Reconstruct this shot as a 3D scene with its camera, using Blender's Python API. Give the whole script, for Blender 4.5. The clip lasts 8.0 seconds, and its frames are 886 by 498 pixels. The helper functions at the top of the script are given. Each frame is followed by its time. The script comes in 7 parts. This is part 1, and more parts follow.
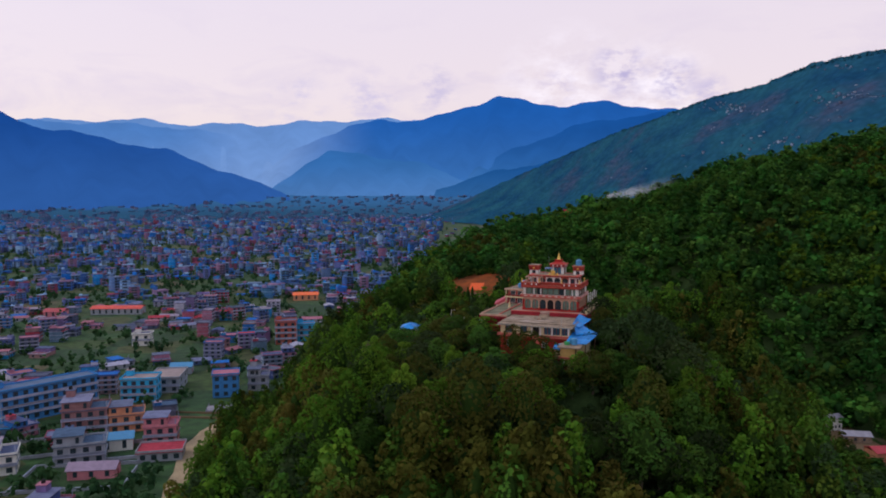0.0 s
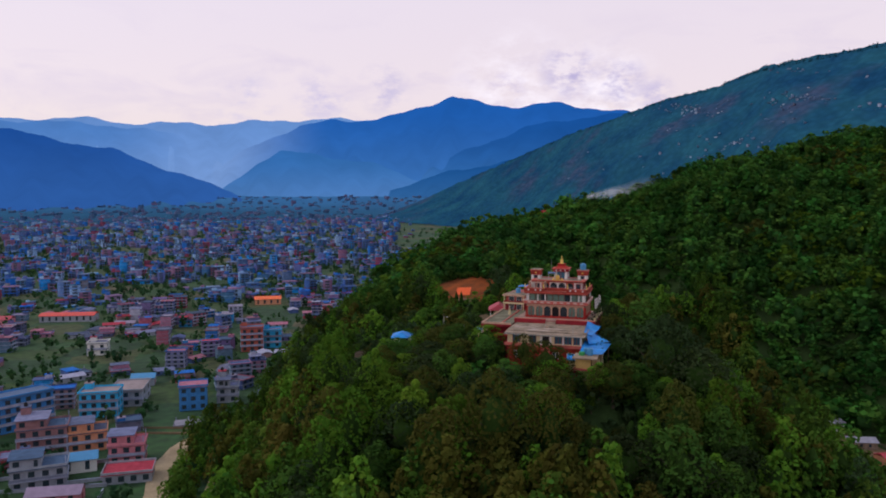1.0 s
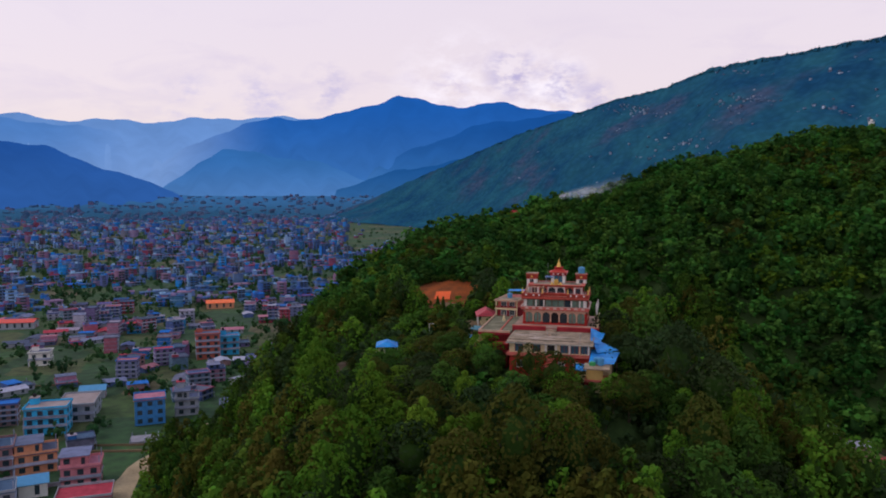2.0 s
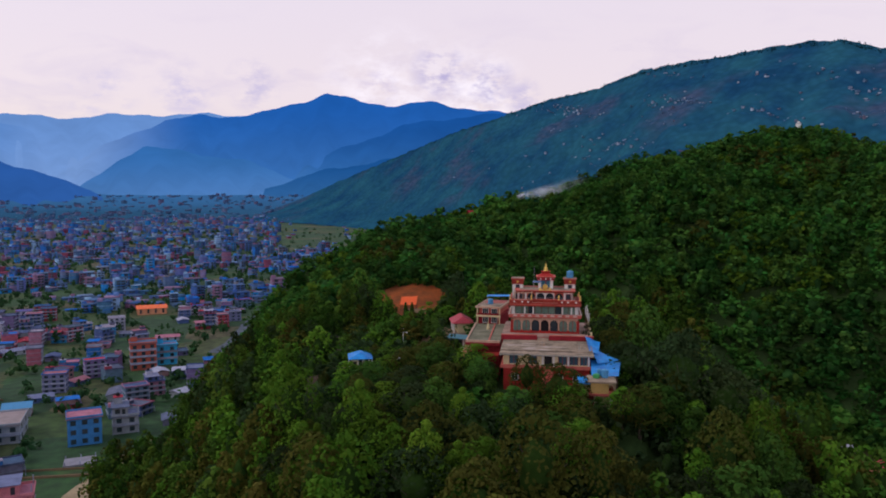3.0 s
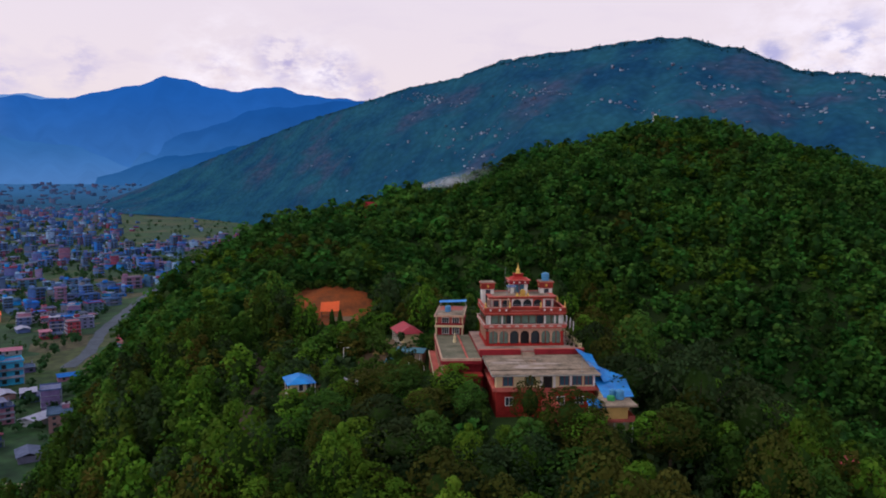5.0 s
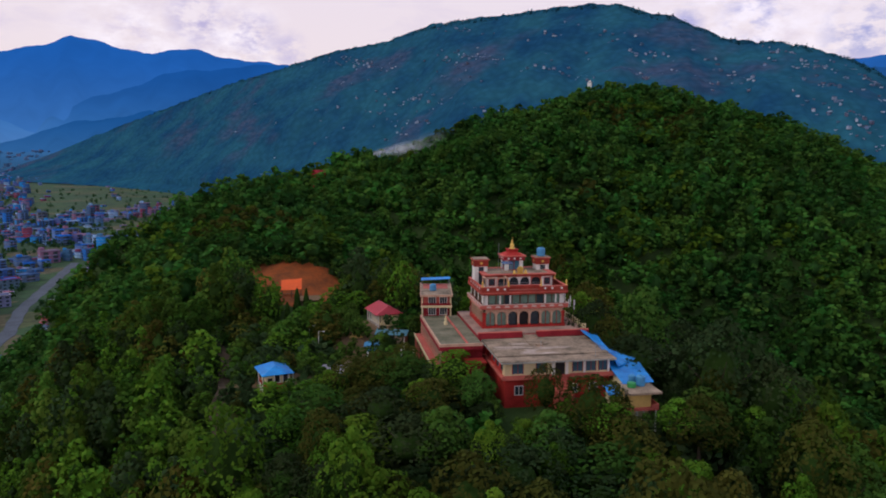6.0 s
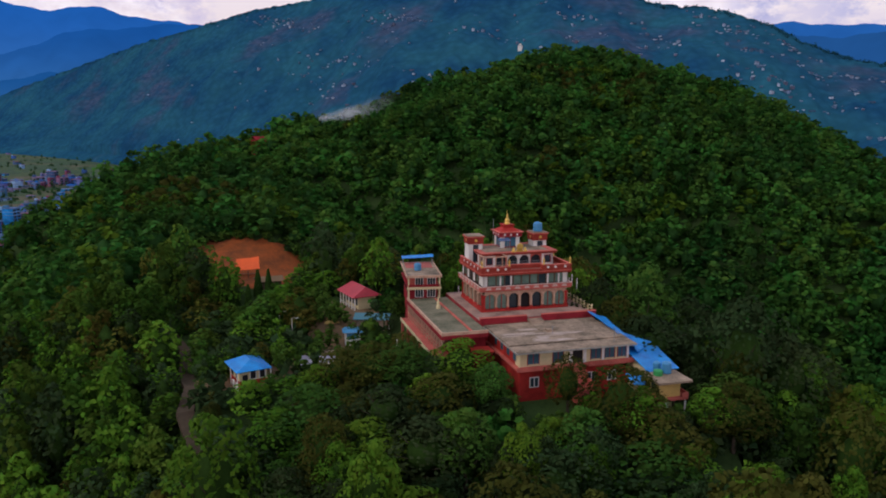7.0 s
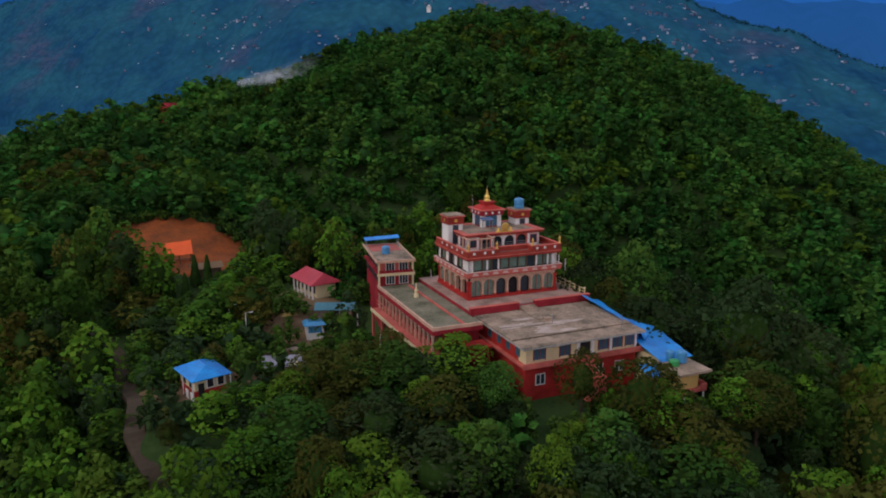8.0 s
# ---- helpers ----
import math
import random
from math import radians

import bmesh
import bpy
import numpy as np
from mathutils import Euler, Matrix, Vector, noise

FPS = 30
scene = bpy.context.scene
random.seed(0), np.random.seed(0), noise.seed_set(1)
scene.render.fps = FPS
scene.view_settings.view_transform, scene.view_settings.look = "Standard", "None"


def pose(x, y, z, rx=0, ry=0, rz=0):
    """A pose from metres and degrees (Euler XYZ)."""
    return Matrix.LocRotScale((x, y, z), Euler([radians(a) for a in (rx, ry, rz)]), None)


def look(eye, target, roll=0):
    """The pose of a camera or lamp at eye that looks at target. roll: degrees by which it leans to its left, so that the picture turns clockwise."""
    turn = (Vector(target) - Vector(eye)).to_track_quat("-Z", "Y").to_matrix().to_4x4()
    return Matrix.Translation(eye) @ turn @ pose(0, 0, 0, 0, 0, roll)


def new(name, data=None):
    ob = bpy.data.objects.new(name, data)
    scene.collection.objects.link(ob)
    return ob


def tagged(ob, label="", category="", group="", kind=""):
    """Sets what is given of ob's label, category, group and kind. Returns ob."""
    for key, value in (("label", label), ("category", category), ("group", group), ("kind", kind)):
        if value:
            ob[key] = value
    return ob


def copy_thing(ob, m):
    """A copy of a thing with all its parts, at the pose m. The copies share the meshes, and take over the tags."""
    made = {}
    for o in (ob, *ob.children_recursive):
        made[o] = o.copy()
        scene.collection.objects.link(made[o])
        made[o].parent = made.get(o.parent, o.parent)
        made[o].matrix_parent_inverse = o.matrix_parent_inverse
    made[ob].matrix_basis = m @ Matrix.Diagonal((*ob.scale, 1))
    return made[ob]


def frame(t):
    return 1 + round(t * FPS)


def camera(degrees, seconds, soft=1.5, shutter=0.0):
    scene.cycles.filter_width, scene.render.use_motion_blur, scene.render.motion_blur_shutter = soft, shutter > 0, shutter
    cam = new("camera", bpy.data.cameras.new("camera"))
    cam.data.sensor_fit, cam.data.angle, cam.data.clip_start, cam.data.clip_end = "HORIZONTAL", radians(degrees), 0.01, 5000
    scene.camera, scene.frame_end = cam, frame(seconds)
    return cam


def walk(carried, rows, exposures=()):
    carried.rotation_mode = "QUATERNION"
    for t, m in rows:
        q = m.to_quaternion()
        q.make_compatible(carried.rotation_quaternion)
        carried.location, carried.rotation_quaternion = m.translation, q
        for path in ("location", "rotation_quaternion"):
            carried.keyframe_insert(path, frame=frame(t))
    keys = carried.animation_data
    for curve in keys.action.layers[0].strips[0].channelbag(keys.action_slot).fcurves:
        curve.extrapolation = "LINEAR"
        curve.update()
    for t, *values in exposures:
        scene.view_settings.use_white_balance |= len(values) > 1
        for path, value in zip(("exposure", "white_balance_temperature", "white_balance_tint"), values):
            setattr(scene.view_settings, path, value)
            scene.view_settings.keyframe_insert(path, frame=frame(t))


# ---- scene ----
# ---- camera ----
cam = camera(61.0, 8.0, soft=1.9)
METRES, EYE, TILT, LEAN, TURN = 130.0, 100.0, -4.2, 1.2, 0.0
ROWS = [
    (0.0, 0.0, 0.0, 0.0, -0.0, 0.1, -1.25),
    (0.5, -0.0407, 0.0432, 0.0024, -1.78, 0.16, -1.11),
    (1.0, -0.0821, 0.0892, 0.0052, -3.65, 0.21, -0.95),
    (1.5, -0.1189, 0.1347, 0.0076, -5.61, 0.23, -0.81),
    (3.0, -0.2244, 0.2913, 0.0176, -13.27, 0.23, -0.31),
    (3.5, -0.254, 0.3478, 0.0216, -16.38, 0.21, -0.08),
    (4.0, -0.2818, 0.4066, 0.0258, -19.38, 0.2, 0.14),
    (4.5, -0.3057, 0.462, 0.0305, -22.07, 0.13, 0.34),
    (6.0, -0.3632, 0.6417, 0.0445, -30.56, -3.21, 0.93),
    (6.5, -0.3765, 0.7022, 0.0496, -33.48, -4.59, 1.15),
    (7.0, -0.3864, 0.7656, 0.0551, -36.64, -6.01, 1.39),
    (7.5, -0.3913, 0.8258, 0.0604, -40.17, -7.4, 1.64),
    (8.0, -0.3916, 0.8904, 0.0658, -44.17, -8.91, 1.96),
]
walk(cam, [(t, pose(0, 0, EYE, TILT, LEAN, TURN) @ pose(METRES * x, METRES * y, METRES * z, 90 + pitch, roll, yaw)) for t, x, y, z, yaw, pitch, roll in ROWS])

# ---- light: an overcast evening sky with a wide, weak sun ----
SUN_ELEV, SUN_AZ = 42.0, -78.0          # degrees; azimuth clockwise from +y
world = bpy.data.worlds.new("evening_sky")
scene.world = world
world.use_nodes = True


def sky_nodes():
    nt = world.node_tree
    nt.nodes.clear()
    N = nt.nodes.new
    out, bg = N("ShaderNodeOutputWorld"), N("ShaderNodeBackground")
    tc = N("ShaderNodeTexCoord")
    sep = N("ShaderNodeSeparateXYZ")
    nt.links.new(tc.outputs["Generated"], sep.inputs[0])
    ramp = N("ShaderNodeValToRGB")
    e = ramp.color_ramp.elements
    e[0].position, e[0].color = 0.0, (0.66, 0.52, 0.60, 1)
    e[1].position, e[1].color = 0.75, (0.48, 0.55, 0.68, 1)
    for p, c in ((0.06, (0.78, 0.64, 0.65)), (0.13, (0.80, 0.67, 0.72)), (0.27, (0.78, 0.68, 0.77)), (0.42, (0.60, 0.60, 0.74))):
        el = e.new(p)
        el.color = (*c, 1)
    nt.links.new(sep.outputs[2], ramp.inputs[0])
    # stretched cloud banks
    mp = N("ShaderNodeMapping")
    mp.inputs["Scale"].default_value = (3.6, 3.6, 9.0)
    nt.links.new(tc.outputs["Generated"], mp.inputs[0])
    nz = N("ShaderNodeTexNoise")
    nz.inputs["Scale"].default_value, nz.inputs["Detail"].default_value = 2.2, 9
    nz.inputs["Roughness"].default_value, nz.inputs["Distortion"].default_value = 0.58, 0.5
    nt.links.new(mp.outputs[0], nz.inputs["Vector"])
    cr = N("ShaderNodeValToRGB")
    cr.color_ramp.elements[0].position, cr.color_ramp.elements[1].position = 0.52, 0.86
    nt.links.new(nz.outputs[0], cr.inputs[0])
    # the cloud belt hangs low over the mountains
    belt = N("ShaderNodeValToRGB")
    b = belt.color_ramp.elements
    b[0].position, b[0].color = 0.0, (1, 1, 1, 1)
    b[1].position, b[1].color = 0.23, (0.10, 0.10, 0.10, 1)
    el = b.new(0.155)
    el.color = (0.75, 0.75, 0.75, 1)
    nt.links.new(sep.outputs[2], belt.inputs[0])
    mul = N("ShaderNodeMath")
    mul.operation = "MULTIPLY"
    nt.links.new(cr.outputs[0], mul.inputs[0])
    nt.links.new(belt.outputs[0], mul.inputs[1])
    mix = N("ShaderNodeMixRGB")
    mix.inputs[2].default_value = (0.58, 0.48, 0.66, 1)
    nt.links.new(mul.outputs[0], mix.inputs[0])
    nt.links.new(ramp.outputs[0], mix.inputs[1])
    # sunlit banks that cling to the summits, and the mauve shaded puffs in front of them
    for az, el, reach, lo, hi, tone in ((9.0, 7.4, 0.10, 0.40, 0.62, (0.92, 0.82, 0.90)), (15.5, 7.3, 0.08, 0.40, 0.62, (0.92, 0.82, 0.90)), (52.0, 8.0, 0.16, 0.38, 0.60, (0.90, 0.80, 0.90)),
                                        (12.9, 9.1, 0.042, 0.44, 0.58, (0.47, 0.39, 0.62)), (16.6, 8.2, 0.040, 0.45, 0.60, (0.50, 0.42, 0.64)), (19.2, 7.2, 0.03, 0.44, 0.60, (0.55, 0.46, 0.66)),
                                        (8.2, 7.9, 0.032, 0.44, 0.62, (0.58, 0.48, 0.67)), (-0.8, 7.9, 0.040, 0.46, 0.62, (0.58, 0.49, 0.67)), (-5.5, 7.1, 0.045, 0.46, 0.62, (0.60, 0.51, 0.69)), (-11.0, 6.8, 0.05, 0.47, 0.66, (0.62, 0.53, 0.70)),
                                        (48.0, 9.0, 0.024, 0.40, 0.56, (0.42, 0.38, 0.64)), (52.5, 9.2, 0.050, 0.45, 0.62, (0.44, 0.40, 0.66)), (59.0, 7.6, 0.05, 0.40, 0.56, (0.34, 0.32, 0.60)), (66.0, 7.4, 0.11, 0.42, 0.60, (0.40, 0.37, 0.63))):
        d = Vector((math.sin(radians(az)) * math.cos(radians(el)), math.cos(radians(az)) * math.cos(radians(el)), math.sin(radians(el))))
        near, fall, shape, both, lay = N("ShaderNodeVectorMath"), N("ShaderNodeMapRange"), N("ShaderNodeValToRGB"), N("ShaderNodeMath"), N("ShaderNodeMixRGB")
        near.operation, both.operation = "DISTANCE", "MULTIPLY"
        near.inputs[1].default_value = d
        nt.links.new(tc.outputs["Generated"], near.inputs[0])
        fall.inputs[1].default_value, fall.inputs[2].default_value, fall.inputs[3].default_value, fall.inputs[4].default_value = 0.25 * reach, reach, 1.0, 0.0
        nt.links.new(near.outputs["Value"], fall.inputs[0])
        puff, pm = N("ShaderNodeTexNoise"), N("ShaderNodeMapping")
        pm.inputs["Scale"].default_value = (18, 18, 34)
        pm.inputs["Location"].default_value = (az, 0.7 * el, reach * 40)
        nt.links.new(tc.outputs["Generated"], pm.inputs[0])
        puff.inputs["Scale"].default_value, puff.inputs["Detail"].default_value, puff.inputs["Roughness"].default_value = 1.4, 8, 0.62
        nt.links.new(pm.outputs[0], puff.inputs["Vector"])
        shape.color_ramp.elements[0].position, shape.color_ramp.elements[1].position = lo, hi
        nt.links.new(puff.outputs[0], shape.inputs[0])
        nt.links.new(fall.outputs[0], both.inputs[0])
        nt.links.new(shape.outputs[0], both.inputs[1])
        lay.inputs[2].default_value = (*tone, 1)
        nt.links.new(both.outputs[0], lay.inputs[0])
        nt.links.new(mix.outputs[0], lay.inputs[1])
        mix = lay
    sky = N("ShaderNodeTexSky")
    sky.sky_type, sky.sun_disc = "NISHITA", False
    sky.sun_elevation, sky.sun_rotation = radians(SUN_ELEV), radians(SUN_AZ)
    add = N("ShaderNodeMixRGB")
    add.blend_type = "ADD"
    add.inputs[0].default_value = 0.02
    nt.links.new(mix.outputs[0], add.inputs[1])
    nt.links.new(sky.outputs[0], add.inputs[2])
    nt.links.new(add.outputs[0], bg.inputs[0])
    bg.inputs[1].default_value = 1.0
    nt.links.new(bg.outputs[0], out.inputs[0])


sky_nodes()
sun = new("sun", bpy.data.lights.new("sun", "SUN"))
sun.data.energy, sun.data.angle, sun.data.color = 0.7, radians(24), (1.0, 0.93, 0.80)
sd = Vector((math.sin(radians(SUN_AZ)) * math.cos(radians(SUN_ELEV)), math.cos(radians(SUN_AZ)) * math.cos(radians(SUN_ELEV)), math.sin(radians(SUN_ELEV))))
sun.matrix_world = look(sd * 300, (0, 0, 0))

# ---- materials ----
MATS = {}


def mat(name, color, rough=0.8, vary=0.25, scale=0.6, fine=6.0, bump=0.15, spread=0.0, isle=0.0, metal=0.0, tint=None, hue=0.0, cells=0.0):
    """A surface with stains and grain at two scales; spread and isle vary it from object to object and from piece to piece."""
    if name in MATS:
        return MATS[name]
    m = MATS[name] = bpy.data.materials.new(name)
    m.use_nodes = True
    nt = m.node_tree
    N = nt.nodes.new
    bsdf = nt.nodes["Principled BSDF"]
    bsdf.inputs["Roughness"].default_value, bsdf.inputs["Metallic"].default_value = rough, metal
    bsdf.inputs["Specular IOR Level"].default_value = 0.5 if rough < 0.7 else 0.02 if "leaves" in name or "foliage" in name or "forest" in name else 0.15
    tc = N("ShaderNodeTexCoord")
    n1, n2 = N("ShaderNodeTexNoise"), N("ShaderNodeTexNoise")
    for n, s, d in ((n1, scale, 4), (n2, fine, 3)):
        n.inputs["Scale"].default_value, n.inputs["Detail"].default_value = s, d
        nt.links.new(tc.outputs["Object"], n.inputs["Vector"])
    add = N("ShaderNodeMath")
    add.operation = "MULTIPLY_ADD"
    nt.links.new(n1.outputs[0], add.inputs[0])
    add.inputs[1].default_value = 0.65
    sc = N("ShaderNodeMath")
    sc.operation = "MULTIPLY"
    sc.inputs[1].default_value = 0.35
    nt.links.new(n2.outputs[0], sc.inputs[0])
    nt.links.new(sc.outputs[0], add.inputs[2])
    rng = N("ShaderNodeMapRange")
    rng.inputs[1].default_value, rng.inputs[2].default_value = 0.32, 0.68
    nt.links.new(add.outputs[0], rng.inputs[0])
    mix = N("ShaderNodeMixRGB")
    lo = tint or tuple(c * (1 - vary) for c in color)
    mix.inputs[1].default_value = (*lo, 1)
    mix.inputs[2].default_value = (*[min(1, c * (1 + vary * 0.5)) for c in color], 1)
    nt.links.new(rng.outputs[0], mix.inputs[0])
    last = mix.outputs[0]
    for amount, node, sock in ((spread, "ShaderNodeObjectInfo", "Random"), (isle, "ShaderNodeNewGeometry", "Random Per Island")):
        if amount:
            src, hsv = N(node), N("ShaderNodeHueSaturation")
            r = N("ShaderNodeMapRange")
            r.inputs[3].default_value, r.inputs[4].default_value = 1 - amount, 1 + amount
            nt.links.new(src.outputs[sock], r.inputs[0])
            nt.links.new(r.outputs[0], hsv.inputs["Value"])
            if hue:
                h, k = N("ShaderNodeMapRange"), N("ShaderNodeMath")
                k.operation = "FRACT"
                pre = N("ShaderNodeMath")
                pre.operation = "MULTIPLY"
                pre.inputs[1].default_value = 7.31
                nt.links.new(src.outputs[sock], pre.inputs[0])
                nt.links.new(pre.outputs[0], k.inputs[0])
                h.inputs[3].default_value, h.inputs[4].default_value = 0.5 - hue, 0.5 + hue
                nt.links.new(k.outputs[0], h.inputs[0])
                nt.links.new(h.outputs[0], hsv.inputs["Hue"])
            nt.links.new(last, hsv.inputs["Color"])
            last = hsv.outputs[0]
    if cells:
        # patches about as wide as a crown, each with a tone of its own
        vo, sp, hsv, r, h = N("ShaderNodeTexVoronoi"), N("ShaderNodeSeparateColor"), N("ShaderNodeHueSaturation"), N("ShaderNodeMapRange"), N("ShaderNodeMapRange")
        vo.voronoi_dimensions = "2D"
        vo.inputs["Scale"].default_value = 0.2
        nt.links.new(tc.outputs["Object"], vo.inputs["Vector"])
        nt.links.new(vo.outputs["Color"], sp.inputs[0])
        r.inputs[3].default_value, r.inputs[4].default_value = 1 - cells, 1 + cells * 0.9
        h.inputs[3].default_value, h.inputs[4].default_value = 0.475, 0.52
        nt.links.new(sp.outputs[0], r.inputs[0])
        nt.links.new(sp.outputs[1], h.inputs[0])
        nt.links.new(r.outputs[0], hsv.inputs["Value"])
        nt.links.new(h.outputs[0], hsv.inputs["Hue"])
        nt.links.new(last, hsv.inputs["Color"])
        last = hsv.outputs[0]
    nt.links.new(last, bsdf.inputs["Base Color"])
    if "leaves" in name:
        thin, blend, out = N("ShaderNodeBsdfTranslucent"), N("ShaderNodeMixShader"), nt.nodes["Material Output"]
        blend.inputs[0].default_value = 0.3
        nt.links.new(last, thin.inputs[0])
        nt.links.new(bsdf.outputs[0], blend.inputs[1])
        nt.links.new(thin.outputs[0], blend.inputs[2])
        nt.links.new(blend.outputs[0], out.inputs["Surface"])
    if bump:
        bp = N("ShaderNodeBump")
        bp.inputs["Strength"].default_value, bp.inputs["Distance"].default_value = bump, 0.05
        nt.links.new(n2.outputs[0], bp.inputs["Height"])
        nt.links.new(bp.outputs[0], bsdf.inputs["Normal"])
    return m


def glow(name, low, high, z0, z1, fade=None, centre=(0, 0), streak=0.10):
    """Hazy distance: a plain backdrop that glows, its haze painted in, from low at z0 to high at z1; fade = (azimuth,
    azimuth, colour) lets it sink into the haze on one side.
    """
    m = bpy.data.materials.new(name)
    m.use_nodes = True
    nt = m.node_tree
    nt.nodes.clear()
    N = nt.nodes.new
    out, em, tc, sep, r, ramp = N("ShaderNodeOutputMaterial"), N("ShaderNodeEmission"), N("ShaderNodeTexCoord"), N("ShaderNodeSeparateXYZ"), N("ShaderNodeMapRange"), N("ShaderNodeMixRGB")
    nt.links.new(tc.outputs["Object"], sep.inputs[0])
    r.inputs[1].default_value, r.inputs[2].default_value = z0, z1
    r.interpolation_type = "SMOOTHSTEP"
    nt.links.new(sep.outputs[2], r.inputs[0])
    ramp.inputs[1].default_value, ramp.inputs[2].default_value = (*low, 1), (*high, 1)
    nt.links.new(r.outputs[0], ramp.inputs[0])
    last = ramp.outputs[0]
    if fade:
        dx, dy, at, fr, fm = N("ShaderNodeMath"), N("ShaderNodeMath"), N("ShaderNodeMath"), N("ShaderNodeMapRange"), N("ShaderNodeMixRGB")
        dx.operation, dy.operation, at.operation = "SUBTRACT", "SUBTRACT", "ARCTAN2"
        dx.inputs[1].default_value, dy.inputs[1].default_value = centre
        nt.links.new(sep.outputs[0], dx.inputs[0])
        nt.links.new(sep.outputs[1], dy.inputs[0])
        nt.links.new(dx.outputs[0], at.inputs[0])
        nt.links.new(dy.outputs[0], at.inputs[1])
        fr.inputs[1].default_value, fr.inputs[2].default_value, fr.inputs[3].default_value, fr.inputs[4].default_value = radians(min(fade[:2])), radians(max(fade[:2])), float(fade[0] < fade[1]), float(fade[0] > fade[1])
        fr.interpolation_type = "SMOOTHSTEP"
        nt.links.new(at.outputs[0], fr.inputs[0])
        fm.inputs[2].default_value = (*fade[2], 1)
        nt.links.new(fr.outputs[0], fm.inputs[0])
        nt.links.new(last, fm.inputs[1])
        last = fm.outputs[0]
    # noise in the glow, painted as spurs and gullies faint through the haze
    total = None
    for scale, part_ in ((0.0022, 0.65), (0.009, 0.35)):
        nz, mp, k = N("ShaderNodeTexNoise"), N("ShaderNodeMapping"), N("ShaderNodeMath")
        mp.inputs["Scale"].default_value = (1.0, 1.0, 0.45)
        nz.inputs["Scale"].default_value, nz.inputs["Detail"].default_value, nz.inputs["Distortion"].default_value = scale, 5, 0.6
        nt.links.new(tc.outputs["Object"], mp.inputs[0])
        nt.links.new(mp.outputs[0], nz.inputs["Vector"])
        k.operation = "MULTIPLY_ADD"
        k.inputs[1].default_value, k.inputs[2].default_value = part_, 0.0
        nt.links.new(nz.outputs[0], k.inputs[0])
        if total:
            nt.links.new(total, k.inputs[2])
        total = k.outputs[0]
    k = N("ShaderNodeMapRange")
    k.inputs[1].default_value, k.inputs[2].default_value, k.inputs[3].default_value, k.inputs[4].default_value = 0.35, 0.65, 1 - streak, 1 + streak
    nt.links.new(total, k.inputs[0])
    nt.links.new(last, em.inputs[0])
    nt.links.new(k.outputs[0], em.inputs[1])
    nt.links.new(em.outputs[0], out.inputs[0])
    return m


LEAF = mat("leaves", (0.074, 0.142, 0.020), 0.75, 0.35, 0.05, 0.9, 0.0, spread=0.42, isle=0.14, tint=(0.030, 0.074, 0.016), hue=0.015)
LEAF_DARK = mat("dark_leaves", (0.046, 0.078, 0.030), 0.75, 0.35, 0.05, 0.9, 0.0, spread=0.30, isle=0.14, tint=(0.019, 0.029, 0.008), hue=0.02)
LEAF_DRY = mat("dry_leaves", (0.112, 0.108, 0.020), 0.75, 0.3, 0.05, 0.9, 0.0, isle=0.15, tint=(0.058, 0.060, 0.009), hue=0.015, cells=0.4)
LEAF_MID = mat("forest_leaves", (0.082, 0.156, 0.022), 0.75, 0.35, 0.05, 0.9, 0.0, isle=0.14, tint=(0.026, 0.062, 0.007), hue=0.015, cells=0.5)
LEAF_TOWN = mat("garden_leaves", (0.046, 0.104, 0.034), 0.75, 0.35, 0.03, 0.5, 0.0, isle=0.25, tint=(0.024, 0.066, 0.030), hue=0.02)
LEAF_FAR = mat("slope_leaves", (0.060, 0.152, 0.022), 0.75, 0.35, 0.03, 0.5, 0.0, isle=0.12, tint=(0.022, 0.076, 0.017), hue=0.015, cells=0.5)
LEAF_OLIVE = mat("olive_leaves", (0.086, 0.090, 0.018), 0.75, 0.3, 0.05, 0.9, 0.0, spread=0.3, isle=0.15, tint=(0.048, 0.052, 0.009), hue=0.015)
LEAF_PALE = mat("young_leaves", (0.118, 0.208, 0.020), 0.75, 0.3, 0.05, 0.9, 0.0, spread=0.42, isle=0.15, tint=(0.052, 0.118, 0.011), hue=0.015)
# dark core colours paint the shade inside crowns; cypresses take CORE as leaf colour
CORE_FAR = mat("far_core_shade_foliage", (0.026, 0.074, 0.018), 0.9, 0.4, 0.8, 3.0, 0.0)
CORE = mat("core_shade_cypress_foliage", (0.028, 0.058, 0.011), 0.9, 0.4, 0.8, 3.0, 0.0)
BARK = mat("bark", (0.10, 0.075, 0.055), 0.9, 0.4, 2.0, 9.0, 0.3)
EARTH = mat("forest_floor", (0.040, 0.066, 0.020), 0.95, 0.5, 0.2, 1.6, 0.4, tint=(0.024, 0.044, 0.014))
DIRT = mat("red_dirt", (0.29, 0.066, 0.016), 0.95, 0.4, 0.22, 1.5, 0.5, tint=(0.10, 0.038, 0.016))
TRACK = mat("track_dirt", (0.21, 0.13, 0.075), 0.95, 0.35, 0.2, 1.4, 0.3)
RED = mat("red_paint", (0.44, 0.034, 0.028), 0.7, 0.5, 0.5, 6.0, 0.1)
DEEPRED = mat("deep_red_paint", (0.32, 0.024, 0.034), 0.75, 0.5, 0.5, 6.0, 0.1)
ROSE = mat("rose_plaster", (0.58, 0.135, 0.105), 0.8, 0.35, 0.5, 5.0, 0.1)
WHITE = mat("white_paint", (0.80, 0.75, 0.70), 0.6, 0.12, 0.6, 5.0, 0.05)
CREAM = mat("cream_paint", (0.74, 0.60, 0.34), 0.65, 0.18, 0.6, 5.0, 0.05)
YELLOW = mat("yellow_paint", (0.66, 0.42, 0.13), 0.65, 0.2, 0.5, 5.0, 0.05)
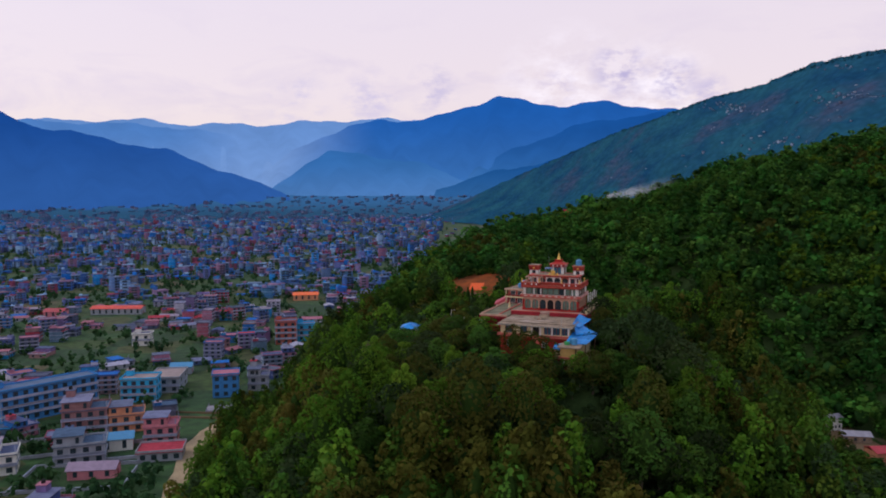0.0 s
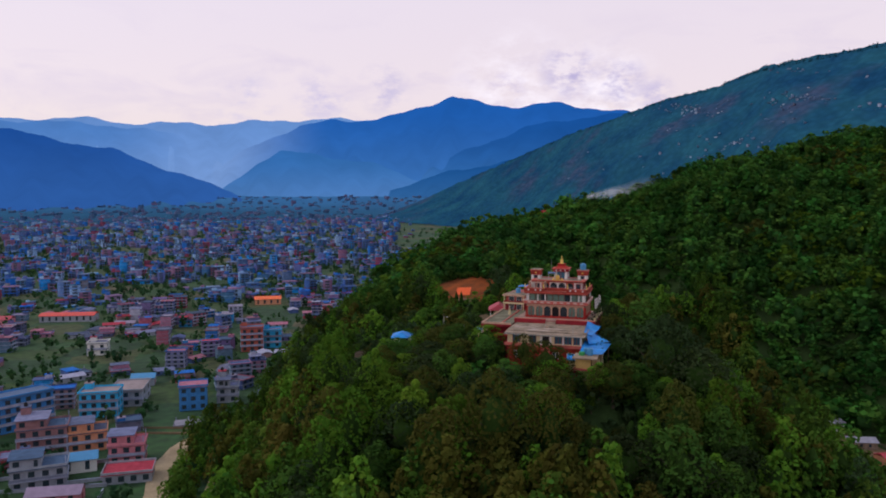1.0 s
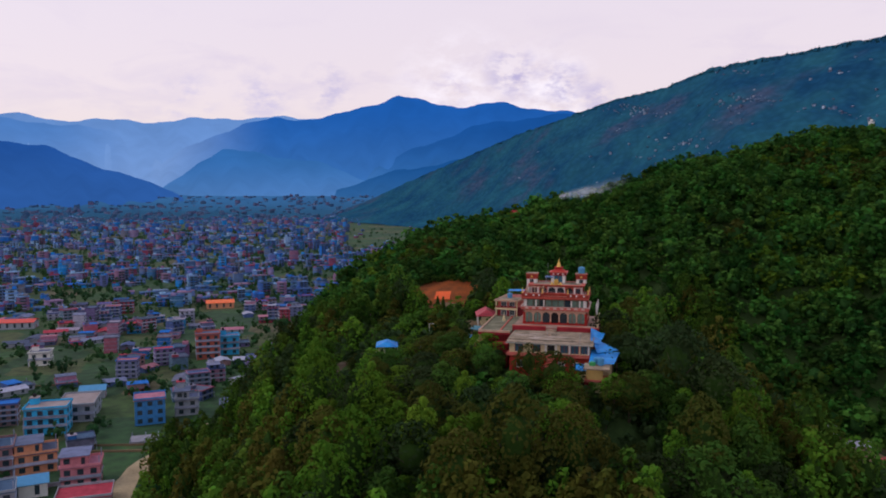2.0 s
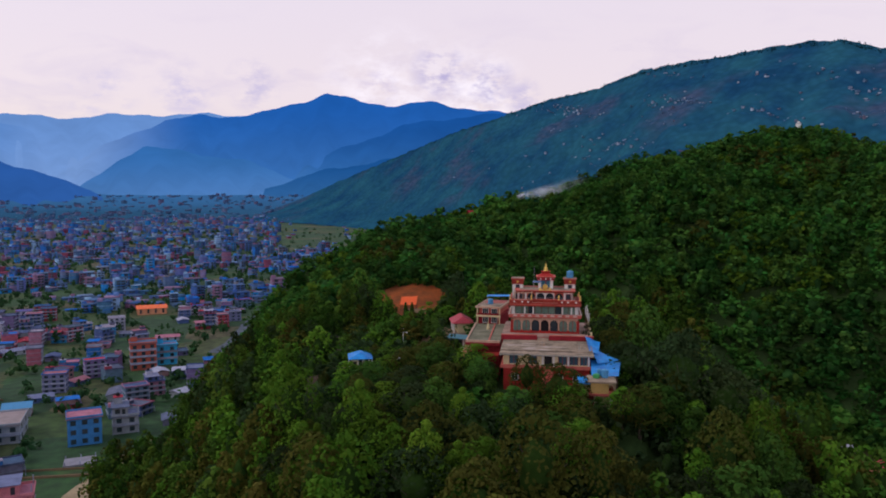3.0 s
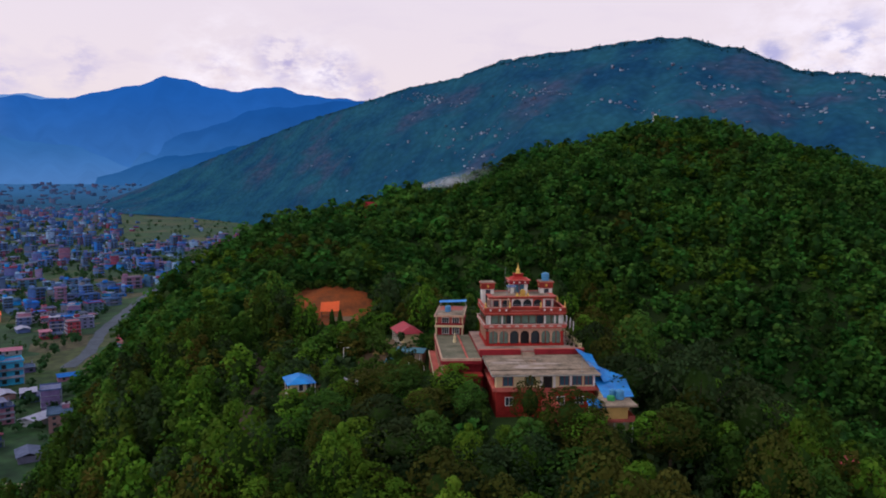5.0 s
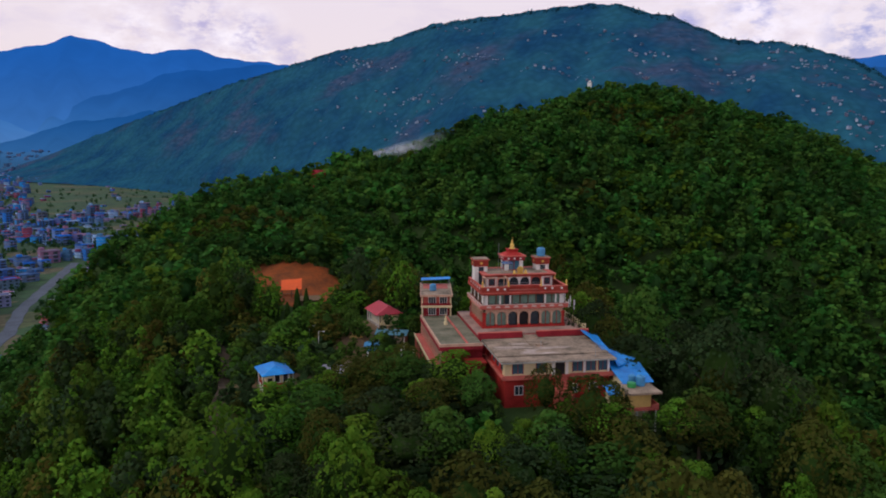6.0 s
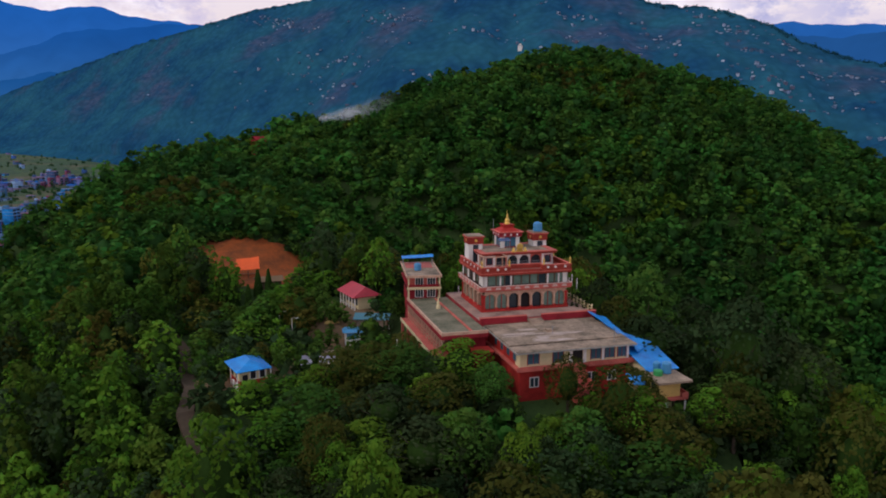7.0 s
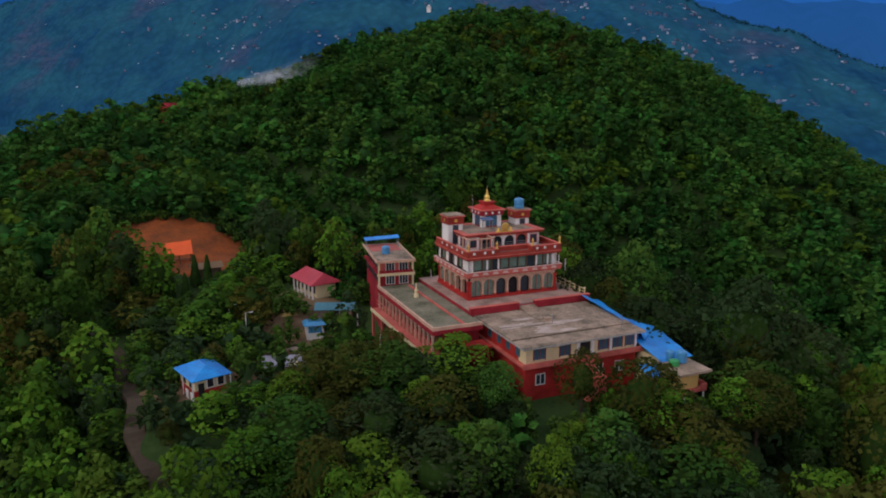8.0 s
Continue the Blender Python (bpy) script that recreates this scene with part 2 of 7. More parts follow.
GOLD = mat("gilded_metal", (0.80, 0.50, 0.12), 0.35, 0.2, 2.0, 8.0, 0.05, metal=0.7)
CONC = mat("worn_concrete", (0.39, 0.27, 0.195), 0.9, 0.45, 0.42, 3.0, 0.2, tint=(0.095, 0.076, 0.054))
PAVE = mat("terrace_paving", (0.46, 0.28, 0.22), 0.85, 0.35, 0.4, 3.0, 0.15, tint=(0.17, 0.11, 0.092))
GLASS = mat("green_window_glass", (0.17, 0.25, 0.20), 0.12, 0.3, 0.4, 2.0, 0.0)
DARKGLASS = mat("dark_window_glass", (0.035, 0.055, 0.07), 0.10, 0.3, 0.4, 2.0, 0.0)
# flat dark colour painted as shade inside openings; a roof seam and tanks share it
SHADE = mat("interior_shade_black", (0.030, 0.026, 0.028), 0.9, 0.3, 0.6, 3.0, 0.0)
BLUE = mat("blue_tarpaulin", (0.002, 0.27, 0.68), 0.5, 0.3, 0.5, 3.0, 0.3, tint=(0.008, 0.12, 0.44))
ORANGE = mat("orange_tarpaulin", (1.0, 0.115, 0.010), 0.6, 0.2, 0.6, 3.0, 0.3)
REDROOF = mat("red_sheet_roof", (0.46, 0.030, 0.048), 0.5, 0.25, 0.5, 4.0, 0.1)
TANK = mat("blue_plastic_tank", (0.06, 0.26, 0.50), 0.4, 0.15, 0.8, 4.0, 0.05)
GREENBOX = mat("green_plastic_tank", (0.03, 0.30, 0.08), 0.4, 0.15, 0.8, 4.0, 0.05)
WOOD = mat("old_wood", (0.16, 0.10, 0.07), 0.85, 0.35, 1.0, 7.0, 0.2)
TIN = mat("grey_sheet_roof", (0.34, 0.30, 0.36), 0.5, 0.3, 0.5, 4.0, 0.1)
STEEL = mat("steel", (0.35, 0.36, 0.38), 0.4, 0.2, 1.0, 6.0, 0.0, metal=0.6)

# ---- mesh helpers ----


def part(name, bm, material, parent=None, label="", smooth=False):
    me = bpy.data.meshes.new(name)
    bm.to_mesh(me)
    bm.free()
    me.materials.append(material)
    if smooth:
        me.shade_smooth()
    ob = new(name, me)
    ob.parent = parent
    if label:
        ob["label"] = label
    return ob


def raw(name, verts, faces, materials, parent=None, slots=None, smooth=None):
    """A mesh object from numpy arrays of triangles."""
    me = bpy.data.meshes.new(name)
    nv, nf = len(verts), len(faces)
    me.vertices.add(nv)
    me.vertices.foreach_set("co", np.asarray(verts, np.float32).ravel())
    me.loops.add(nf * 3)
    me.loops.foreach_set("vertex_index", np.asarray(faces, np.int32).ravel())
    me.polygons.add(nf)
    me.polygons.foreach_set("loop_start", np.arange(0, nf * 3, 3, dtype=np.int32))
    for m in materials:
        me.materials.append(m)
    if slots is not None:
        me.polygons.foreach_set("material_index", np.asarray(slots, np.int32))
    if smooth is not None:
        me.polygons.foreach_set("use_smooth", np.asarray(smooth, bool))
    me.update(calc_edges=True)
    ob = new(name, me)
    ob.parent = parent
    return ob


def box(bm, x0, x1, y0, y1, z0, z1, top=0.0):
    """A box; top draws its upper face in, to taper it."""
    v = [bm.verts.new(p) for p in ((x0, y0, z0), (x1, y0, z0), (x1, y1, z0), (x0, y1, z0),
                                   (x0 + top, y0 + top, z1), (x1 - top, y0 + top, z1), (x1 - top, y1 - top, z1), (x0 + top, y1 - top, z1))]
    for f in ((3, 2, 1, 0), (4, 5, 6, 7), (0, 1, 5, 4), (1, 2, 6, 5), (2, 3, 7, 6), (3, 0, 4, 7)):
        bm.faces.new([v[i] for i in f])
    return bm


def boxes(*rows):
    bm = bmesh.new()
    for r in rows:
        box(bm, *r)
    return bm


def lathe(profile, n=12, cx=0, cy=0):
    """A turned shape from (radius, z) pairs."""
    bm = bmesh.new()
    rings = []
    for r, z in profile:
        rings.append([bm.verts.new((cx + max(r, 0.002) * math.cos(2 * math.pi * i / n), cy + max(r, 0.002) * math.sin(2 * math.pi * i / n), z)) for i in range(n)])
    for a, b in zip(rings, rings[1:]):
        for i in range(n):
            bm.faces.new((a[i], a[(i + 1) % n], b[(i + 1) % n], b[i]))
    bm.faces.new(list(reversed(rings[0])))
    bm.faces.new(rings[-1])
    return bm


def root(name, m, label, category, group="", kind=""):
    ob = new(name)
    ob.matrix_world = m
    return tagged(ob, label, category, group, kind)


# ---- the lie of the land ----
SPINE = [(4, 70, 26, 0.62), (4, 128, 51.5, 0.62), (16, 158, 58, 0.62), (22, 180, 65, 0.62), (24, 205, 66, 0.62), (16, 255, 67, 0.62), (34, 318, 76, 0.62), (58, 376, 85.7, 0.61), (92, 360, 93.2, 0.5), (111, 360, 92, 0.6), (121, 360, 94.7, 0.56),
         (141, 334, 110.8, 0.67), (175.5, 354, 114.6, 0.51), (210, 348, 126.1, 0.61), (211.4, 301.6, 112.8, 0.66), (234, 238, 76.5, 0.67), (245, 200, 53, 0.68), (251, 136, 35.5, 0.62)]
GULLY = [(74, 228), (96, 208), (118, 180), (136, 130), (140, 90)]
SPUR = [(24, 176, 65), (42, 164, 59), (60, 160, 48.5), (80, 158, 34), (100, 157, 23), (120, 154, 20)]
WEST_SPUR = [(36.7, 333, 74), (-7, 366, 68.6), (-17, 374, 46)]
TEMPLE = pose(19.4, 183.4, 0, 0, 0, -21)
CA, SA = math.cos(radians(-21)), math.sin(radians(-21))


def local(x, y):
    dx, dy = x - 19.4, y - 183.4
    return dx * CA + dy * SA, -dx * SA + dy * CA


def bumps(x, y, s, seed=0.0):
    return (np.sin(x / s + 1.3 + seed) * np.cos(y / s * 1.13 + 0.7 * seed) + 0.6 * np.sin(x / s * 2.3 + y / s * 1.7 + seed) + 0.4 * np.cos(x / s * 3.9 - y / s * 4.3 + 2 * seed))


def valley(x, y):
    side = ease((x - 62) / 36) * ease((440 - y) / 120)      # the side valley east of the hill lies higher
    return 19 + 0.012 * np.clip(y - 250, 0, None) + 14 * side


def ease(a):
    a = np.clip(a, 0, 1)
    return a * a * (3 - 2 * a)


def rise(x, y):
    """Height of the wooded hill."""
    best = np.full(np.shape(x), -100.0)
    for (xa, ya, za, ka), (xb, yb, zb, kb) in zip(SPINE, SPINE[1:]):
        L2 = (xb - xa) ** 2 + (yb - ya) ** 2
        t = np.clip(((x - xa) * (xb - xa) + (y - ya) * (yb - ya)) / L2, 0, 1)
        d = np.hypot(x - xa - t * (xb - xa), y - ya - t * (yb - ya))
        k = ka + t * (kb - ka)
        steep = np.where(d < 55, d * d / 161, 18.8 + 1.3 * (d - 55))
        shelf = 0.62 * (np.sqrt(d * d + 900) - 30)
        w = ease((x - 30) / 50)
        if min(ka, kb) > 0.615:
            drop = np.where(x > xa + t * (xb - xa), shelf, steep)
        else:
            drop = steep * (1 - w) + k * (np.sqrt(d * d + 1600) - 40) * w
        best = np.maximum(best, za + t * (zb - za) - drop)
    # the side valley that bites into the hill
    d = np.full(np.shape(x), 1e9)
    for (xa, ya), (xb, yb) in zip(GULLY, GULLY[1:]):
        t = np.clip(((x - xa) * (xb - xa) + (y - ya) * (yb - ya)) / ((xb - xa) ** 2 + (yb - ya) ** 2), 0, 1)
        d = np.minimum(d, np.hypot(x - xa - t * (xb - xa), y - ya - t * (yb - ya)))
    best = best - 17 * np.exp(-(d / 34) ** 2)
    # the spur that runs down to the east below the monastery, and the shoulder on the town's side
    for (xa, ya, za), (xb, yb, zb) in list(zip(SPUR, SPUR[1:])) + list(zip(WEST_SPUR, WEST_SPUR[1:])):
        t = np.clip(((x - xa) * (xb - xa) + (y - ya) * (yb - ya)) / ((xb - xa) ** 2 + (yb - ya) ** 2), 0, 1)
        px, py = x - xa - t * (xb - xa), y - ya - t * (yb - ya)
        d = np.hypot(px, py)
        k = np.where(py > 0, 0.75, 0.58) if ya < 300 else 1.4
        best = np.maximum(best, za + t * (zb - za) - k * (np.sqrt(d * d + 100) - 10))
    return best


def pad(h, u, v, u0, u1, v0, v1, z, soft):
    d = np.maximum(np.maximum(u0 - u, u - u1), np.maximum(v0 - v, v - v1))
    w = 1 - ease(d / soft)
    return h * (1 - w) + z * w


def ground(x, y):
    x, y = np.asarray(x, float), np.asarray(y, float)
    v0 = valley(x, y)
    r = rise(x, y) + bumps(x, y, 17.0) * 1.1
    g = np.maximum(v0, r) + 2.0 * np.exp(-np.abs(v0 - r) / 3.0)
    u, v = local(x, y)
    g = pad(g, u, v, -9, 16, -6, 20, 66.5, 9)
    g = pad(g, u, v, -3, 18, -20, -8, 64.4, 7)
    g = pad(g, u, v, 12, 20, -27, -20, 63.0, 7)
    g = pad(g, u, v, -40, -24, 0, 12, 61.3, 7)
    g = pad(g, u, v, -27, -12, 6, 20, 62.5, 8)
    g = pad(g, u, v, -20, -8, 26, 38, 66.5, 7)
    g = pad(g, u, v, -44, -20, 52, 62, 66.2, 7)
    g = pad(g, x, y, 103, 111, 174, 206, 36, 10)
    g = g + (2.6 + 0.5 * bumps(x, y, 2.6)) * np.exp(-((x - 22) ** 2 / 260.0 + (y - 273) ** 2 / 120.0))
    return g


def gz(x, y):
    return float(ground(x, y))


# ---- ground: one sheet from the hill to the horizon ----
def fields_material():
    m = bpy.data.materials.new("valley_fields")
    m.use_nodes = True
    nt = m.node_tree
    N = nt.nodes.new
    bsdf = nt.nodes["Principled BSDF"]
    bsdf.inputs["Roughness"].default_value = 0.95
    tc, vo, nz = N("ShaderNodeTexCoord"), N("ShaderNodeTexVoronoi"), N("ShaderNodeTexNoise")
    vo.distance = "CHEBYCHEV"
    vo.inputs["Scale"].default_value = 0.035
    nt.links.new(tc.outputs["Object"], vo.inputs["Vector"])
    sep = N("ShaderNodeSeparateColor")
    nt.links.new(vo.outputs["Color"], sep.inputs[0])
    ramp = N("ShaderNodeValToRGB")
    ramp.color_ramp.interpolation = "CONSTANT"
    e = ramp.color_ramp.elements
    e[0].position, e[0].color = 0.0, (0.046, 0.128, 0.030, 1)
    e[1].position, e[1].color = 0.9, (0.17, 0.14, 0.065, 1)
    for p, c in ((0.22, (0.070, 0.128, 0.026)), (0.42, (0.030, 0.092, 0.026)), (0.6, (0.105, 0.125, 0.035)), (0.72, (0.040, 0.112, 0.032))):
        el = e.new(p)
        el.color = (*c, 1)
    nt.links.new(sep.outputs[0], ramp.inputs[0])
    nz.inputs["Scale"].default_value, nz.inputs["Detail"].default_value = 0.25, 6
    nt.links.new(tc.outputs["Object"], nz.inputs["Vector"])
    r = N("ShaderNodeMapRange")
    r.inputs[1].default_value, r.inputs[2].default_value, r.inputs[3].default_value, r.inputs[4].default_value = 0.3, 0.7, 0.28, 0.76
    nt.links.new(nz.outputs[0], r.inputs[0])
    hsv = N("ShaderNodeHueSaturation")
    nt.links.new(r.outputs[0], hsv.inputs["Value"])
    nt.links.new(ramp.outputs[0], hsv.inputs["Color"])
    nt.links.new(hsv.outputs[0], bsdf.inputs["Base Color"])
    return m


FIELDS = fields_material()
TRACKS = [((-66, 150), (-71, 190), (-76, 215), (-81, 238), (-80, 252), (-73, 275), (-64, 294)),
          ((-11, 264), (-12.5, 250), (-10.5, 240), (-11, 228), (-14, 218), (-16.5, 208), (-20, 200), (-21, 190)),
          ((-56, 425), (-48, 450), (-41, 505), (-25, 570), (-5, 650)),
          ((-55, 178), (-57, 191), (-61, 208), (-63, 222), (-61, 236))]


def near_line(x, y, pts):
    best = np.full(np.shape(x), 1e9)
    for (xa, ya), (xb, yb) in zip(pts, pts[1:]):
        t = np.clip(((x - xa) * (xb - xa) + (y - ya) * (yb - ya)) / ((xb - xa) ** 2 + (yb - ya) ** 2), 0, 1)
        best = np.minimum(best, np.hypot(x - xa - t * (xb - xa), y - ya - t * (yb - ya)))
    return best


def dirt_mask(x, y):
    """Bare red earth round the tarpaulin shed, cut into the slope."""
    dx, dy = x - 14.0, y - 258.0
    a, b = dx * 0.62 + dy * 0.78, dx * 0.78 - dy * 0.62
    return (b / 21) ** 2 + (a / 15) ** 2 + 0.16 * bumps(x, y, 5.0) < 1.0


def build_ground():
    xs = np.concatenate([np.geomspace(4500, 160, 22) * -1, np.arange(-150, -100, 6), np.arange(-100, 200, 2.5), np.arange(200, 440, 6), np.geomspace(450, 4600, 20)])
    ys = np.concatenate([np.geomspace(900, 60, 10) * -1, np.arange(0, 90, 8), np.arange(90, 300, 2.5), np.arange(300, 440, 4), np.geomspace(450, 4900, 34)])
    X, Y = np.meshgrid(xs, ys)
    Z = ground(X, Y)
    nx = len(xs)
    i = np.arange(len(xs) * len(ys)).reshape(X.shape)
    a, b, c, d = i[:-1, :-1].ravel(), i[:-1, 1:].ravel(), i[1:, 1:].ravel(), i[1:, :-1].ravel()
    faces = np.concatenate([np.stack([a, b, c], 1), np.stack([a, c, d], 1)])
    V = np.stack([X.ravel(), Y.ravel(), Z.ravel()], 1)
    cen = V[faces].mean(1)
    cx, cy = cen[:, 0], cen[:, 1]
    slot = np.where(cen[:, 2] > valley(cx, cy) + 2.2, 1, 0)
    slot[dirt_mask(cx, cy)] = 2
    cu, cv = local(cx, cy)
    slot[((cu + 28) / 14) ** 2 + ((cv - 11) / 5.5) ** 2 + 0.2 * bumps(cx, cy, 3.0) < 1] = 3
    slot[((cu + 17) / 6) ** 2 + ((cv - 24) / 9) ** 2 + 0.2 * bumps(cx, cy, 3.0) < 1] = 3
    slot[((cx - 107) / 6) ** 2 + ((cy - 190) / 19) ** 2 + 0.15 * bumps(cx, cy, 4.0) < 1] = 3
    ob = raw("ground", V, faces, [FIELDS, EARTH, DIRT, TRACK], slots=slot, smooth=np.ones(len(faces)))
    tagged(ob, "valley fields and wooded hill with bare red earth", "ground", kind="structure")


build_ground()


def build_road(name, pts, width, material, label, lift=0.12):
    bm = bmesh.new()
    fine = []
    for (xa, ya), (xb, yb) in zip(pts, pts[1:]):
        n = max(2, int(math.hypot(xb - xa, yb - ya) / 6))
        fine += [(xa + (xb - xa) * k / n, ya + (yb - ya) * k / n) for k in range(n)]
    fine.append(pts[-1])
    prev = None
    for k, (x, y) in enumerate(fine):
        x2, y2 = fine[min(k + 1, len(fine) - 1)]
        x1, y1 = fine[max(k - 1, 0)]
        L = math.hypot(x2 - x1, y2 - y1) or 1
        nx, ny = (y2 - y1) / L, -(x2 - x1) / L
        w = width * (1 + 0.12 * math.sin(k * 1.7))
        z = max(gz(x + nx * s * w / 2, y + ny * s * w / 2) for s in (-1, 0, 1)) + lift
        row = [bm.verts.new((x + nx * w / 2 * s, y + ny * w / 2 * s, z - d)) for s, d in ((-1.05, 0.6), (-1, 0), (1, 0), (1.05, 0.6))]
        if prev:
            for q in range(3):
                bm.faces.new((prev[q], prev[q + 1], row[q + 1], row[q]))
        prev = row
    ob = part(name, bm, material)
    tagged(ob, label, "road", kind="structure")


build_road("road", TRACKS[0], 7, mat("pale_gravel", (0.45, 0.32, 0.20), 0.95, 0.35, 0.15, 1.2, 0.3), "pale unpaved road along the foot of the hill")
build_road("road", TRACKS[2], 6, mat("asphalt", (0.10, 0.11, 0.14), 0.85, 0.3, 0.2, 1.5, 0.1), "grey asphalt road along the foot of the hill")
build_road("footpath", TRACKS[1], 2.1, mat("path_earth", (0.082, 0.056, 0.038), 0.95, 0.35, 0.3, 2.0, 0.3), "brown earth footpath through the trees", 0.05)
build_road("footpath", TRACKS[3], 2.2, MATS["pale_gravel"], "pale trail up the foot of the hill", 0.05)

# ---- distance: mountains and the settled ridge ----
HUB = (-25.0, 50.0)


def skyline(table, az):
    a, e = zip(*table)
    return np.interp(az, a, e)


def mountain(name, table, dist, low, high, label, base_el=-1.3, rough=0.12, seed=1.0, fade=None):
    az = np.arange(table[0][0], table[-1][0] + 0.01, 0.25)
    el = skyline(table, az)
    el = el + rough * (np.sin(az * 1.1 + seed) + 0.4 * np.sin(az * 2.9 + 2 * seed) + 0.12 * np.sin(az * 9.3 + 3 * seed)) * np.clip((el + 0.4) / 2, 0, 1)
    rows = 14
    V = []
    for k in range(rows + 1):
        s = k / rows
        r = dist * (1.06 - 0.22 * s) + 40 * np.sin(az * 1.9 + 5 * s + seed) * (0.3 + s)
        z_top = 100 + dist * 1.06 * np.tan(np.radians(el))
        z_bot = 100 + dist * 0.84 * math.tan(radians(base_el))
        z = z_top + (z_bot - z_top) * s ** 0.9 + dist * 0.006 * np.sin(az * 2.7 + seed * 3) * np.sin(math.pi * s)
        V.append(np.stack([HUB[0] + r * np.sin(np.radians(az)), HUB[1] + r * np.cos(np.radians(az)), z], 1))
    n = len(az)
    V = np.concatenate(V)
    i = np.arange(n * (rows + 1)).reshape(rows + 1, n)
    a, b, c, d = i[:-1, :-1].ravel(), i[:-1, 1:].ravel(), i[1:, 1:].ravel(), i[1:, :-1].ravel()
    F = np.concatenate([np.stack([a, d, c], 1), np.stack([a, c, b], 1)])
    top = 100 + dist * math.tan(radians(float(el.max())))
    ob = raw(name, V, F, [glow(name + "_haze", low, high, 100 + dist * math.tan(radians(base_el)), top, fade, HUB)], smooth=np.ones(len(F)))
    tagged(ob, label, "mountain", kind="structure")


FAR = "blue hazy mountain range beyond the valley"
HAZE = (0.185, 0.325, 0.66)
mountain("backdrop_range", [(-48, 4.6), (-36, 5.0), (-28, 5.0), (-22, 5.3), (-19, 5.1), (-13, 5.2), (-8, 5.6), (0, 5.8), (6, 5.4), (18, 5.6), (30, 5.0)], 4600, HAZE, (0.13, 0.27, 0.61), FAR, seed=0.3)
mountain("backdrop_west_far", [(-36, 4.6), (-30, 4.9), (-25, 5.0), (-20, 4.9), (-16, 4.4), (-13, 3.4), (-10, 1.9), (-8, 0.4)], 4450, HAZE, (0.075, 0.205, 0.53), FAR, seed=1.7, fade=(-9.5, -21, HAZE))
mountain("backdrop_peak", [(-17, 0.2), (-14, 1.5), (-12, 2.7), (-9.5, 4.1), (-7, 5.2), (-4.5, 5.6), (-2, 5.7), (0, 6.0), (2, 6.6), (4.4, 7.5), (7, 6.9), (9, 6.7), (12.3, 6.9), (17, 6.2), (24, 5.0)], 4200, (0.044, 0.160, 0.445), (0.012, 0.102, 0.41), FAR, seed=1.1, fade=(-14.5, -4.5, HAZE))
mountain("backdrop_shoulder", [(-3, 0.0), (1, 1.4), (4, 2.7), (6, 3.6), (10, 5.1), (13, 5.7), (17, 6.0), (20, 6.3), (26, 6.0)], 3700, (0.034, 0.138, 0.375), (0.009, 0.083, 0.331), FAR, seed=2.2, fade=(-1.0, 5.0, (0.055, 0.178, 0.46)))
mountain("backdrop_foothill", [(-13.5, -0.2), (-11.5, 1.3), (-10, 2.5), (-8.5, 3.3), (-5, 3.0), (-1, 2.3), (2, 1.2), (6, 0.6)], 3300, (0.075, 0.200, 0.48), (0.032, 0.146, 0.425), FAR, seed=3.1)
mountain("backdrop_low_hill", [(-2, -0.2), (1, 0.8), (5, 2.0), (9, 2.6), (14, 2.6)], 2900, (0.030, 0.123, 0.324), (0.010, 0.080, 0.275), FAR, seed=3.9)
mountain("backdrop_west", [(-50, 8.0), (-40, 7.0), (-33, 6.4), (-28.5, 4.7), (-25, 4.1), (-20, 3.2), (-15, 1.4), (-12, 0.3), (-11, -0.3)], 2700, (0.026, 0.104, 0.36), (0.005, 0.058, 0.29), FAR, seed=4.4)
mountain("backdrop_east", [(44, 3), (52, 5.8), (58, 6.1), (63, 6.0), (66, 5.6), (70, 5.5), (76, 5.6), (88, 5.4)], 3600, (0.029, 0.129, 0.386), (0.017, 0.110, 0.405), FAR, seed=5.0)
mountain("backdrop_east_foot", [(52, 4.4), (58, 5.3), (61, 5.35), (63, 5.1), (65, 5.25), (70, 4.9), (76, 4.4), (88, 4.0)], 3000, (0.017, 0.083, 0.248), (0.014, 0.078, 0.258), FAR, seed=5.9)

RIDGE = [(-2, -1.6), (0, -1.25), (2, -0.5), (6, 1.3), (10, 3.0), (14, 4.7), (17, 5.7), (21, 7.1), (24.5, 7.8), (28, 9.1), (34, 9.9), (39, 10.4), (41, 10.35), (43, 9.7), (45, 9.3), (47.6, 8.05), (49, 7.6), (51.6, 7.4), (54, 6.8), (55.6, 6.25), (56.8, 5.6), (58.2, 4.9), (59.6, 4.2), (61.5, 3.65), (63.6, 3.3), (64.7, 2.75), (66.4, 1.85), (69.3, 0.75), (74, -0.4), (92, -1.2)]
RIDGE_D = [(-2, 2300), (6, 1900), (17, 1400), (30, 1100), (42, 1000), (60, 900), (92, 800)]


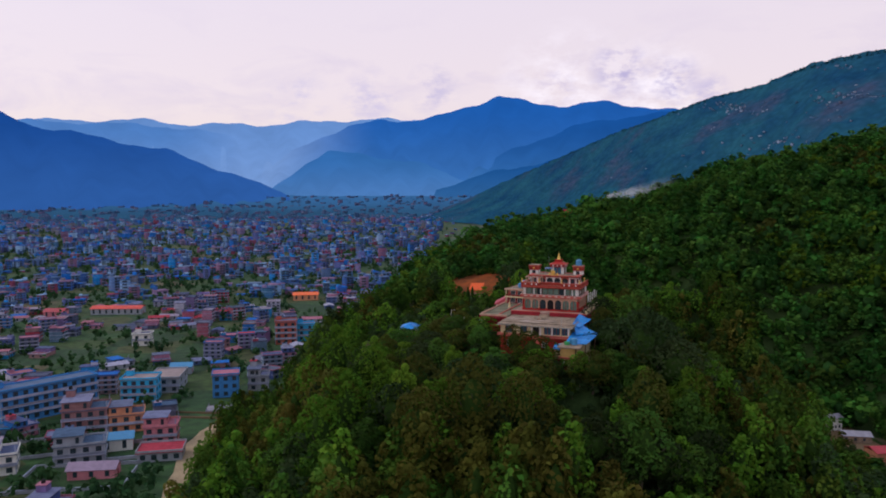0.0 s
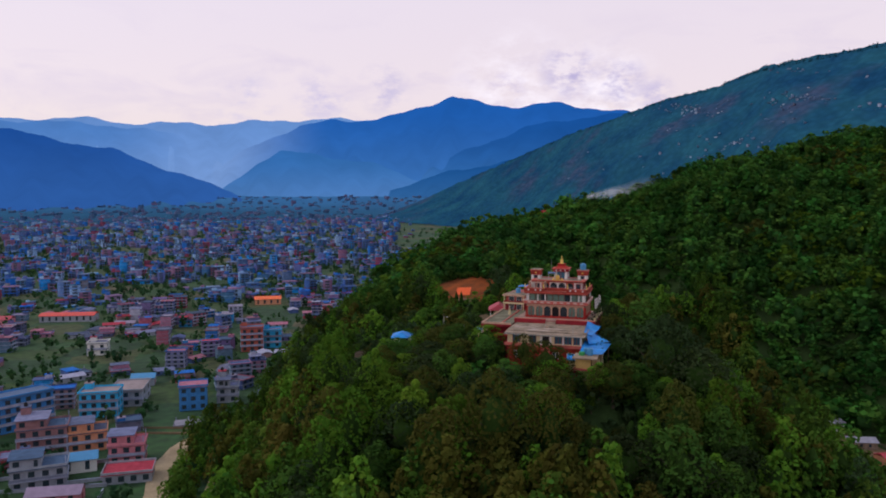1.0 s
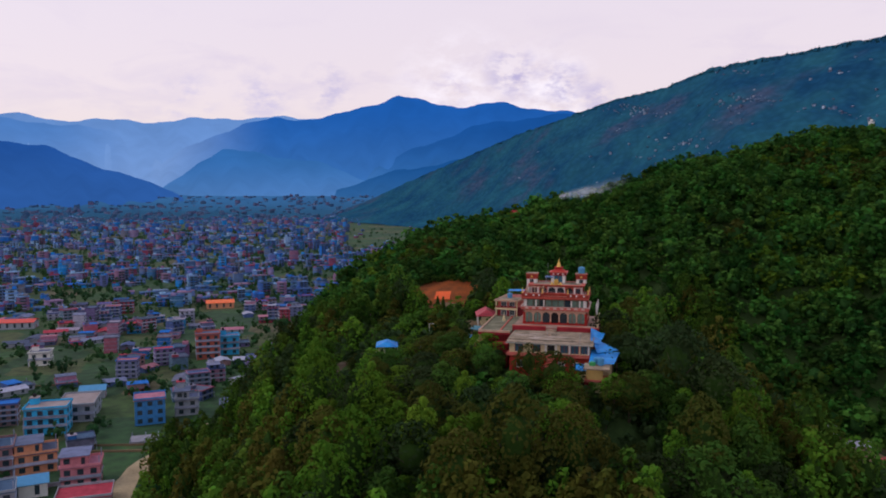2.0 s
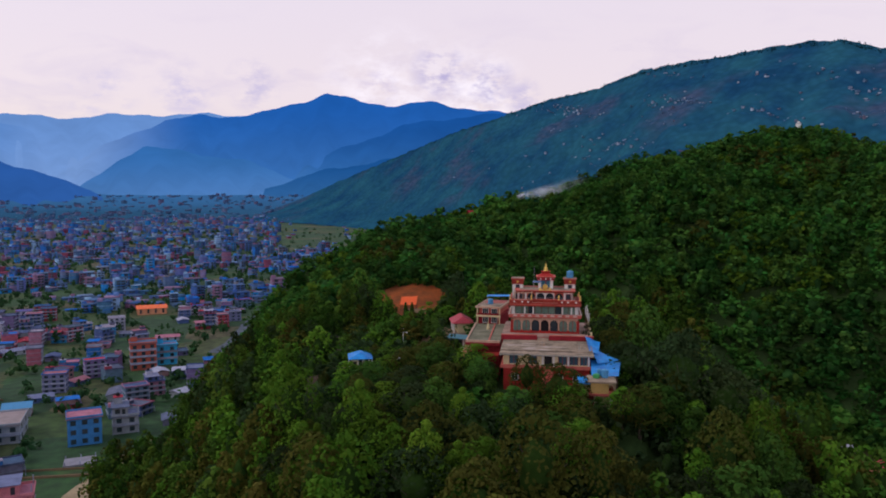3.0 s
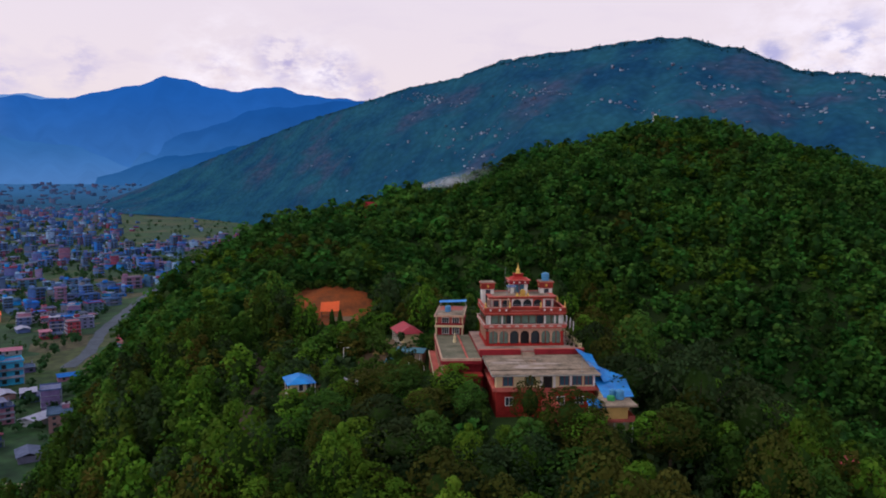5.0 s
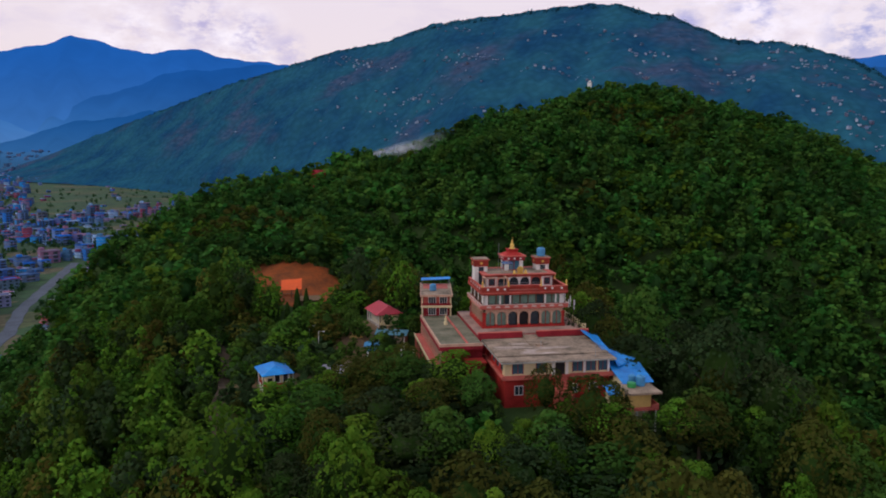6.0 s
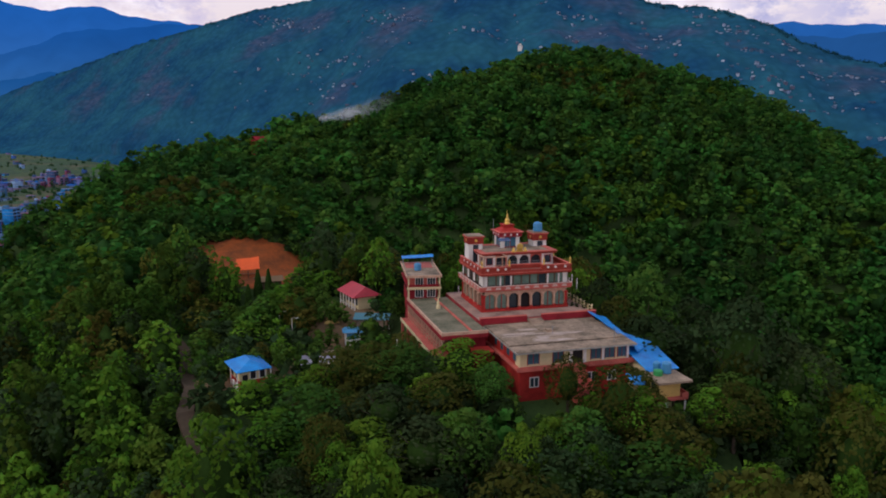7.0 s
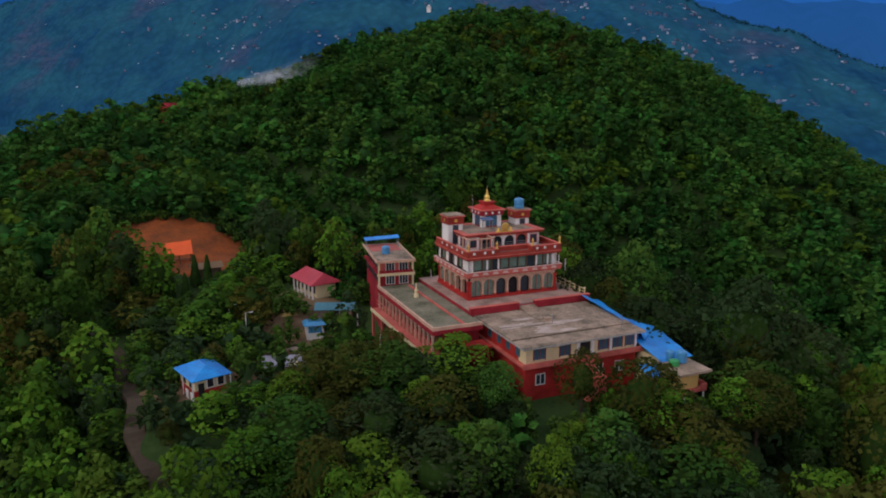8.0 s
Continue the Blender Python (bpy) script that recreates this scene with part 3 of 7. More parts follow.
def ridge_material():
    """Distant woods mottled by crowns darker towards their edges, with darker patches and brownish terraced clearings;
    blue haze is mixed into all colours.
    """
    m = bpy.data.materials.new("hazed_distant_forest")
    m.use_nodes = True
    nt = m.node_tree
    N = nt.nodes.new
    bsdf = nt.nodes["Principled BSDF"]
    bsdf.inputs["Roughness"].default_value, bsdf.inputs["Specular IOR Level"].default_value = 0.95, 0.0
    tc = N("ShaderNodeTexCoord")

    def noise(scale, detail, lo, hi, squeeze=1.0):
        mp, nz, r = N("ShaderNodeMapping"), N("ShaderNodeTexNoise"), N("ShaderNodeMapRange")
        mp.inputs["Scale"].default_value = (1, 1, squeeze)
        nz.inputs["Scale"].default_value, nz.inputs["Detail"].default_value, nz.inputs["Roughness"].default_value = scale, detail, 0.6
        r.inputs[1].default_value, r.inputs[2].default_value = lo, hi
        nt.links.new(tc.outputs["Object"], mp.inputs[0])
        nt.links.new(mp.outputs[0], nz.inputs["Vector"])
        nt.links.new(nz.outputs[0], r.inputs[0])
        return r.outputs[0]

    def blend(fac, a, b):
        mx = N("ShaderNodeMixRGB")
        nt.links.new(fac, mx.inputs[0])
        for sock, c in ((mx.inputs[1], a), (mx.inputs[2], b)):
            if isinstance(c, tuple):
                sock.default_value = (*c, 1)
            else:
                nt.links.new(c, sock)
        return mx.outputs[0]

    # all four tones are blued by painted haze
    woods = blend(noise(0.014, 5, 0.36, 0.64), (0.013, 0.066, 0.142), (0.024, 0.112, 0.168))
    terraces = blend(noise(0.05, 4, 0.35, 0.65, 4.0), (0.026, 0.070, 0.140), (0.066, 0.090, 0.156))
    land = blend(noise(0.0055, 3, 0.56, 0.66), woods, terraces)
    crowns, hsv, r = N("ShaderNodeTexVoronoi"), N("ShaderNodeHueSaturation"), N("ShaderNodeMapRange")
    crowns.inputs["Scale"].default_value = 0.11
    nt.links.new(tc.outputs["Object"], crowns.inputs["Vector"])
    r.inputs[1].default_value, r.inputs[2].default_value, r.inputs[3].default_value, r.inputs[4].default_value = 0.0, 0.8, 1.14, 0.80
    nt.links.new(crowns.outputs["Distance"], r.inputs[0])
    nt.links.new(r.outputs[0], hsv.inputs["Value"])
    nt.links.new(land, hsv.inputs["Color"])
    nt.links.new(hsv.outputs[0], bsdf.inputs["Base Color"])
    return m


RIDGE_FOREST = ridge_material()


def ridge_point(az, s):
    """A place on the slope of the settled ridge: s runs from its crest (0) to its foot (1)."""
    D = np.interp(az, *zip(*RIDGE_D))
    zc = 100 + D * np.tan(np.radians(skyline(RIDGE, az)))
    r = D * (1 - np.interp(az, (6, 30), (0.20, 0.46)) * s)
    x, y = HUB[0] + r * np.sin(np.radians(az)), HUB[1] + r * np.cos(np.radians(az))
    zf = 24 + 0.012 * np.clip(y - 250, 0, None)
    z = zc + (zf - zc) * np.clip(s, 0, None) ** 0.92 - 400 * np.clip(-s, 0, None)
    m = np.sin(np.pi * np.clip(s, 0, 1)) * np.clip((zc - zf) / 120, 0, 1)
    z = z + m * (9 * bumps(x, y, 70.0, 0.6) + 4 * bumps(x, y, 31.0, 1.9)) + (0.9 * bumps(x, y, 9.0, 2.7) + 0.9 * bumps(x, y, 4.1, 0.2)) * np.clip((zc - zf) / 60, 0, 1)
    return x, y, np.where(s > 0.9, np.minimum(z, zf + (1 - s) * 60), z)


def build_ridge():
    az, s = np.meshgrid(np.arange(-2, 92, 0.22), np.concatenate([[-0.5, -0.1], np.linspace(0, 1.06, 130)]))
    x, y, z = ridge_point(az, s)
    V = np.stack([x.ravel(), y.ravel(), z.ravel()], 1)
    i = np.arange(az.size).reshape(az.shape)
    a, b, c, d = i[:-1, :-1].ravel(), i[:-1, 1:].ravel(), i[1:, 1:].ravel(), i[1:, :-1].ravel()
    F = np.concatenate([np.stack([a, d, c], 1), np.stack([a, c, b], 1)])
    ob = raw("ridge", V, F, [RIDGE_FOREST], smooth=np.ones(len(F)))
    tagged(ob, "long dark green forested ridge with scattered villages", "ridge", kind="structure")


build_ridge()


# ---- forest ----
def ico(sub):
    bm = bmesh.new()
    bmesh.ops.create_icosphere(bm, subdivisions=sub, radius=1)
    v = np.array([p.co[:] for p in bm.verts])
    f = np.array([[q.index for q in p.verts] for p in bm.faces])
    bm.free()
    return v, f


ICO1, ICO2 = ico(1), ico(2)


def crown(seed, R, H, flakes, size, core=ICO1, lobes=6):
    """Leaf clumps laid over a lobed, uneven crown that stands on z=0; returns vertices, triangles and a slot for each triangle."""
    g = np.random.default_rng(seed)
    f = np.sort(g.uniform(0.24, 0.80, lobes))
    f[-1] = 0.86
    girth = np.sin(np.pi * np.clip(f, 0, 0.97) ** 0.78)            # widest below the middle, drawn in to the top
    a = np.arange(lobes) * 2.4 + g.uniform(-0.5, 0.5, lobes)
    reach = R * girth * g.uniform(0.42, 0.78, lobes)
    reach[-1] = R * 0.1
    lc = np.stack([reach * np.cos(a), reach * np.sin(a), H * f], 1)
    lr = R * (0.20 + 0.27 * girth) * g.uniform(0.8, 1.2, lobes)
    P, Nn = [], []
    while len(P) < flakes:
        k = g.integers(lobes)
        d = g.normal(0, 1, 3)
        d[2] = d[2] * 0.9 + 0.35
        d /= np.linalg.norm(d)
        p = lc[k] + d * lr[k] * np.array([1, 1, 0.95]) * g.uniform(0.86, 1.10)
        if all(np.linalg.norm(p - lc[j]) > lr[j] * 0.82 for j in range(lobes) if j != k):
            P.append(p)
            Nn.append(d)
    P, Nn = np.array(P), np.array(Nn)
    n = Nn * 0.75 + g.normal(0, 0.33, Nn.shape) + np.array([0, 0, 0.30])
    n /= np.linalg.norm(n, axis=1)[:, None]
    t = np.cross(n, g.normal(0, 1, n.shape))
    t /= np.linalg.norm(t, axis=1)[:, None]
    b = np.cross(n, t)
    sz = size * g.uniform(0.6, 1.25, (flakes, 1))
    tip = P + t * sz * 0.75 - n * sz * 0.22
    q = [P - t * sz * 0.55 - n * sz * 0.15, P + b * sz * 0.48 - n * sz * 0.08, tip, P - b * sz * 0.48 - n * sz * 0.08]
    V = np.stack(q, 1).reshape(-1, 3)
    soft = Nn * 0.95 + n * 0.15
    NV = np.repeat(soft / np.linalg.norm(soft, axis=1)[:, None], 4, 0)
    i = np.arange(flakes) * 4
    F = np.concatenate([np.stack([i, i + 2, i + 1], 1), np.stack([i, i + 3, i + 2], 1)])
    S = np.zeros(len(F), int)
    # a solid core behind the clumps; slot 1 mostly paints it dark as shade
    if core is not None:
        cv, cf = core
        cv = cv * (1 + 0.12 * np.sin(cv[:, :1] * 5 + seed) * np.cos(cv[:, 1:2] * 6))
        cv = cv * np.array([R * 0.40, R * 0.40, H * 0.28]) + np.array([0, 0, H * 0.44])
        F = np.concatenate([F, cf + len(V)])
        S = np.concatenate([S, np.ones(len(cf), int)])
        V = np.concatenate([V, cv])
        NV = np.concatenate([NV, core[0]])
    return V, F, S, NV


def scatter(name, spots, shapes, materials, label, category="trees"):
    """Joins many shapes into one mesh. spots: rows of x, y, z, scale, height scale, turn."""
    g = np.random.default_rng(5)
    Vs, Fs, Ss, Ns, at = [], [], [], [], 0
    for x, y, z, s, hs, a in spots:
        V, F, S, *NV = shapes[g.integers(len(shapes))]
        c, w = math.cos(a), math.sin(a)
        Vs.append(np.stack([x + s * (V[:, 0] * c - V[:, 1] * w), y + s * (V[:, 0] * w + V[:, 1] * c), z + s * hs * V[:, 2]], 1))
        Fs.append(F + at)
        Ss.append(S)
        if NV:
            Ns.append(np.stack([NV[0][:, 0] * c - NV[0][:, 1] * w, NV[0][:, 0] * w + NV[0][:, 1] * c, NV[0][:, 2]], 1))
        at += len(V)
    ob = raw(name, np.concatenate(Vs), np.concatenate(Fs), materials, slots=np.concatenate(Ss))
    if Ns:
        ob.data.normals_split_custom_set_from_vertices(np.concatenate(Ns).astype(np.float32))
    return tagged(ob, label, category, kind="stuff")


def clear_of_buildings(x, y):
    """Where no tree may stand: courts, sheds, the dirt clearing and the tracks."""
    u, v = local(x, y)
    bad = (u > -15) & (u < 19) & (v > -9) & (v < 23)
    bad |= (u > -10) & (u < 2) & (v > 20) & (v < 28)
    bad |= (u > -4) & (u < 17) & (v > -25) & (v < -8)
    bad |= (u > 12.5) & (u < 21.5) & (v > -28.5) & (v < -10)
    bad |= (u > -38.5) & (u < -29) & (v > 2.5) & (v < 13.5)
    bad |= (u > -29) & (u < -19) & (v > 5) & (v < 13)
    bad |= (u > -24) & (u < -11) & (v > 6) & (v < 40)
    bad |= (u > -37) & (u < -24) & (v > 37) & (v < 62)
    bad |= ((x - 106.5) / 7) ** 2 + ((y - 190) / 17) ** 2 < 1
    bad |= (x < np.interp(y, (120, 150, 191, 226, 260, 290), (-50, -60, -69, -75, -74, -64))) & (y > 120) & (y < 300)
    return bad | dirt_mask(x, y) | (near_line(x, y, TRACKS[1]) < 1.9) | (near_line(x, y, TRACKS[0]) < 5.2) | (near_line(x, y, TRACKS[2]) < 5) | (near_line(x, y, TRACKS[3]) < 3)


def plant():
    g = np.random.default_rng(11)
    near, mid, far = [], [], []
    zones = ((-75, 110, 14, 88, 5.6, far, 1.25, 0.8), (-110, 100, 88, 262, 4.0, mid, 1.05, 1.08), (-110, 100, 262, 400, 4.5, far, 1.22, 0.66),
             (100, 180, 130, 300, 4.3, far, 1.24, 0.70), (100, 180, 300, 420, 4.5, far, 1.2, 0.62), (180, 300, 120, 420, 4.7, far, 1.2, 0.60))
    for x0, x1, y0, y1, step, bucket, wide, tall in zones:
        for gx in np.arange(x0, x1, step):
            for gy in np.arange(y0, y1, step):
                x, y = gx + g.uniform(-0.48, 0.48) * step, gy + g.uniform(-0.48, 0.48) * step
                kind, s, hs, a = g.random(), 0.62 + 0.78 * g.random() ** 1.5, g.uniform(0.82, 1.2), g.uniform(0, 6.28)
                s, hs = s * wide, hs * tall
                u, v = local(x, y)
                if -22 < u < 26 and -46 < v < -9:
                    s, hs = s * 0.92, hs * (0.56 if v > -28 or (u > 5 and v > -40) else 0.9)
                elif 78 < x < 114 and 138 < y < 188:
                    s, hs = s * 0.8, hs * 0.5
                elif -41 < u < -27 and -9 < v < 3:
                    s, hs = s * 0.8, hs * 0.44
                elif -46 < u < -16 and -22 < v < 42:
                    s, hs = s * 0.9, hs * 0.58
                near_it = (-28 < x < 48) and (y < 190) and (y > 126)
                (near if near_it else bucket).append((x, y, 0, s, hs, a, kind))
    done = []
    for rows in (near, mid, far):
        A = np.array(rows)
        z = ground(A[:, 0], A[:, 1])
        A[:, 2] = z
        keep = ((rise(A[:, 0], A[:, 1]) > valley(A[:, 0], A[:, 1]) - 2.0) | ((A[:, 0] > -78) & (A[:, 0] < 0) & (A[:, 1] > 190) & (A[:, 1] < 278)) | ((A[:, 0] > 50) & (A[:, 1] < 400))) & ~clear_of_buildings(A[:, 0], A[:, 1])
        # the far side of the main crest is never seen
        keep &= ~(A[:, 0] > 285) & ~((A[:, 0] > 100) & (A[:, 1] > 385)) & ~((A[:, 1] > 372) & (A[:, 0] > 70)) & ~((A[:, 0] > 60) & (A[:, 1] < 150) & (A[:, 0] > 130))
        done.append(A[keep])
    return done


NEAR, MID, FARWOOD = plant()
MIDSHAPES = [crown(20 + k, 2.9, 9.4, 400, 0.54, lobes=14) for k in range(7)]
FARSHAPES = [crown(40 + k, 3.1, 8.8, 100, 1.0, lobes=8) for k in range(7)]
for nm, A, shapes in (("forest_slope", MID, MIDSHAPES), ("forest_far_slope", FARWOOD, FARSHAPES)):
    kinds = A[:, 6] + 0.22 * bumps(A[:, 0], A[:, 1], 28.0) - (0.40 if nm == "forest_far_slope" else 0.04)
    if nm == "forest_slope":
        kinds = kinds + 0.5 * np.exp(-((A[:, 0] - 12) / 30) ** 2 - ((A[:, 1] - 112) / 22) ** 2)      # dry trees on the nearest spur
    for leaf, lo, hi, lab in ((LEAF_DARK, -9, 0.09 if nm == "forest_slope" else -8, "very dark green trees in the hill forest"), (LEAF, 0.09 if nm == "forest_slope" else -8, 0.55, "dense dark green broadleaf forest on the hill"), (LEAF_PALE, 0.55, 0.74, "paler young green trees in the hill forest"), (LEAF_OLIVE, 0.74, 9, "olive brown trees in the hill forest")):
        sel = A[(kinds >= lo) & (kinds < hi)]
        if len(sel):
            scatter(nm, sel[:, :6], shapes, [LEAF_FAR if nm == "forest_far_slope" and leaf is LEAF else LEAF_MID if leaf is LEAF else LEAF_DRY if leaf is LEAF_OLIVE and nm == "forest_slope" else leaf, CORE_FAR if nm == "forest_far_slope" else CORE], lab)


# low growth between the trunks
g = np.random.default_rng(29)
for nm, x0, x1, y0, y1, n, leaf, seed in (("undergrowth", -50, 62, 118, 268, 3600, LEAF_DARK, 70), ("slope_undergrowth", 0, 270, 150, 400, 8200, LEAF_FAR, 80)):
    x, y = g.uniform(x0, x1, n), g.uniform(y0, y1, n)
    ok = ~clear_of_buildings(x, y) & (rise(x, y) > valley(x, y))
    x, y = x[ok], y[ok]
    scatter(nm, np.stack([x, y, ground(x, y) - 0.3, g.uniform(0.35, 0.75, len(x)), g.uniform(0.6, 1.0, len(x)), g.uniform(0, 6.28, len(x))], 1), [crown(seed + k, 3.4, 6.4, 30, 1.9, None, 6) for k in range(4)], [leaf], "dark green undergrowth between the trees", "bushes")


# ---- the monastery ----
def P(name, material, parent, rows, m=None, label=""):
    ob = part(name, boxes(*rows), material, parent, label)
    if m is not None:
        ob.matrix_local = m
    return ob


def Q(name, material, parent, bm, m=None, label="", smooth=False):
    ob = part(name, bm, material, parent, label, smooth)
    if m is not None:
        ob.matrix_local = m
    return ob


def arch(w, h, pier, spring, depth, n=8):
    """A bay of wall, w wide and h high, with an arched opening between two half piers; x along, y inwards, z up."""
    bm = bmesh.new()
    r = w / 2 - pier
    rise_ = min(h - spring - 0.12, r)
    inner = [(w / 2 - r, 0.0), (w / 2 - r, spring)] + [(w / 2 - r * math.cos(math.pi * k / n), spring + rise_ * math.sin(math.pi * k / n)) for k in range(1, n)] + [(w / 2 + r, spring), (w / 2 + r, 0.0)]
    outer = [(0, 0), (0, spring)] + [(w * k / n, h) for k in range(1, n)] + [(w, spring), (w, 0)]
    outer[2], outer[-3] = (0, h), (w, h)
    fi, fo, bi = ([bm.verts.new((x, d, z)) for x, z in pts] for pts, d in ((inner, 0), (outer, 0), (inner, depth)))
    for k in range(len(inner) - 1):
        bm.faces.new((fo[k], fi[k], fi[k + 1], fo[k + 1]))
        bm.faces.new((fi[k], bi[k], bi[k + 1], fi[k + 1]))
    return bm


def disc(r, t, n=12):
    """A flat round boss that faces -y."""
    bm = lathe([(r, 0), (r, t * 0.7), (r * 0.8, t)], n)
    bmesh.ops.rotate(bm, verts=bm.verts, cent=(0, 0, 0), matrix=Matrix.Rotation(radians(90), 3, "X"))
    return bm


def lozenge(w, h, t):
    bm = bmesh.new()
    f = [bm.verts.new((x, y, z)) for y in (-t, 0) for x, z in ((-w / 2, 0), (w / 2, 0), (w * 0.28, h), (-w * 0.28, h))]
    bm.faces.new(f[:4])
    for a, b in ((0, 1), (1, 2), (2, 3), (3, 0)):
        bm.faces.new((f[b], f[a], f[a + 4], f[b + 4]))
    return bm


def sides(W, D, u0=0.0, v0=0.0, z=0.0):
    """The four faces of a block: name, pose (x along the face, y inwards) and length."""
    return (("front", pose(u0, v0, z), W), ("left", pose(u0, v0 + D, z, 0, 0, -90), D), ("right", pose(u0 + W, v0, z, 0, 0, 90), D), ("back", pose(u0 + W, v0 + D, z, 0, 0, 180), W))


def ring(W, D, out, z0, z1, u0=0.0, v0=0.0, inn=0.4):
    """Four butted lengths of a band that runs round a block."""
    a0, a1, b0, b1 = u0 - out, u0 + W + out, v0 - out, v0 + D + out
    t = out + inn
    return ((a0, a1, b0, b0 + t, z0, z1), (a0, a1, b1 - t, b1, z0, z1), (a0, a0 + t, b0 + t, b1 - t, z0, z1), (a1 - t, a1, b0 + t, b1 - t, z0, z1))


SANDY = mat("sandy_plaster", (0.60, 0.37, 0.26), 0.8, 0.3, 0.6, 5.0, 0.1)
BROWNRED = mat("brown_red_paint", (0.34, 0.045, 0.030), 0.75, 0.45, 0.5, 6.0, 0.1)
BLUSH = mat("blush_plaster", (0.66, 0.44, 0.38), 0.8, 0.3, 0.5, 5.0, 0.1)
hall = root("monastery_hall", TEMPLE @ pose(0, 0, 72), "red and white storeyed temple with arcades and a gilded spire", "temple")
HW, HD = 13.6, 10.2
# a solid dark block stands in for the shade of the rooms
P("core", SHADE, hall, [(0.7, HW - 0.7, 0.7, HD - 0.7, 0, 5.6)])
P("plinth", RED, hall, ring(HW, HD, 0.18, 0, 0.32))
for side, m, L in sides(HW, HD):
    bays = 7 if L == HW else 5
    w = (L - 0.5) / bays
    for k in range(bays):
        at = m @ pose(0.25 + k * w, 0, 0.32)
        Q("arch", SANDY, hall, arch(w, 2.75, 0.14, 1.55, 0.4), at)
        open_bay = (side == "front" and k in (2, 3, 4)) or (side == "left" and k in (3, 4))
        if not open_bay:
            pane = P("pane", GLASS, hall, [(0.2, w - 0.2, 0.30, 0.36, 0.05, 2.55)], at, "grey green glazed arcade bay")
            P("mullion", RED, pane, [(w / 2 - 0.04, w / 2 + 0.04, 0.22, 0.30, 0.0, 2.5)])
        elif k != 3 or side == "left":
            # the bay is open: a dark panel paints the shade within
            P("screen", DARKGLASS, hall, [(0.25, w - 0.25, 0.5, 0.58, 0.0, 2.2)], at)
        else:
            # the doorway's darkness is this panel's colour
            P("door", SHADE, hall, [(0.3, w - 0.3, 0.52, 0.62, 0.0, 2.2)], at, "dark panel painted as the shade in the temple doorway")
    for k in range(bays + 1):
        x = 0.25 + k * w
        P("pilaster", RED if k in (0, bays) else SANDY, hall, [(x - 0.13, x + 0.13, -0.10, 0.12, 0.62, 2.3), (x - 0.22, x + 0.22, -0.15, 0.12, 2.3, 2.52)], m)
        P("pilaster_foot", RED, hall, [(x - 0.2, x + 0.2, -0.16, 0.12, 0.32, 0.62)], m)
    if side != "front":
        P("door_band", RED, hall, [(0, L, -0.05, 0.05, 0.32, 0.75)], m)
    # corbelled balcony with its lozenges
    for k in range(int(L / 0.85)):
        P("corbel", BLUSH, hall, [(0.3 + k * 0.86, 0.5 + k * 0.86, -0.36, 0.0, 3.0, 3.14)], m)
    n = 9 if L == HW else 7
    for k in range(n):
        Q("lozenge", BLUSH, hall, lozenge(0.95, 0.34, 0.05), m @ pose((k + 0.5) * L / n, -0.545, 3.42))
    # upper storey: glazed bays between red posts, white ends
    for x in (0.0, L - 0.75):
        P("white_end", WHITE, hall, [(x, x + 0.75, 0.0, 0.3, 3.86, 5.5)], m)
    nb = 9 if L == HW else 6
    w2 = (L - 1.5) / nb
    for k in range(nb):
        x = 0.75 + k * w2
        if side in ("left", "right") and k % 2:
            P("wall_panel", WHITE, hall, [(x + 0.07, x + w2 - 0.07, 0.12, 0.3, 3.86, 5.45)], m)
        else:
            P("window", GLASS if k not in (2, 6) else DARKGLASS, hall, [(x + 0.07, x + w2 - 0.07, 0.22, 0.30, 3.95, 5.45)], m, "wide green glass window")
        P("post", WOOD, hall, [(x - 0.06, x + 0.06, -0.03, 0.3, 3.86, 5.5)], m)
    if side == "front":
        for x in (2.6, 4.3, 10.2, 12.0):
            P("white_strip", WHITE, hall, [(x, x + 0.26, -0.06, -0.03, 3.95, 5.35)], m)
P("balcony_slab", ROSE, hall, ring(HW, HD, 0.46, 3.14, 3.36))
P("balcony_front", ROSE, hall, ring(HW, HD, 0.54, 3.36, 3.86, inn=-0.39))
P("balcony_coping", BLUSH, hall, ring(HW, HD, 0.60, 3.86, 3.95, inn=-0.34))
P("cornice", BROWNRED, hall, ring(HW, HD, 0.40, 5.5, 5.78))
P("cornice_edge", ROSE, hall, ring(HW, HD, 0.48, 5.78, 5.92, inn=0.3))
P("eave", BROWNRED, hall, ring(HW, HD, 0.46, 5.92, 6.14))
P("terrace_deck", PAVE, hall, [(-0.1, HW + 0.1, -0.1, HD + 0.1, 5.7, 5.98)])
for a0, a1, b0, b1 in ((-0.4, 3.9, -0.4, -0.1), (9.7, HW + 0.4, -0.4, -0.1), (-0.4, -0.1, -0.1, HD), (HW + 0.1, HW + 0.4, -0.1, HD), (3.9, 4.2, -0.4, 1.2), (9.4, 9.7, -0.4, 1.2), (4.2, 9.4, 0.9, 1.2)):
    P("parapet", BROWNRED, hall, [(a0, a1, b0, b1, 6.14, 6.72)])
    P("parapet_cap", ROSE, hall, [(a0 - 0.05, a1 + 0.05, b0 - 0.05, b1 + 0.05, 6.72, 6.82)])
for x in (0.6, 2.2, 3.4, 10.2, 11.4, 13.0):
    Q("boss", WHITE, hall, disc(0.19, 0.06), pose(x, -0.40, 6.43))
for y in (1.2, 2.9, 4.6, 6.3, 8.0):
    Q("boss", WHITE, hall, disc(0.19, 0.06), pose(-0.40, y, 6.43, 0, 0, -90))
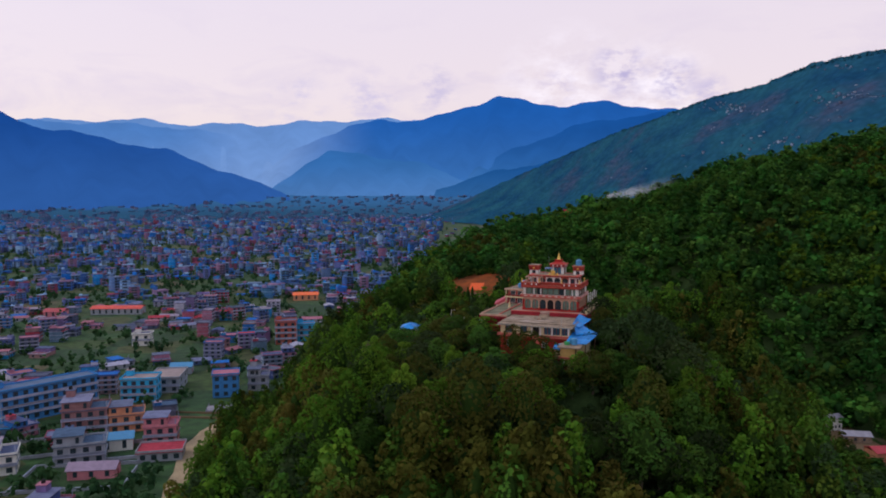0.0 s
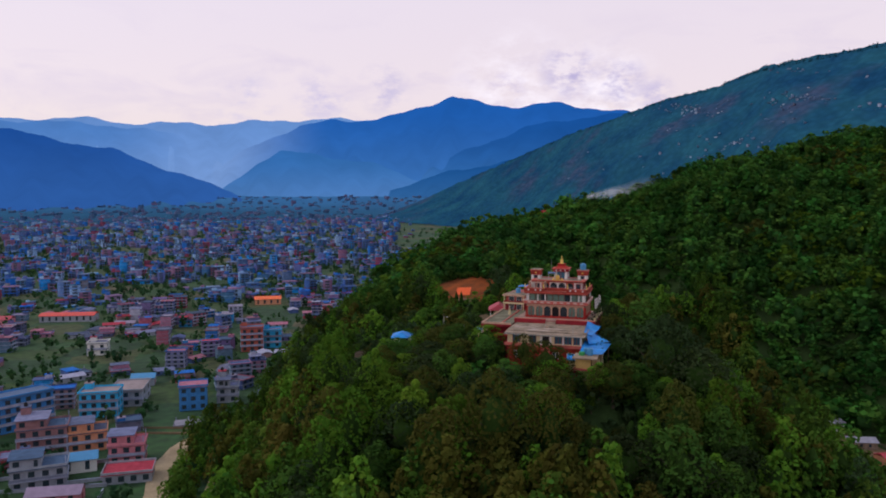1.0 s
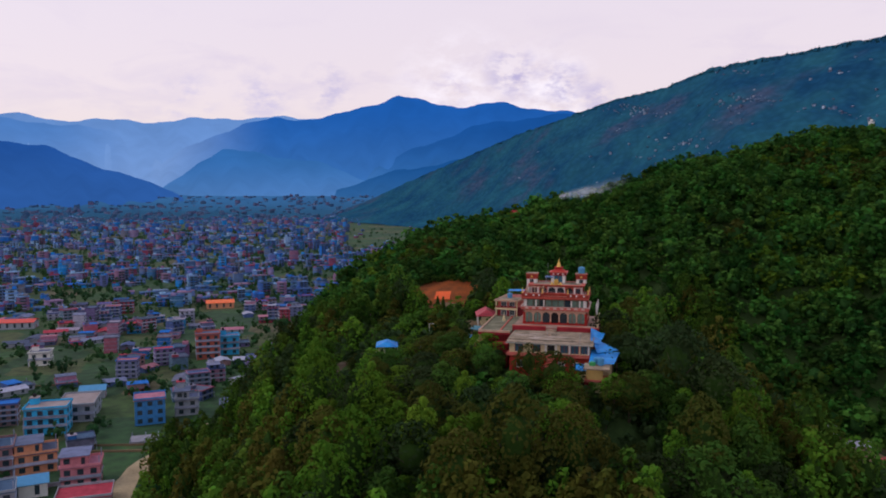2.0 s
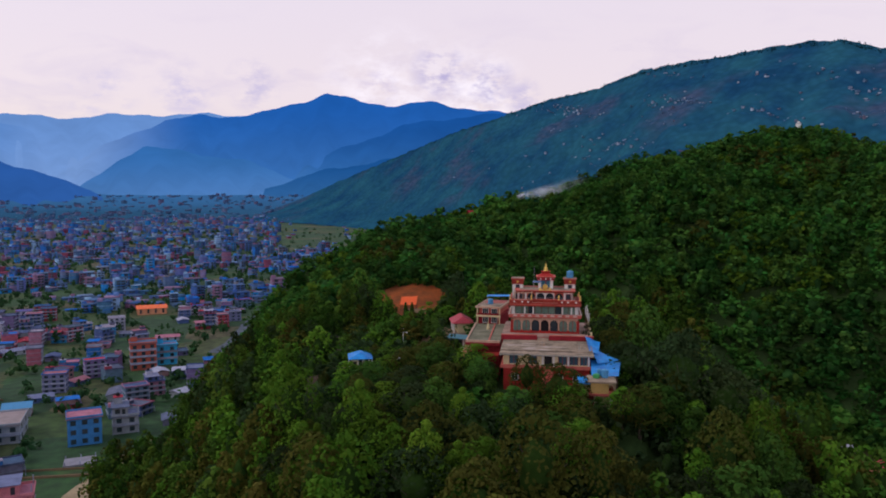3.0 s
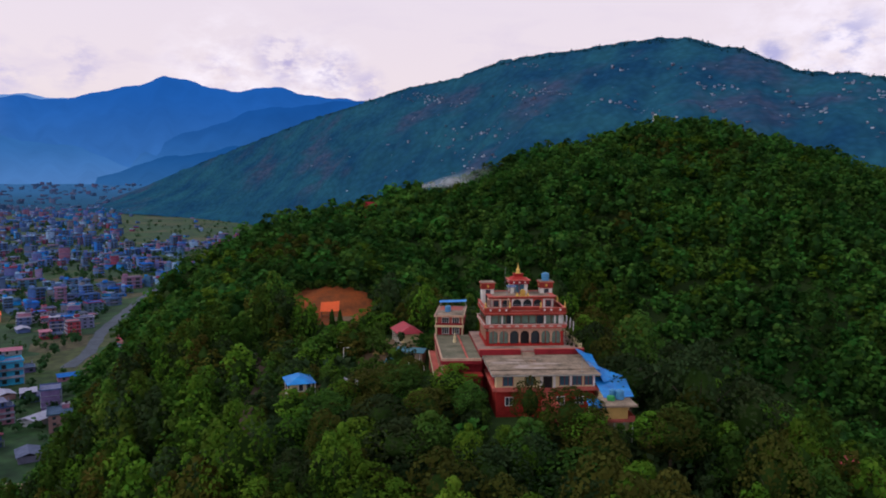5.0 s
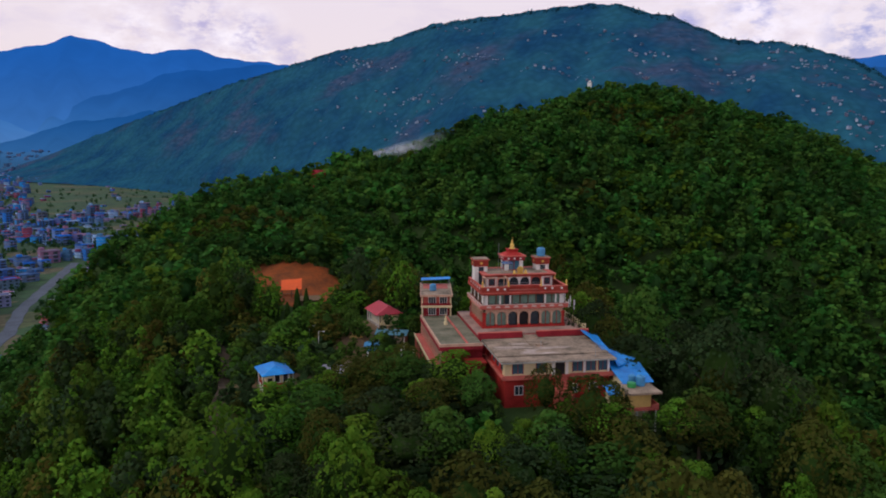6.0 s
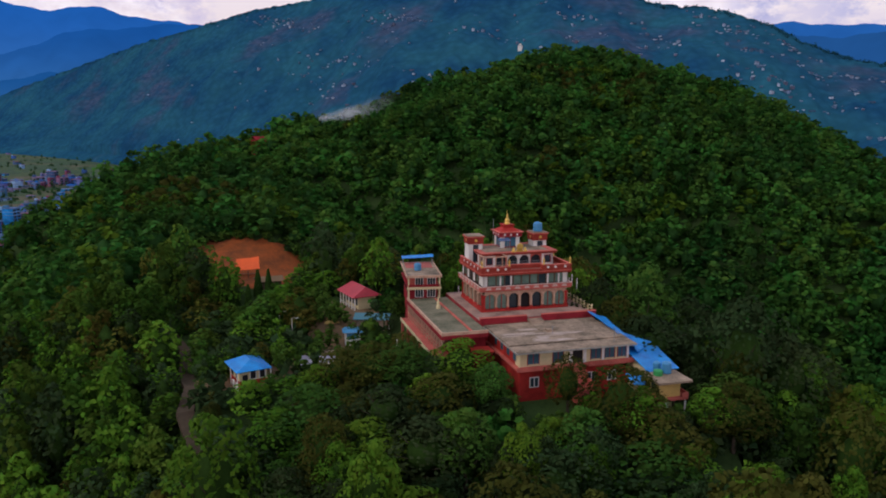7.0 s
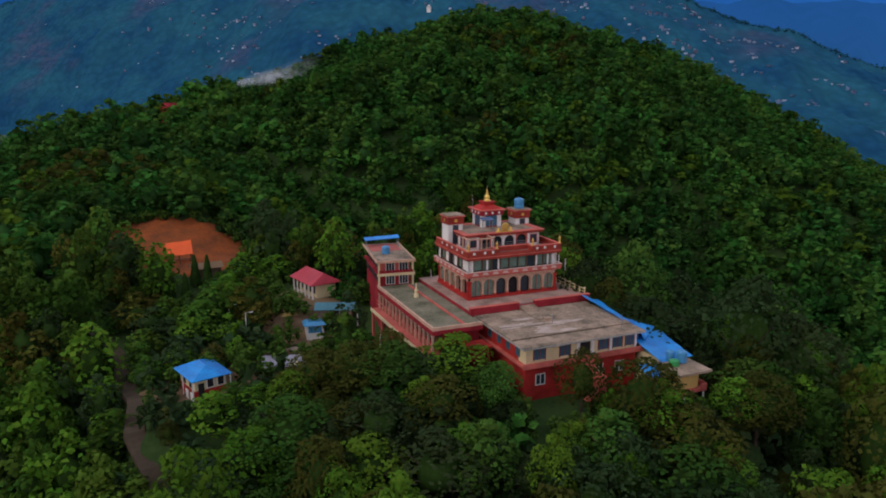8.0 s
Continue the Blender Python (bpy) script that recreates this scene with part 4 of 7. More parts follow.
for x, y in ((-0.25, -0.25), (4.05, -0.25), (9.55, -0.25), (HW + 0.25, -0.25), (HW + 0.25, 6.0)):
    Q("gilded_post", GOLD, hall, lathe([(0.18, 6.82), (0.18, 6.92), (0.12, 6.97), (0.13, 7.4), (0.19, 7.5), (0.10, 7.6), (0.08, 7.7), (0.02, 7.9)], 10, x, y), smooth=True)

# third storey, set back behind the roof terrace
U3, V3, W3, D3, Z3, H3 = 1.1, 3.1, 11.4, 7.0, 5.98, 2.25
# solid dark block again, in place of shaded upper rooms
P("upper_core", SHADE, hall, [(U3 + 0.6, U3 + W3 - 0.6, V3 + 0.9, V3 + D3 - 0.6, Z3, Z3 + H3)])
for side, m, L in sides(W3, D3, U3, V3, Z3):
    nb = 6 if L == W3 else 3
    w = L / nb
    for k in range(nb):
        at = m @ pose(k * w, 0, 0)
        if side == "front" and 1 <= k <= 4:
            Q("arch", ROSE if k in (1, 4) else WHITE, hall, arch(w, 1.95, 0.14, 1.0, 0.35), at)
            # dark panel added for the shadow inside the open upper arch
            P("screen", DARKGLASS, hall, [(0.15, w - 0.15, 0.6, 0.68, 0.0, 1.8)], at)
            P("rail", STEEL, hall, [(0.14, w - 0.14, 0.05, 0.1, 0.5, 0.56), (0.14, w - 0.14, 0.05, 0.1, 0.8, 0.86)], at)
        else:
            P("wall_panel", WHITE, hall, [(0, w, 0, 0.3, 0, 1.95)], at)
            win = P("window", DARKGLASS, hall, [(0.5, w - 0.5, -0.04, 0.02, 0.55, 1.6)], at)
            P("window_frame", DEEPRED, win, [(0.4, 0.5, -0.07, 0.0, 0.45, 1.7), (w - 0.5, w - 0.4, -0.07, 0.0, 0.45, 1.7), (0.5, w - 0.5, -0.07, 0.0, 1.6, 1.7), (0.5, w - 0.5, -0.07, 0.0, 0.45, 0.55)])
P("upper_cornice", BROWNRED, hall, ring(W3, D3, 0.34, Z3 + 1.95, Z3 + H3, U3, V3))
P("upper_eave", ROSE, hall, ring(W3, D3, 0.52, Z3 + H3, Z3 + H3 + 0.14, U3, V3))
P("upper_deck", CONC, hall, [(U3 - 0.1, U3 + W3 + 0.1, V3 - 0.1, V3 + D3 + 0.1, Z3 + H3 - 0.1, Z3 + H3 + 0.06)])
ZR = Z3 + H3 + 0.06


def roof_tower(u, v, w, h_white, h_red, ZR):
    t = hall
    P("tower_wall", WHITE, t, [(u, u + w, v, v + w, ZR, ZR + h_white)])
    P("tower_band", BROWNRED, t, [(u - 0.12, u + w + 0.12, v - 0.12, v + w + 0.12, ZR + h_white, ZR + h_white + h_red)])
    P("tower_eave", ROSE, t, [(u - 0.3, u + w + 0.3, v - 0.3, v + w + 0.3, ZR + h_white + h_red, ZR + h_white + h_red + 0.14)])
    P("tower_roof", CONC, t, [(u - 0.2, u + w + 0.2, v - 0.2, v + w + 0.2, ZR + h_white + h_red + 0.14, ZR + h_white + h_red + 0.26)])
    P("door", DARKGLASS, t, [(u + w * 0.3, u + w * 0.7, v - 0.05, v, ZR + 0.05, ZR + h_white - 0.1)])
    Q("boss", GOLD, t, disc(0.24, 0.06), pose(u + w / 2, v - 0.12, ZR + h_white + h_red * 0.5))
    Q("boss", GOLD, t, disc(0.24, 0.06), pose(u - 0.12, v + w / 2, ZR + h_white + h_red * 0.5, 0, 0, -90))


roof_tower(-0.1, 6.6, 2.2, 3.2, 1.05, Z3)
roof_tower(10.9, 7.2, 2.2, 0.95, 1.05, ZR)
# the middle pavilion with its gilded spire
CU, CV, CWD = 5.35, 7.1, 3.1
for su in (CU, CU + CWD - 0.62):
    for sv in (CV, CV + CWD - 0.62):
        P("pavilion_pier", WHITE, hall, [(su, su + 0.62, sv, sv + 0.62, ZR, ZR + 1.75)])
TEAL = mat("blue_green_window", (0.05, 0.16, 0.24), 0.12, 0.2, 0.5, 3.0, 0.0)
for side, m, L in sides(CWD, CWD, CU, CV, ZR):
    win = P("pavilion_window", TEAL, hall, [(0.62, L - 0.62, 0.1, 0.18, 0.15, 1.7)], m, "wide blue green pavilion window")
    P("pavilion_mullion", DEEPRED, win, [(0.62, L - 0.62, 0.02, 0.1, 0.0, 0.15), (L / 2 - 0.05, L / 2 + 0.05, 0.02, 0.1, 0.15, 1.7)])
    for k in (0.5, 1.55, 2.6):
        Q("boss", WHITE, hall, disc(0.17, 0.05), m @ pose(k, -0.28, 2.08))
P("pavilion_cornice", DEEPRED, hall, [(CU - 0.28, CU + CWD + 0.28, CV - 0.28, CV + CWD + 0.28, ZR + 1.75, ZR + 2.4)])
P("pavilion_eave", ROSE, hall, [(CU - 0.5, CU + CWD + 0.5, CV - 0.5, CV + CWD + 0.5, ZR + 2.4, ZR + 2.55)])
P("pavilion_roof", RED, hall, [(CU - 0.1, CU + CWD + 0.1, CV - 0.1, CV + CWD + 0.1, ZR + 2.55, ZR + 3.0, 0.7)])
P("pavilion_crown", RED, hall, [(CU + 0.75, CU + CWD - 0.75, CV + 0.75, CV + CWD - 0.75, ZR + 3.0, ZR + 3.42), (CU + 0.6, CU + CWD - 0.6, CV + 0.6, CV + CWD - 0.6, ZR + 3.42, ZR + 3.55)])
Q("spire", GOLD, hall, lathe([(0.55, ZR + 3.55), (0.46, ZR + 3.75), (0.28, ZR + 3.85), (0.42, ZR + 4.1), (0.34, ZR + 4.35), (0.14, ZR + 4.45), (0.22, ZR + 4.65), (0.10, ZR + 4.9), (0.12, ZR + 5.05), (0.03, ZR + 5.2), (0.01, ZR + 5.75)], 14, CU + CWD / 2, CV + CWD / 2), label="gilded turned spire on the roof", smooth=True)
# the wheel emblem over the terrace front
Q("emblem", GOLD, hall, disc(0.55, 0.14, 16), pose(6.8, 2.75, ZR + 0.85), "gilded wheel between two kneeling shapes")
for s in (-1, 1):
    Q("emblem_side", GOLD, hall, lathe([(0.32, 0), (0.30, 0.25), (0.16, 0.5), (0.18, 0.62), (0.03, 0.75)], 8, 6.8 + s * 0.95, 2.9), pose(0, 0, ZR), smooth=True)
P("emblem_base", GOLD, hall, [(5.5, 8.1, 2.7, 3.05, ZR, ZR + 0.18), (6.3, 7.3, 2.72, 2.95, ZR + 0.18, ZR + 0.42)])
# the open porch of cream poles on the roof terrace, and the solar panel before the pavilion
for x, y in ((0.5, 0.9), (2.3, 0.9), (4.1, 0.9), (0.5, 3.0), (4.1, 2.95)):
    P("porch_pole", SANDY, hall, [(x - 0.07, x + 0.07, y - 0.07, y + 0.07, 5.98, 8.0)])
P("porch_beam", SANDY, hall, [(0.4, 4.2, 0.82, 0.98, 8.0, 8.14), (0.42, 0.58, 0.98, 3.0, 8.0, 8.14), (4.02, 4.18, 0.98, 2.95, 8.0, 8.14), (0.5, 4.1, 0.87, 0.93, 6.75, 6.82)])
P("solar_panel", mat("solar_panel", (0.02, 0.06, 0.16), 0.2, 0.2, 1.0, 4.0, 0.0), hall, [(4.2, 6.0, 4.6, 5.8, 0.0, 0.06)], pose(0, 0, ZR + 0.35, 14, 0, 0), "dark blue solar panel on the roof")
P("panel_stand", STEEL, hall, [(4.3, 4.36, 4.7, 4.76, ZR, ZR + 1.45), (5.84, 5.9, 4.7, 4.76, ZR, ZR + 1.45), (4.3, 4.36, 5.6, 5.66, ZR, ZR + 1.65), (5.84, 5.9, 5.6, 5.66, ZR, ZR + 1.65)])
Q("lightning_rod", STEEL, hall, lathe([(0.03, ZR), (0.03, ZR + 4.6)], 6, CU - 0.9, CV + 1.2))


def water_tank(m, r, h, material=TANK, label="blue plastic water tank on a roof"):
    ob = Q("water_tank", material, None, lathe([(r * 0.96, 0), (r, 0.06), (r, h * 0.3), (r * 0.96, h * 0.34), (r, h * 0.38), (r, h * 0.66), (r * 0.96, h * 0.7), (r, h * 0.74), (r, h * 0.84), (r * 0.62, h * 0.95)], 16), smooth=True)
    ob.matrix_world = m
    Q("lid", material, ob, lathe([(r * 0.34, h * 0.95), (r * 0.34, h * 0.99), (r * 0.2, h * 1.02)], 12))
    return tagged(ob, label, "water tank", "roof water tanks")


T = TEMPLE
water_tank(T @ pose(12.0, 8.3, 72 + ZR + 2.26), 0.72, 1.5)

# ---- terrace, wing and steps ----
terrace = root("terrace", T @ pose(0, 0, 0), "grey paved terrace with dark red retaining walls", "terrace", kind="structure")
P("retaining_wall", DEEPRED, terrace, [(-1.8, 16.2, -4.4, 13.8, 63.5, 71.86)])
g = np.random.default_rng(8)
for a in range(9):
    for b in range(9):
        P("paving_slab", PAVE, terrace, [(-1.78 + a * 2.0, -1.78 + a * 2.0 + 1.985, -3.98 + b * 1.965, -3.98 + b * 1.965 + 1.95, 71.86, 71.975 + g.uniform(0, 0.02))])
P("kerb", DEEPRED, terrace, [(-1.8, 5.3, -4.5, -4.02, 71.4, 72.28), (7.7, 16.3, -4.5, -4.02, 71.4, 72.28)])
P("kerb_coping", ROSE, terrace, [(-1.85, 5.35, -4.56, -3.96, 72.28, 72.36), (7.65, 16.35, -4.56, -3.96, 72.28, 72.36)])
for k in range(5):
    P("step", CONC, terrace, [(5.4, 7.6, -4.72 - 0.34 * k, -4.40 - 0.34 * k, 71.42, 71.86 - 0.085 * k)])
P("stair_landing", CONC, terrace, [(5.2, 7.8, -9.4, -6.12, 71.42, 71.49)])
rail = root("railing", T @ pose(0, 0, 72), "weathered cream post railing along the terrace edge", "railing")
for k in range(14):
    Q("post", CREAM, rail, lathe([(0.09, 0), (0.09, 0.9), (0.13, 0.95), (0.10, 1.05), (0.02, 1.15)], 8, 16.0, -3.7 + k * 1.25))
P("top_rail", CREAM, rail, [(15.95, 16.05, -3.7, 12.55, 0.78, 0.88)])
P("lower_rail", CREAM, rail, [(15.96, 16.04, -3.7, 12.55, 0.35, 0.43)])

wing = root("terrace_wing", T @ pose(0, 0, 0), "long red wing with a flat grey roof and a columned gallery", "building")
P("wall", DEEPRED, wing, [(-7.2, -1.82, -7.0, 13.0, 63.5, 71.1)])
P("roof_deck", mat("mossy_concrete", (0.23, 0.195, 0.135), 0.95, 0.4, 0.4, 3.0, 0.2, tint=(0.085, 0.085, 0.050)), wing, [(-8.3, -1.82, -7.9, 13.1, 71.1, 71.42)], label="stained flat concrete roof")
P("roof_edge", SANDY, wing, [(-8.55, -8.3, -8.1, 13.1, 71.0, 71.72), (-8.3, -1.85, -8.15, -7.9, 71.0, 71.72)])
P("roof_edge_band", DEEPRED, wing, [(-8.62, -8.55, -8.1, 13.1, 70.75, 71.3), (-8.55, -1.85, -8.22, -8.15, 70.75, 71.3)])
P("court_step", ROSE, wing, [(-4.2, -3.95, -7.6, 12.0, 71.42, 71.62)])
P("gallery_floor", ROSE, wing, [(-9.6, -7.2, -8.0, 13.0, 68.1, 68.35)])
P("gallery_edge", CREAM, wing, [(-9.68, -9.6, -8.0, 13.0, 68.0, 68.5)])
for k in range(15):
    y = -7.7 + k * 1.45
    P("gallery_column", SANDY, wing, [(-8.45, -8.2, y, y + 0.24, 68.35, 70.75), (-8.52, -8.13, y - 0.07, y + 0.31, 70.4, 70.75)])
    P("baluster_rail", ROSE, wing, [(-8.4, -8.3, y + 0.24, y + 1.45, 69.1, 69.2), (-8.4, -8.3, y + 0.24, y + 1.45, 68.6, 68.68)])
    if k < 14:
        P("window", DARKGLASS, wing, [(-7.26, -7.2, y + 0.3, y + 1.15, 68.8, 70.3)])
        P("window", DARKGLASS, wing, [(-7.26, -7.2, y + 0.3, y + 1.15, 65.5, 67.2)])
for k in range(6):
    P("buttress", ROSE, wing, [(-9.55, -9.2, -7.6 + k * 4, -7.2 + k * 4, 62.0, 68.1)])
P("front_roof", RED, wing, [(-5.0, -1.9, -11.0, -8.3, 69.3, 69.5)])
P("front_room", DEEPRED, wing, [(-4.7, -2.0, -10.6, -8.25, 63.5, 69.3)])
flag = root("bunting_pole", T @ pose(-5.2, 6.0, 71.42), "small pale yellow incense stand on the roof", "stand")
Q("stem", CREAM, flag, lathe([(0.35, 0), (0.32, 0.5), (0.2, 0.6), (0.26, 1.0), (0.12, 1.2), (0.06, 1.9), (0.02, 2.1)], 10))

# ---- annex at the end of the wing ----
TA = T @ pose(-8.3, 13.4, 0, 0, 0, -8) @ pose(8.3, -13.4, 0)
annex = root("annex", TA, "small two storey annex with a flat concrete roof", "building")
A0, A1, B0, B1 = -8.2, -3.1, 13.6, 25.4
P("wall", ROSE, annex, [(A0 + 0.3, A1 - 0.3, B0 + 0.3, B1, 63.5, 74.9)])
P("lower_red", DEEPRED, annex, [(A0 + 0.24, A1 - 0.24, B0 + 0.24, B1 + 0.05, 63.5, 73.0)])
P("balcony_slab", DEEPRED, annex, [(A0 - 0.2, A1 + 0.2, B0 - 0.5, B1 + 0.1, 73.05, 73.3)])
P("balcony_edge", CREAM, annex, [(A0 - 0.25, A1 + 0.25, B0 - 0.56, B0 - 0.5, 72.95, 73.36)])
P("roof_slab", SANDY, annex, [(A0 - 0.35, A1 + 0.35, B0 - 0.6, B1 + 0.2, 74.9, 75.08)])
P("roof_deck", CONC, annex, [(A0 - 0.2, A1 + 0.2, B0 - 0.45, B1 + 0.05, 75.08, 75.14)], label="brown weathered flat roof")
P("roof_lip", SANDY, annex, [(A0 - 0.35, A0 - 0.2, B0 - 0.6, B1 + 0.2, 75.08, 75.3), (A1 + 0.2, A1 + 0.35, B0 - 0.6, B1 + 0.2, 75.08, 75.3), (A0 - 0.2, A1 + 0.2, B0 - 0.6, B0 - 0.45, 75.08, 75.3)])
for z0, z1 in ((73.5, 74.7), (71.6, 72.85)):
    for x in (A0 + 1.2, A0 + 3.2):
        win = P("window", WHITE, annex, [(x - 0.1, x + 1.3, B0 + 0.16, B0 + 0.22, z0 - 0.1, z1 + 0.1)])
        for q in range(3):
            P("pane", DARKGLASS, win, [(x + q * 0.42, x + q * 0.42 + 0.34, B0 + 0.12, B0 + 0.16, z0, z1)])
    for k in range(6):
        P("window", DARKGLASS, annex, [(A0 + 0.16, A0 + 0.24, B0 + 1.0 + k * 1.8, B0 + 2.1 + k * 1.8, z0, z1)])
    P("column", CREAM, annex, [(A0 - 0.1, A0 + 0.15, B0 - 0.4, B0 - 0.15, z0 - 0.3, 74.9 if z0 > 73 else 73.05), (A1 - 0.15, A1 + 0.1, B0 - 0.4, B0 - 0.15, z0 - 0.3, 74.9 if z0 > 73 else 73.05)])
P("balcony_rail", DEEPRED, annex, [(A0, A1, B0 - 0.42, B0 - 0.34, 73.3, 73.75)])
P("tiled_patch", mat("faded_red_paint", (0.45, 0.12, 0.10), 0.8, 0.35, 0.4, 4.0, 0.1), annex, [(A0 + 0.2, A1 - 0.3, B1 - 5.4, B1 - 0.6, 75.14, 75.18)])
water_tank(TA @ pose(-6.2, 18.2, 75.14), 0.62, 1.25)


def sheet(name, corners, m, material, label, sag=0.12, n=8, thick=0.06, category="tarpaulin", ribs=0.0):
    """A stretched cover between four corners, sagging and creased."""
    bm = bmesh.new()
    c = [Vector(p) for p in corners]
    layers = []
    for d in (0, thick):
        rows = []
        for i in range(n + 1):
            rows.append([])
            for j in range(n + 1):
                s, t = i / n, j / n
                p = c[0].lerp(c[1], s).lerp(c[3].lerp(c[2], s), t)
                p = p + Vector((0, 0, -sag * math.sin(math.pi * s) * math.sin(math.pi * t) + 0.05 * sag * 8 * (0.5 * math.sin(9 * s + 5 * t) + 0.4 * math.sin(13 * t - 4 * s)) + ribs * (j % 2) - d))
                rows[-1].append(bm.verts.new(p))
        layers.append(rows)
    for rows, flip in ((layers[0], False), (layers[1], True)):
        for i in range(n):
            for j in range(n):
                q = (rows[i][j], rows[i + 1][j], rows[i + 1][j + 1], rows[i][j + 1])
                bm.faces.new(q[::-1] if flip else q)
    a, b = layers
    for i in range(n):
        for p, q in ((0, 0), (n, n)):
            bm.faces.new((a[i][p], a[i + 1][p], b[i + 1][p], b[i][p]))
            bm.faces.new((a[p][i], a[p][i + 1], b[p][i + 1], b[p][i]))
    bmesh.ops.recalc_face_normals(bm, faces=bm.faces)
    ob = Q(name, material, None, bm)
    ob.matrix_world = m
    return tagged(ob, label, category)


sheet("tarpaulin", ((-8.4, 23.8, 76.1), (-2.8, 24.0, 76.3), (-2.8, 25.5, 76.5), (-8.4, 25.4, 76.3)), TA, BLUE, "narrow blue tarpaulin over the back of the annex roof", 0.05)
tarp_posts = root("tarp_frame", TA @ pose(0, 0, 75.14), "thin posts under the narrow blue tarpaulin", "frame")
for x in (-8.2, -3.05):
    for y, h in ((23.9, 0.94), (25.2, 1.10)):
        P("post", STEEL, tarp_posts, [(x, x + 0.07, y, y + 0.07, 0, h + (0.1 if x > -5 else 0))])

# ---- front block ----
front = root("front_block", T @ pose(0, 0, 0), "two storey cream and red building with a stained flat roof", "building")
F0, F1, G0, G1 = -0.6, 14.9, -16.8, -4.6
P("lower_wall", RED, front, [(F0, F1, G0, G1, 63.0, 68.7)], label="red painted ground floor wall")
P("upper_wall", CREAM, front, [(F0, F1, G0, G1, 68.98, 71.0)], label="cream painted upper wall")
P("side_wall", RED, front, [(F0 - 0.05, F0, G0 + 1.6, G1, 68.98, 71.0)])
P("floor_band", ROSE, front, ring(F1 - F0, G1 - G0, 0.55, 68.7, 68.98, F0, G0))
P("balcony_lip", ROSE, front, [(F0 - 0.6, 6.0, G0 - 0.68, G0 - 0.55, 68.6, 69.25), (8.8, F1 + 0.6, G0 - 0.68, G0 - 0.55, 68.6, 69.25)])
P("roof_slab", mat("grey_roof_edge", (0.40, 0.37, 0.33), 0.9, 0.35, 0.5, 4.0, 0.2), front, [(F0 - 0.75, F1 + 0.75, G0 - 0.9, G1 + 0.15, 71.0, 71.2)])
g = np.random.default_rng(21)
for a in range(6):
    for b in range(4):
        x0, y0 = F0 - 0.7 + a * 2.816, G0 + 2.1 + b * 2.52
        P("roof_screed", CONC, front, [(x0, x0 + 2.80, y0, y0 + 2.5, 71.2, 71.38 + g.uniform(0, 0.03))])
P("roof_edge_strip", CONC, front, [(F0 - 0.7, F1 + 0.7, G0 - 0.85, G0 + 2.0, 71.2, 71.26)])
P("drain_gap", SHADE, front, [(F0 - 0.65, F1 - 3.0, G0 + 2.0, G0 + 2.1, 71.2, 71.30)])
PALEWASH = mat("pale_washed_concrete", (0.52, 0.39, 0.34), 0.9, 0.4, 0.6, 3.0, 0.1, tint=(0.30, 0.22, 0.17))
g = np.random.default_rng(22)
for k in range(16):
    x0, y0, w, d = g.uniform(0.2, 9.0), G0 + g.uniform(2.6, 8.4), g.uniform(0.5, 2.6), g.uniform(0.15, 0.5)
    bm = bmesh.new()
    ring_ = [bm.verts.new((x0 + w * math.cos(a) * (1 + 0.3 * math.sin(3 * a + k)), y0 + d * math.sin(a) * (1 + 0.35 * math.cos(2 * a + k)), 71.414 + 0.002 * k)) for a in np.linspace(0, 6.28, 12, endpoint=False)]
    bm.faces.new(ring_)
    bmesh.ops.extrude_face_region(bm, geom=list(bm.faces))
    bmesh.ops.translate(bm, verts=[q for q in bm.verts if q not in ring_], vec=(0, 0, 0.006))
    bmesh.ops.recalc_face_normals(bm, faces=bm.faces)
    Q("roof_patch", PALEWASH, front, bm, label="pale washed patch on the roof")
P("roof_hatch", CONC, front, [(6.0, 6.9, G0 + 6.6, G0 + 7.4, 71.40, 71.75)])
P("vent_pipe", STEEL, front, [(6.3, 6.38, G0 + 5.6, G0 + 5.68, 71.40, 72.5), (13.0, 13.06, G0 + 0.6, G0 + 0.66, 71.26, 73.2)])
PANE = mat("blue_grey_glass", (0.06, 0.12, 0.16), 0.1, 0.2, 0.5, 3.0, 0.0)
for x, w in ((0.5, 1.5), (4.0, 1.4), (9.4, 1.4), (11.4, 1.4), (13.3, 1.2)):
    win = P("window", PANE, front, [(x, x + w, G0 - 0.04, G0 + 0.02, 69.35, 70.85)], label="blue grey glazed window")
    P("window_frame", DEEPRED, win, [(x - 0.09, x, G0 - 0.07, G0, 69.25, 70.95), (x + w, x + w + 0.09, G0 - 0.07, G0, 69.25, 70.95), (x, x + w, G0 - 0.07, G0, 70.85, 70.95), (x + w / 2 - 0.04, x + w / 2 + 0.04, G0 - 0.07, G0 - 0.04, 69.35, 70.85)])
# thin dark plate on the wall, painted as the entrance's shade
P("entrance", SHADE, front, [(6.8, 8.2, G0 - 0.03, G0 + 0.03, 68.98, 70.8)], label="dark panel painted as the shade in the open entrance")
P("entrance_pier", WHITE, front, [(6.3, 6.7, G0 - 0.12, G0, 68.98, 71.0), (8.3, 8.7, G0 - 0.12, G0, 68.98, 71.0)])
for x in (0.9, 9.0, 12.0):
    win = P("lower_window", DARKGLASS, front, [(x, x + 1.1, G0 - 0.04, G0 + 0.02, 66.3, 67.5)])
    P("lower_frame", WHITE, win, [(x - 0.1, x, G0 - 0.07, G0, 66.2, 67.6), (x + 1.1, x + 1.2, G0 - 0.07, G0, 66.2, 67.6), (x, x + 1.1, G0 - 0.07, G0, 67.5, 67.6), (x, x + 1.1, G0 - 0.07, G0, 66.2, 66.3), (x + 0.5, x + 0.6, G0 - 0.07, G0 - 0.04, 66.3, 67.5)])
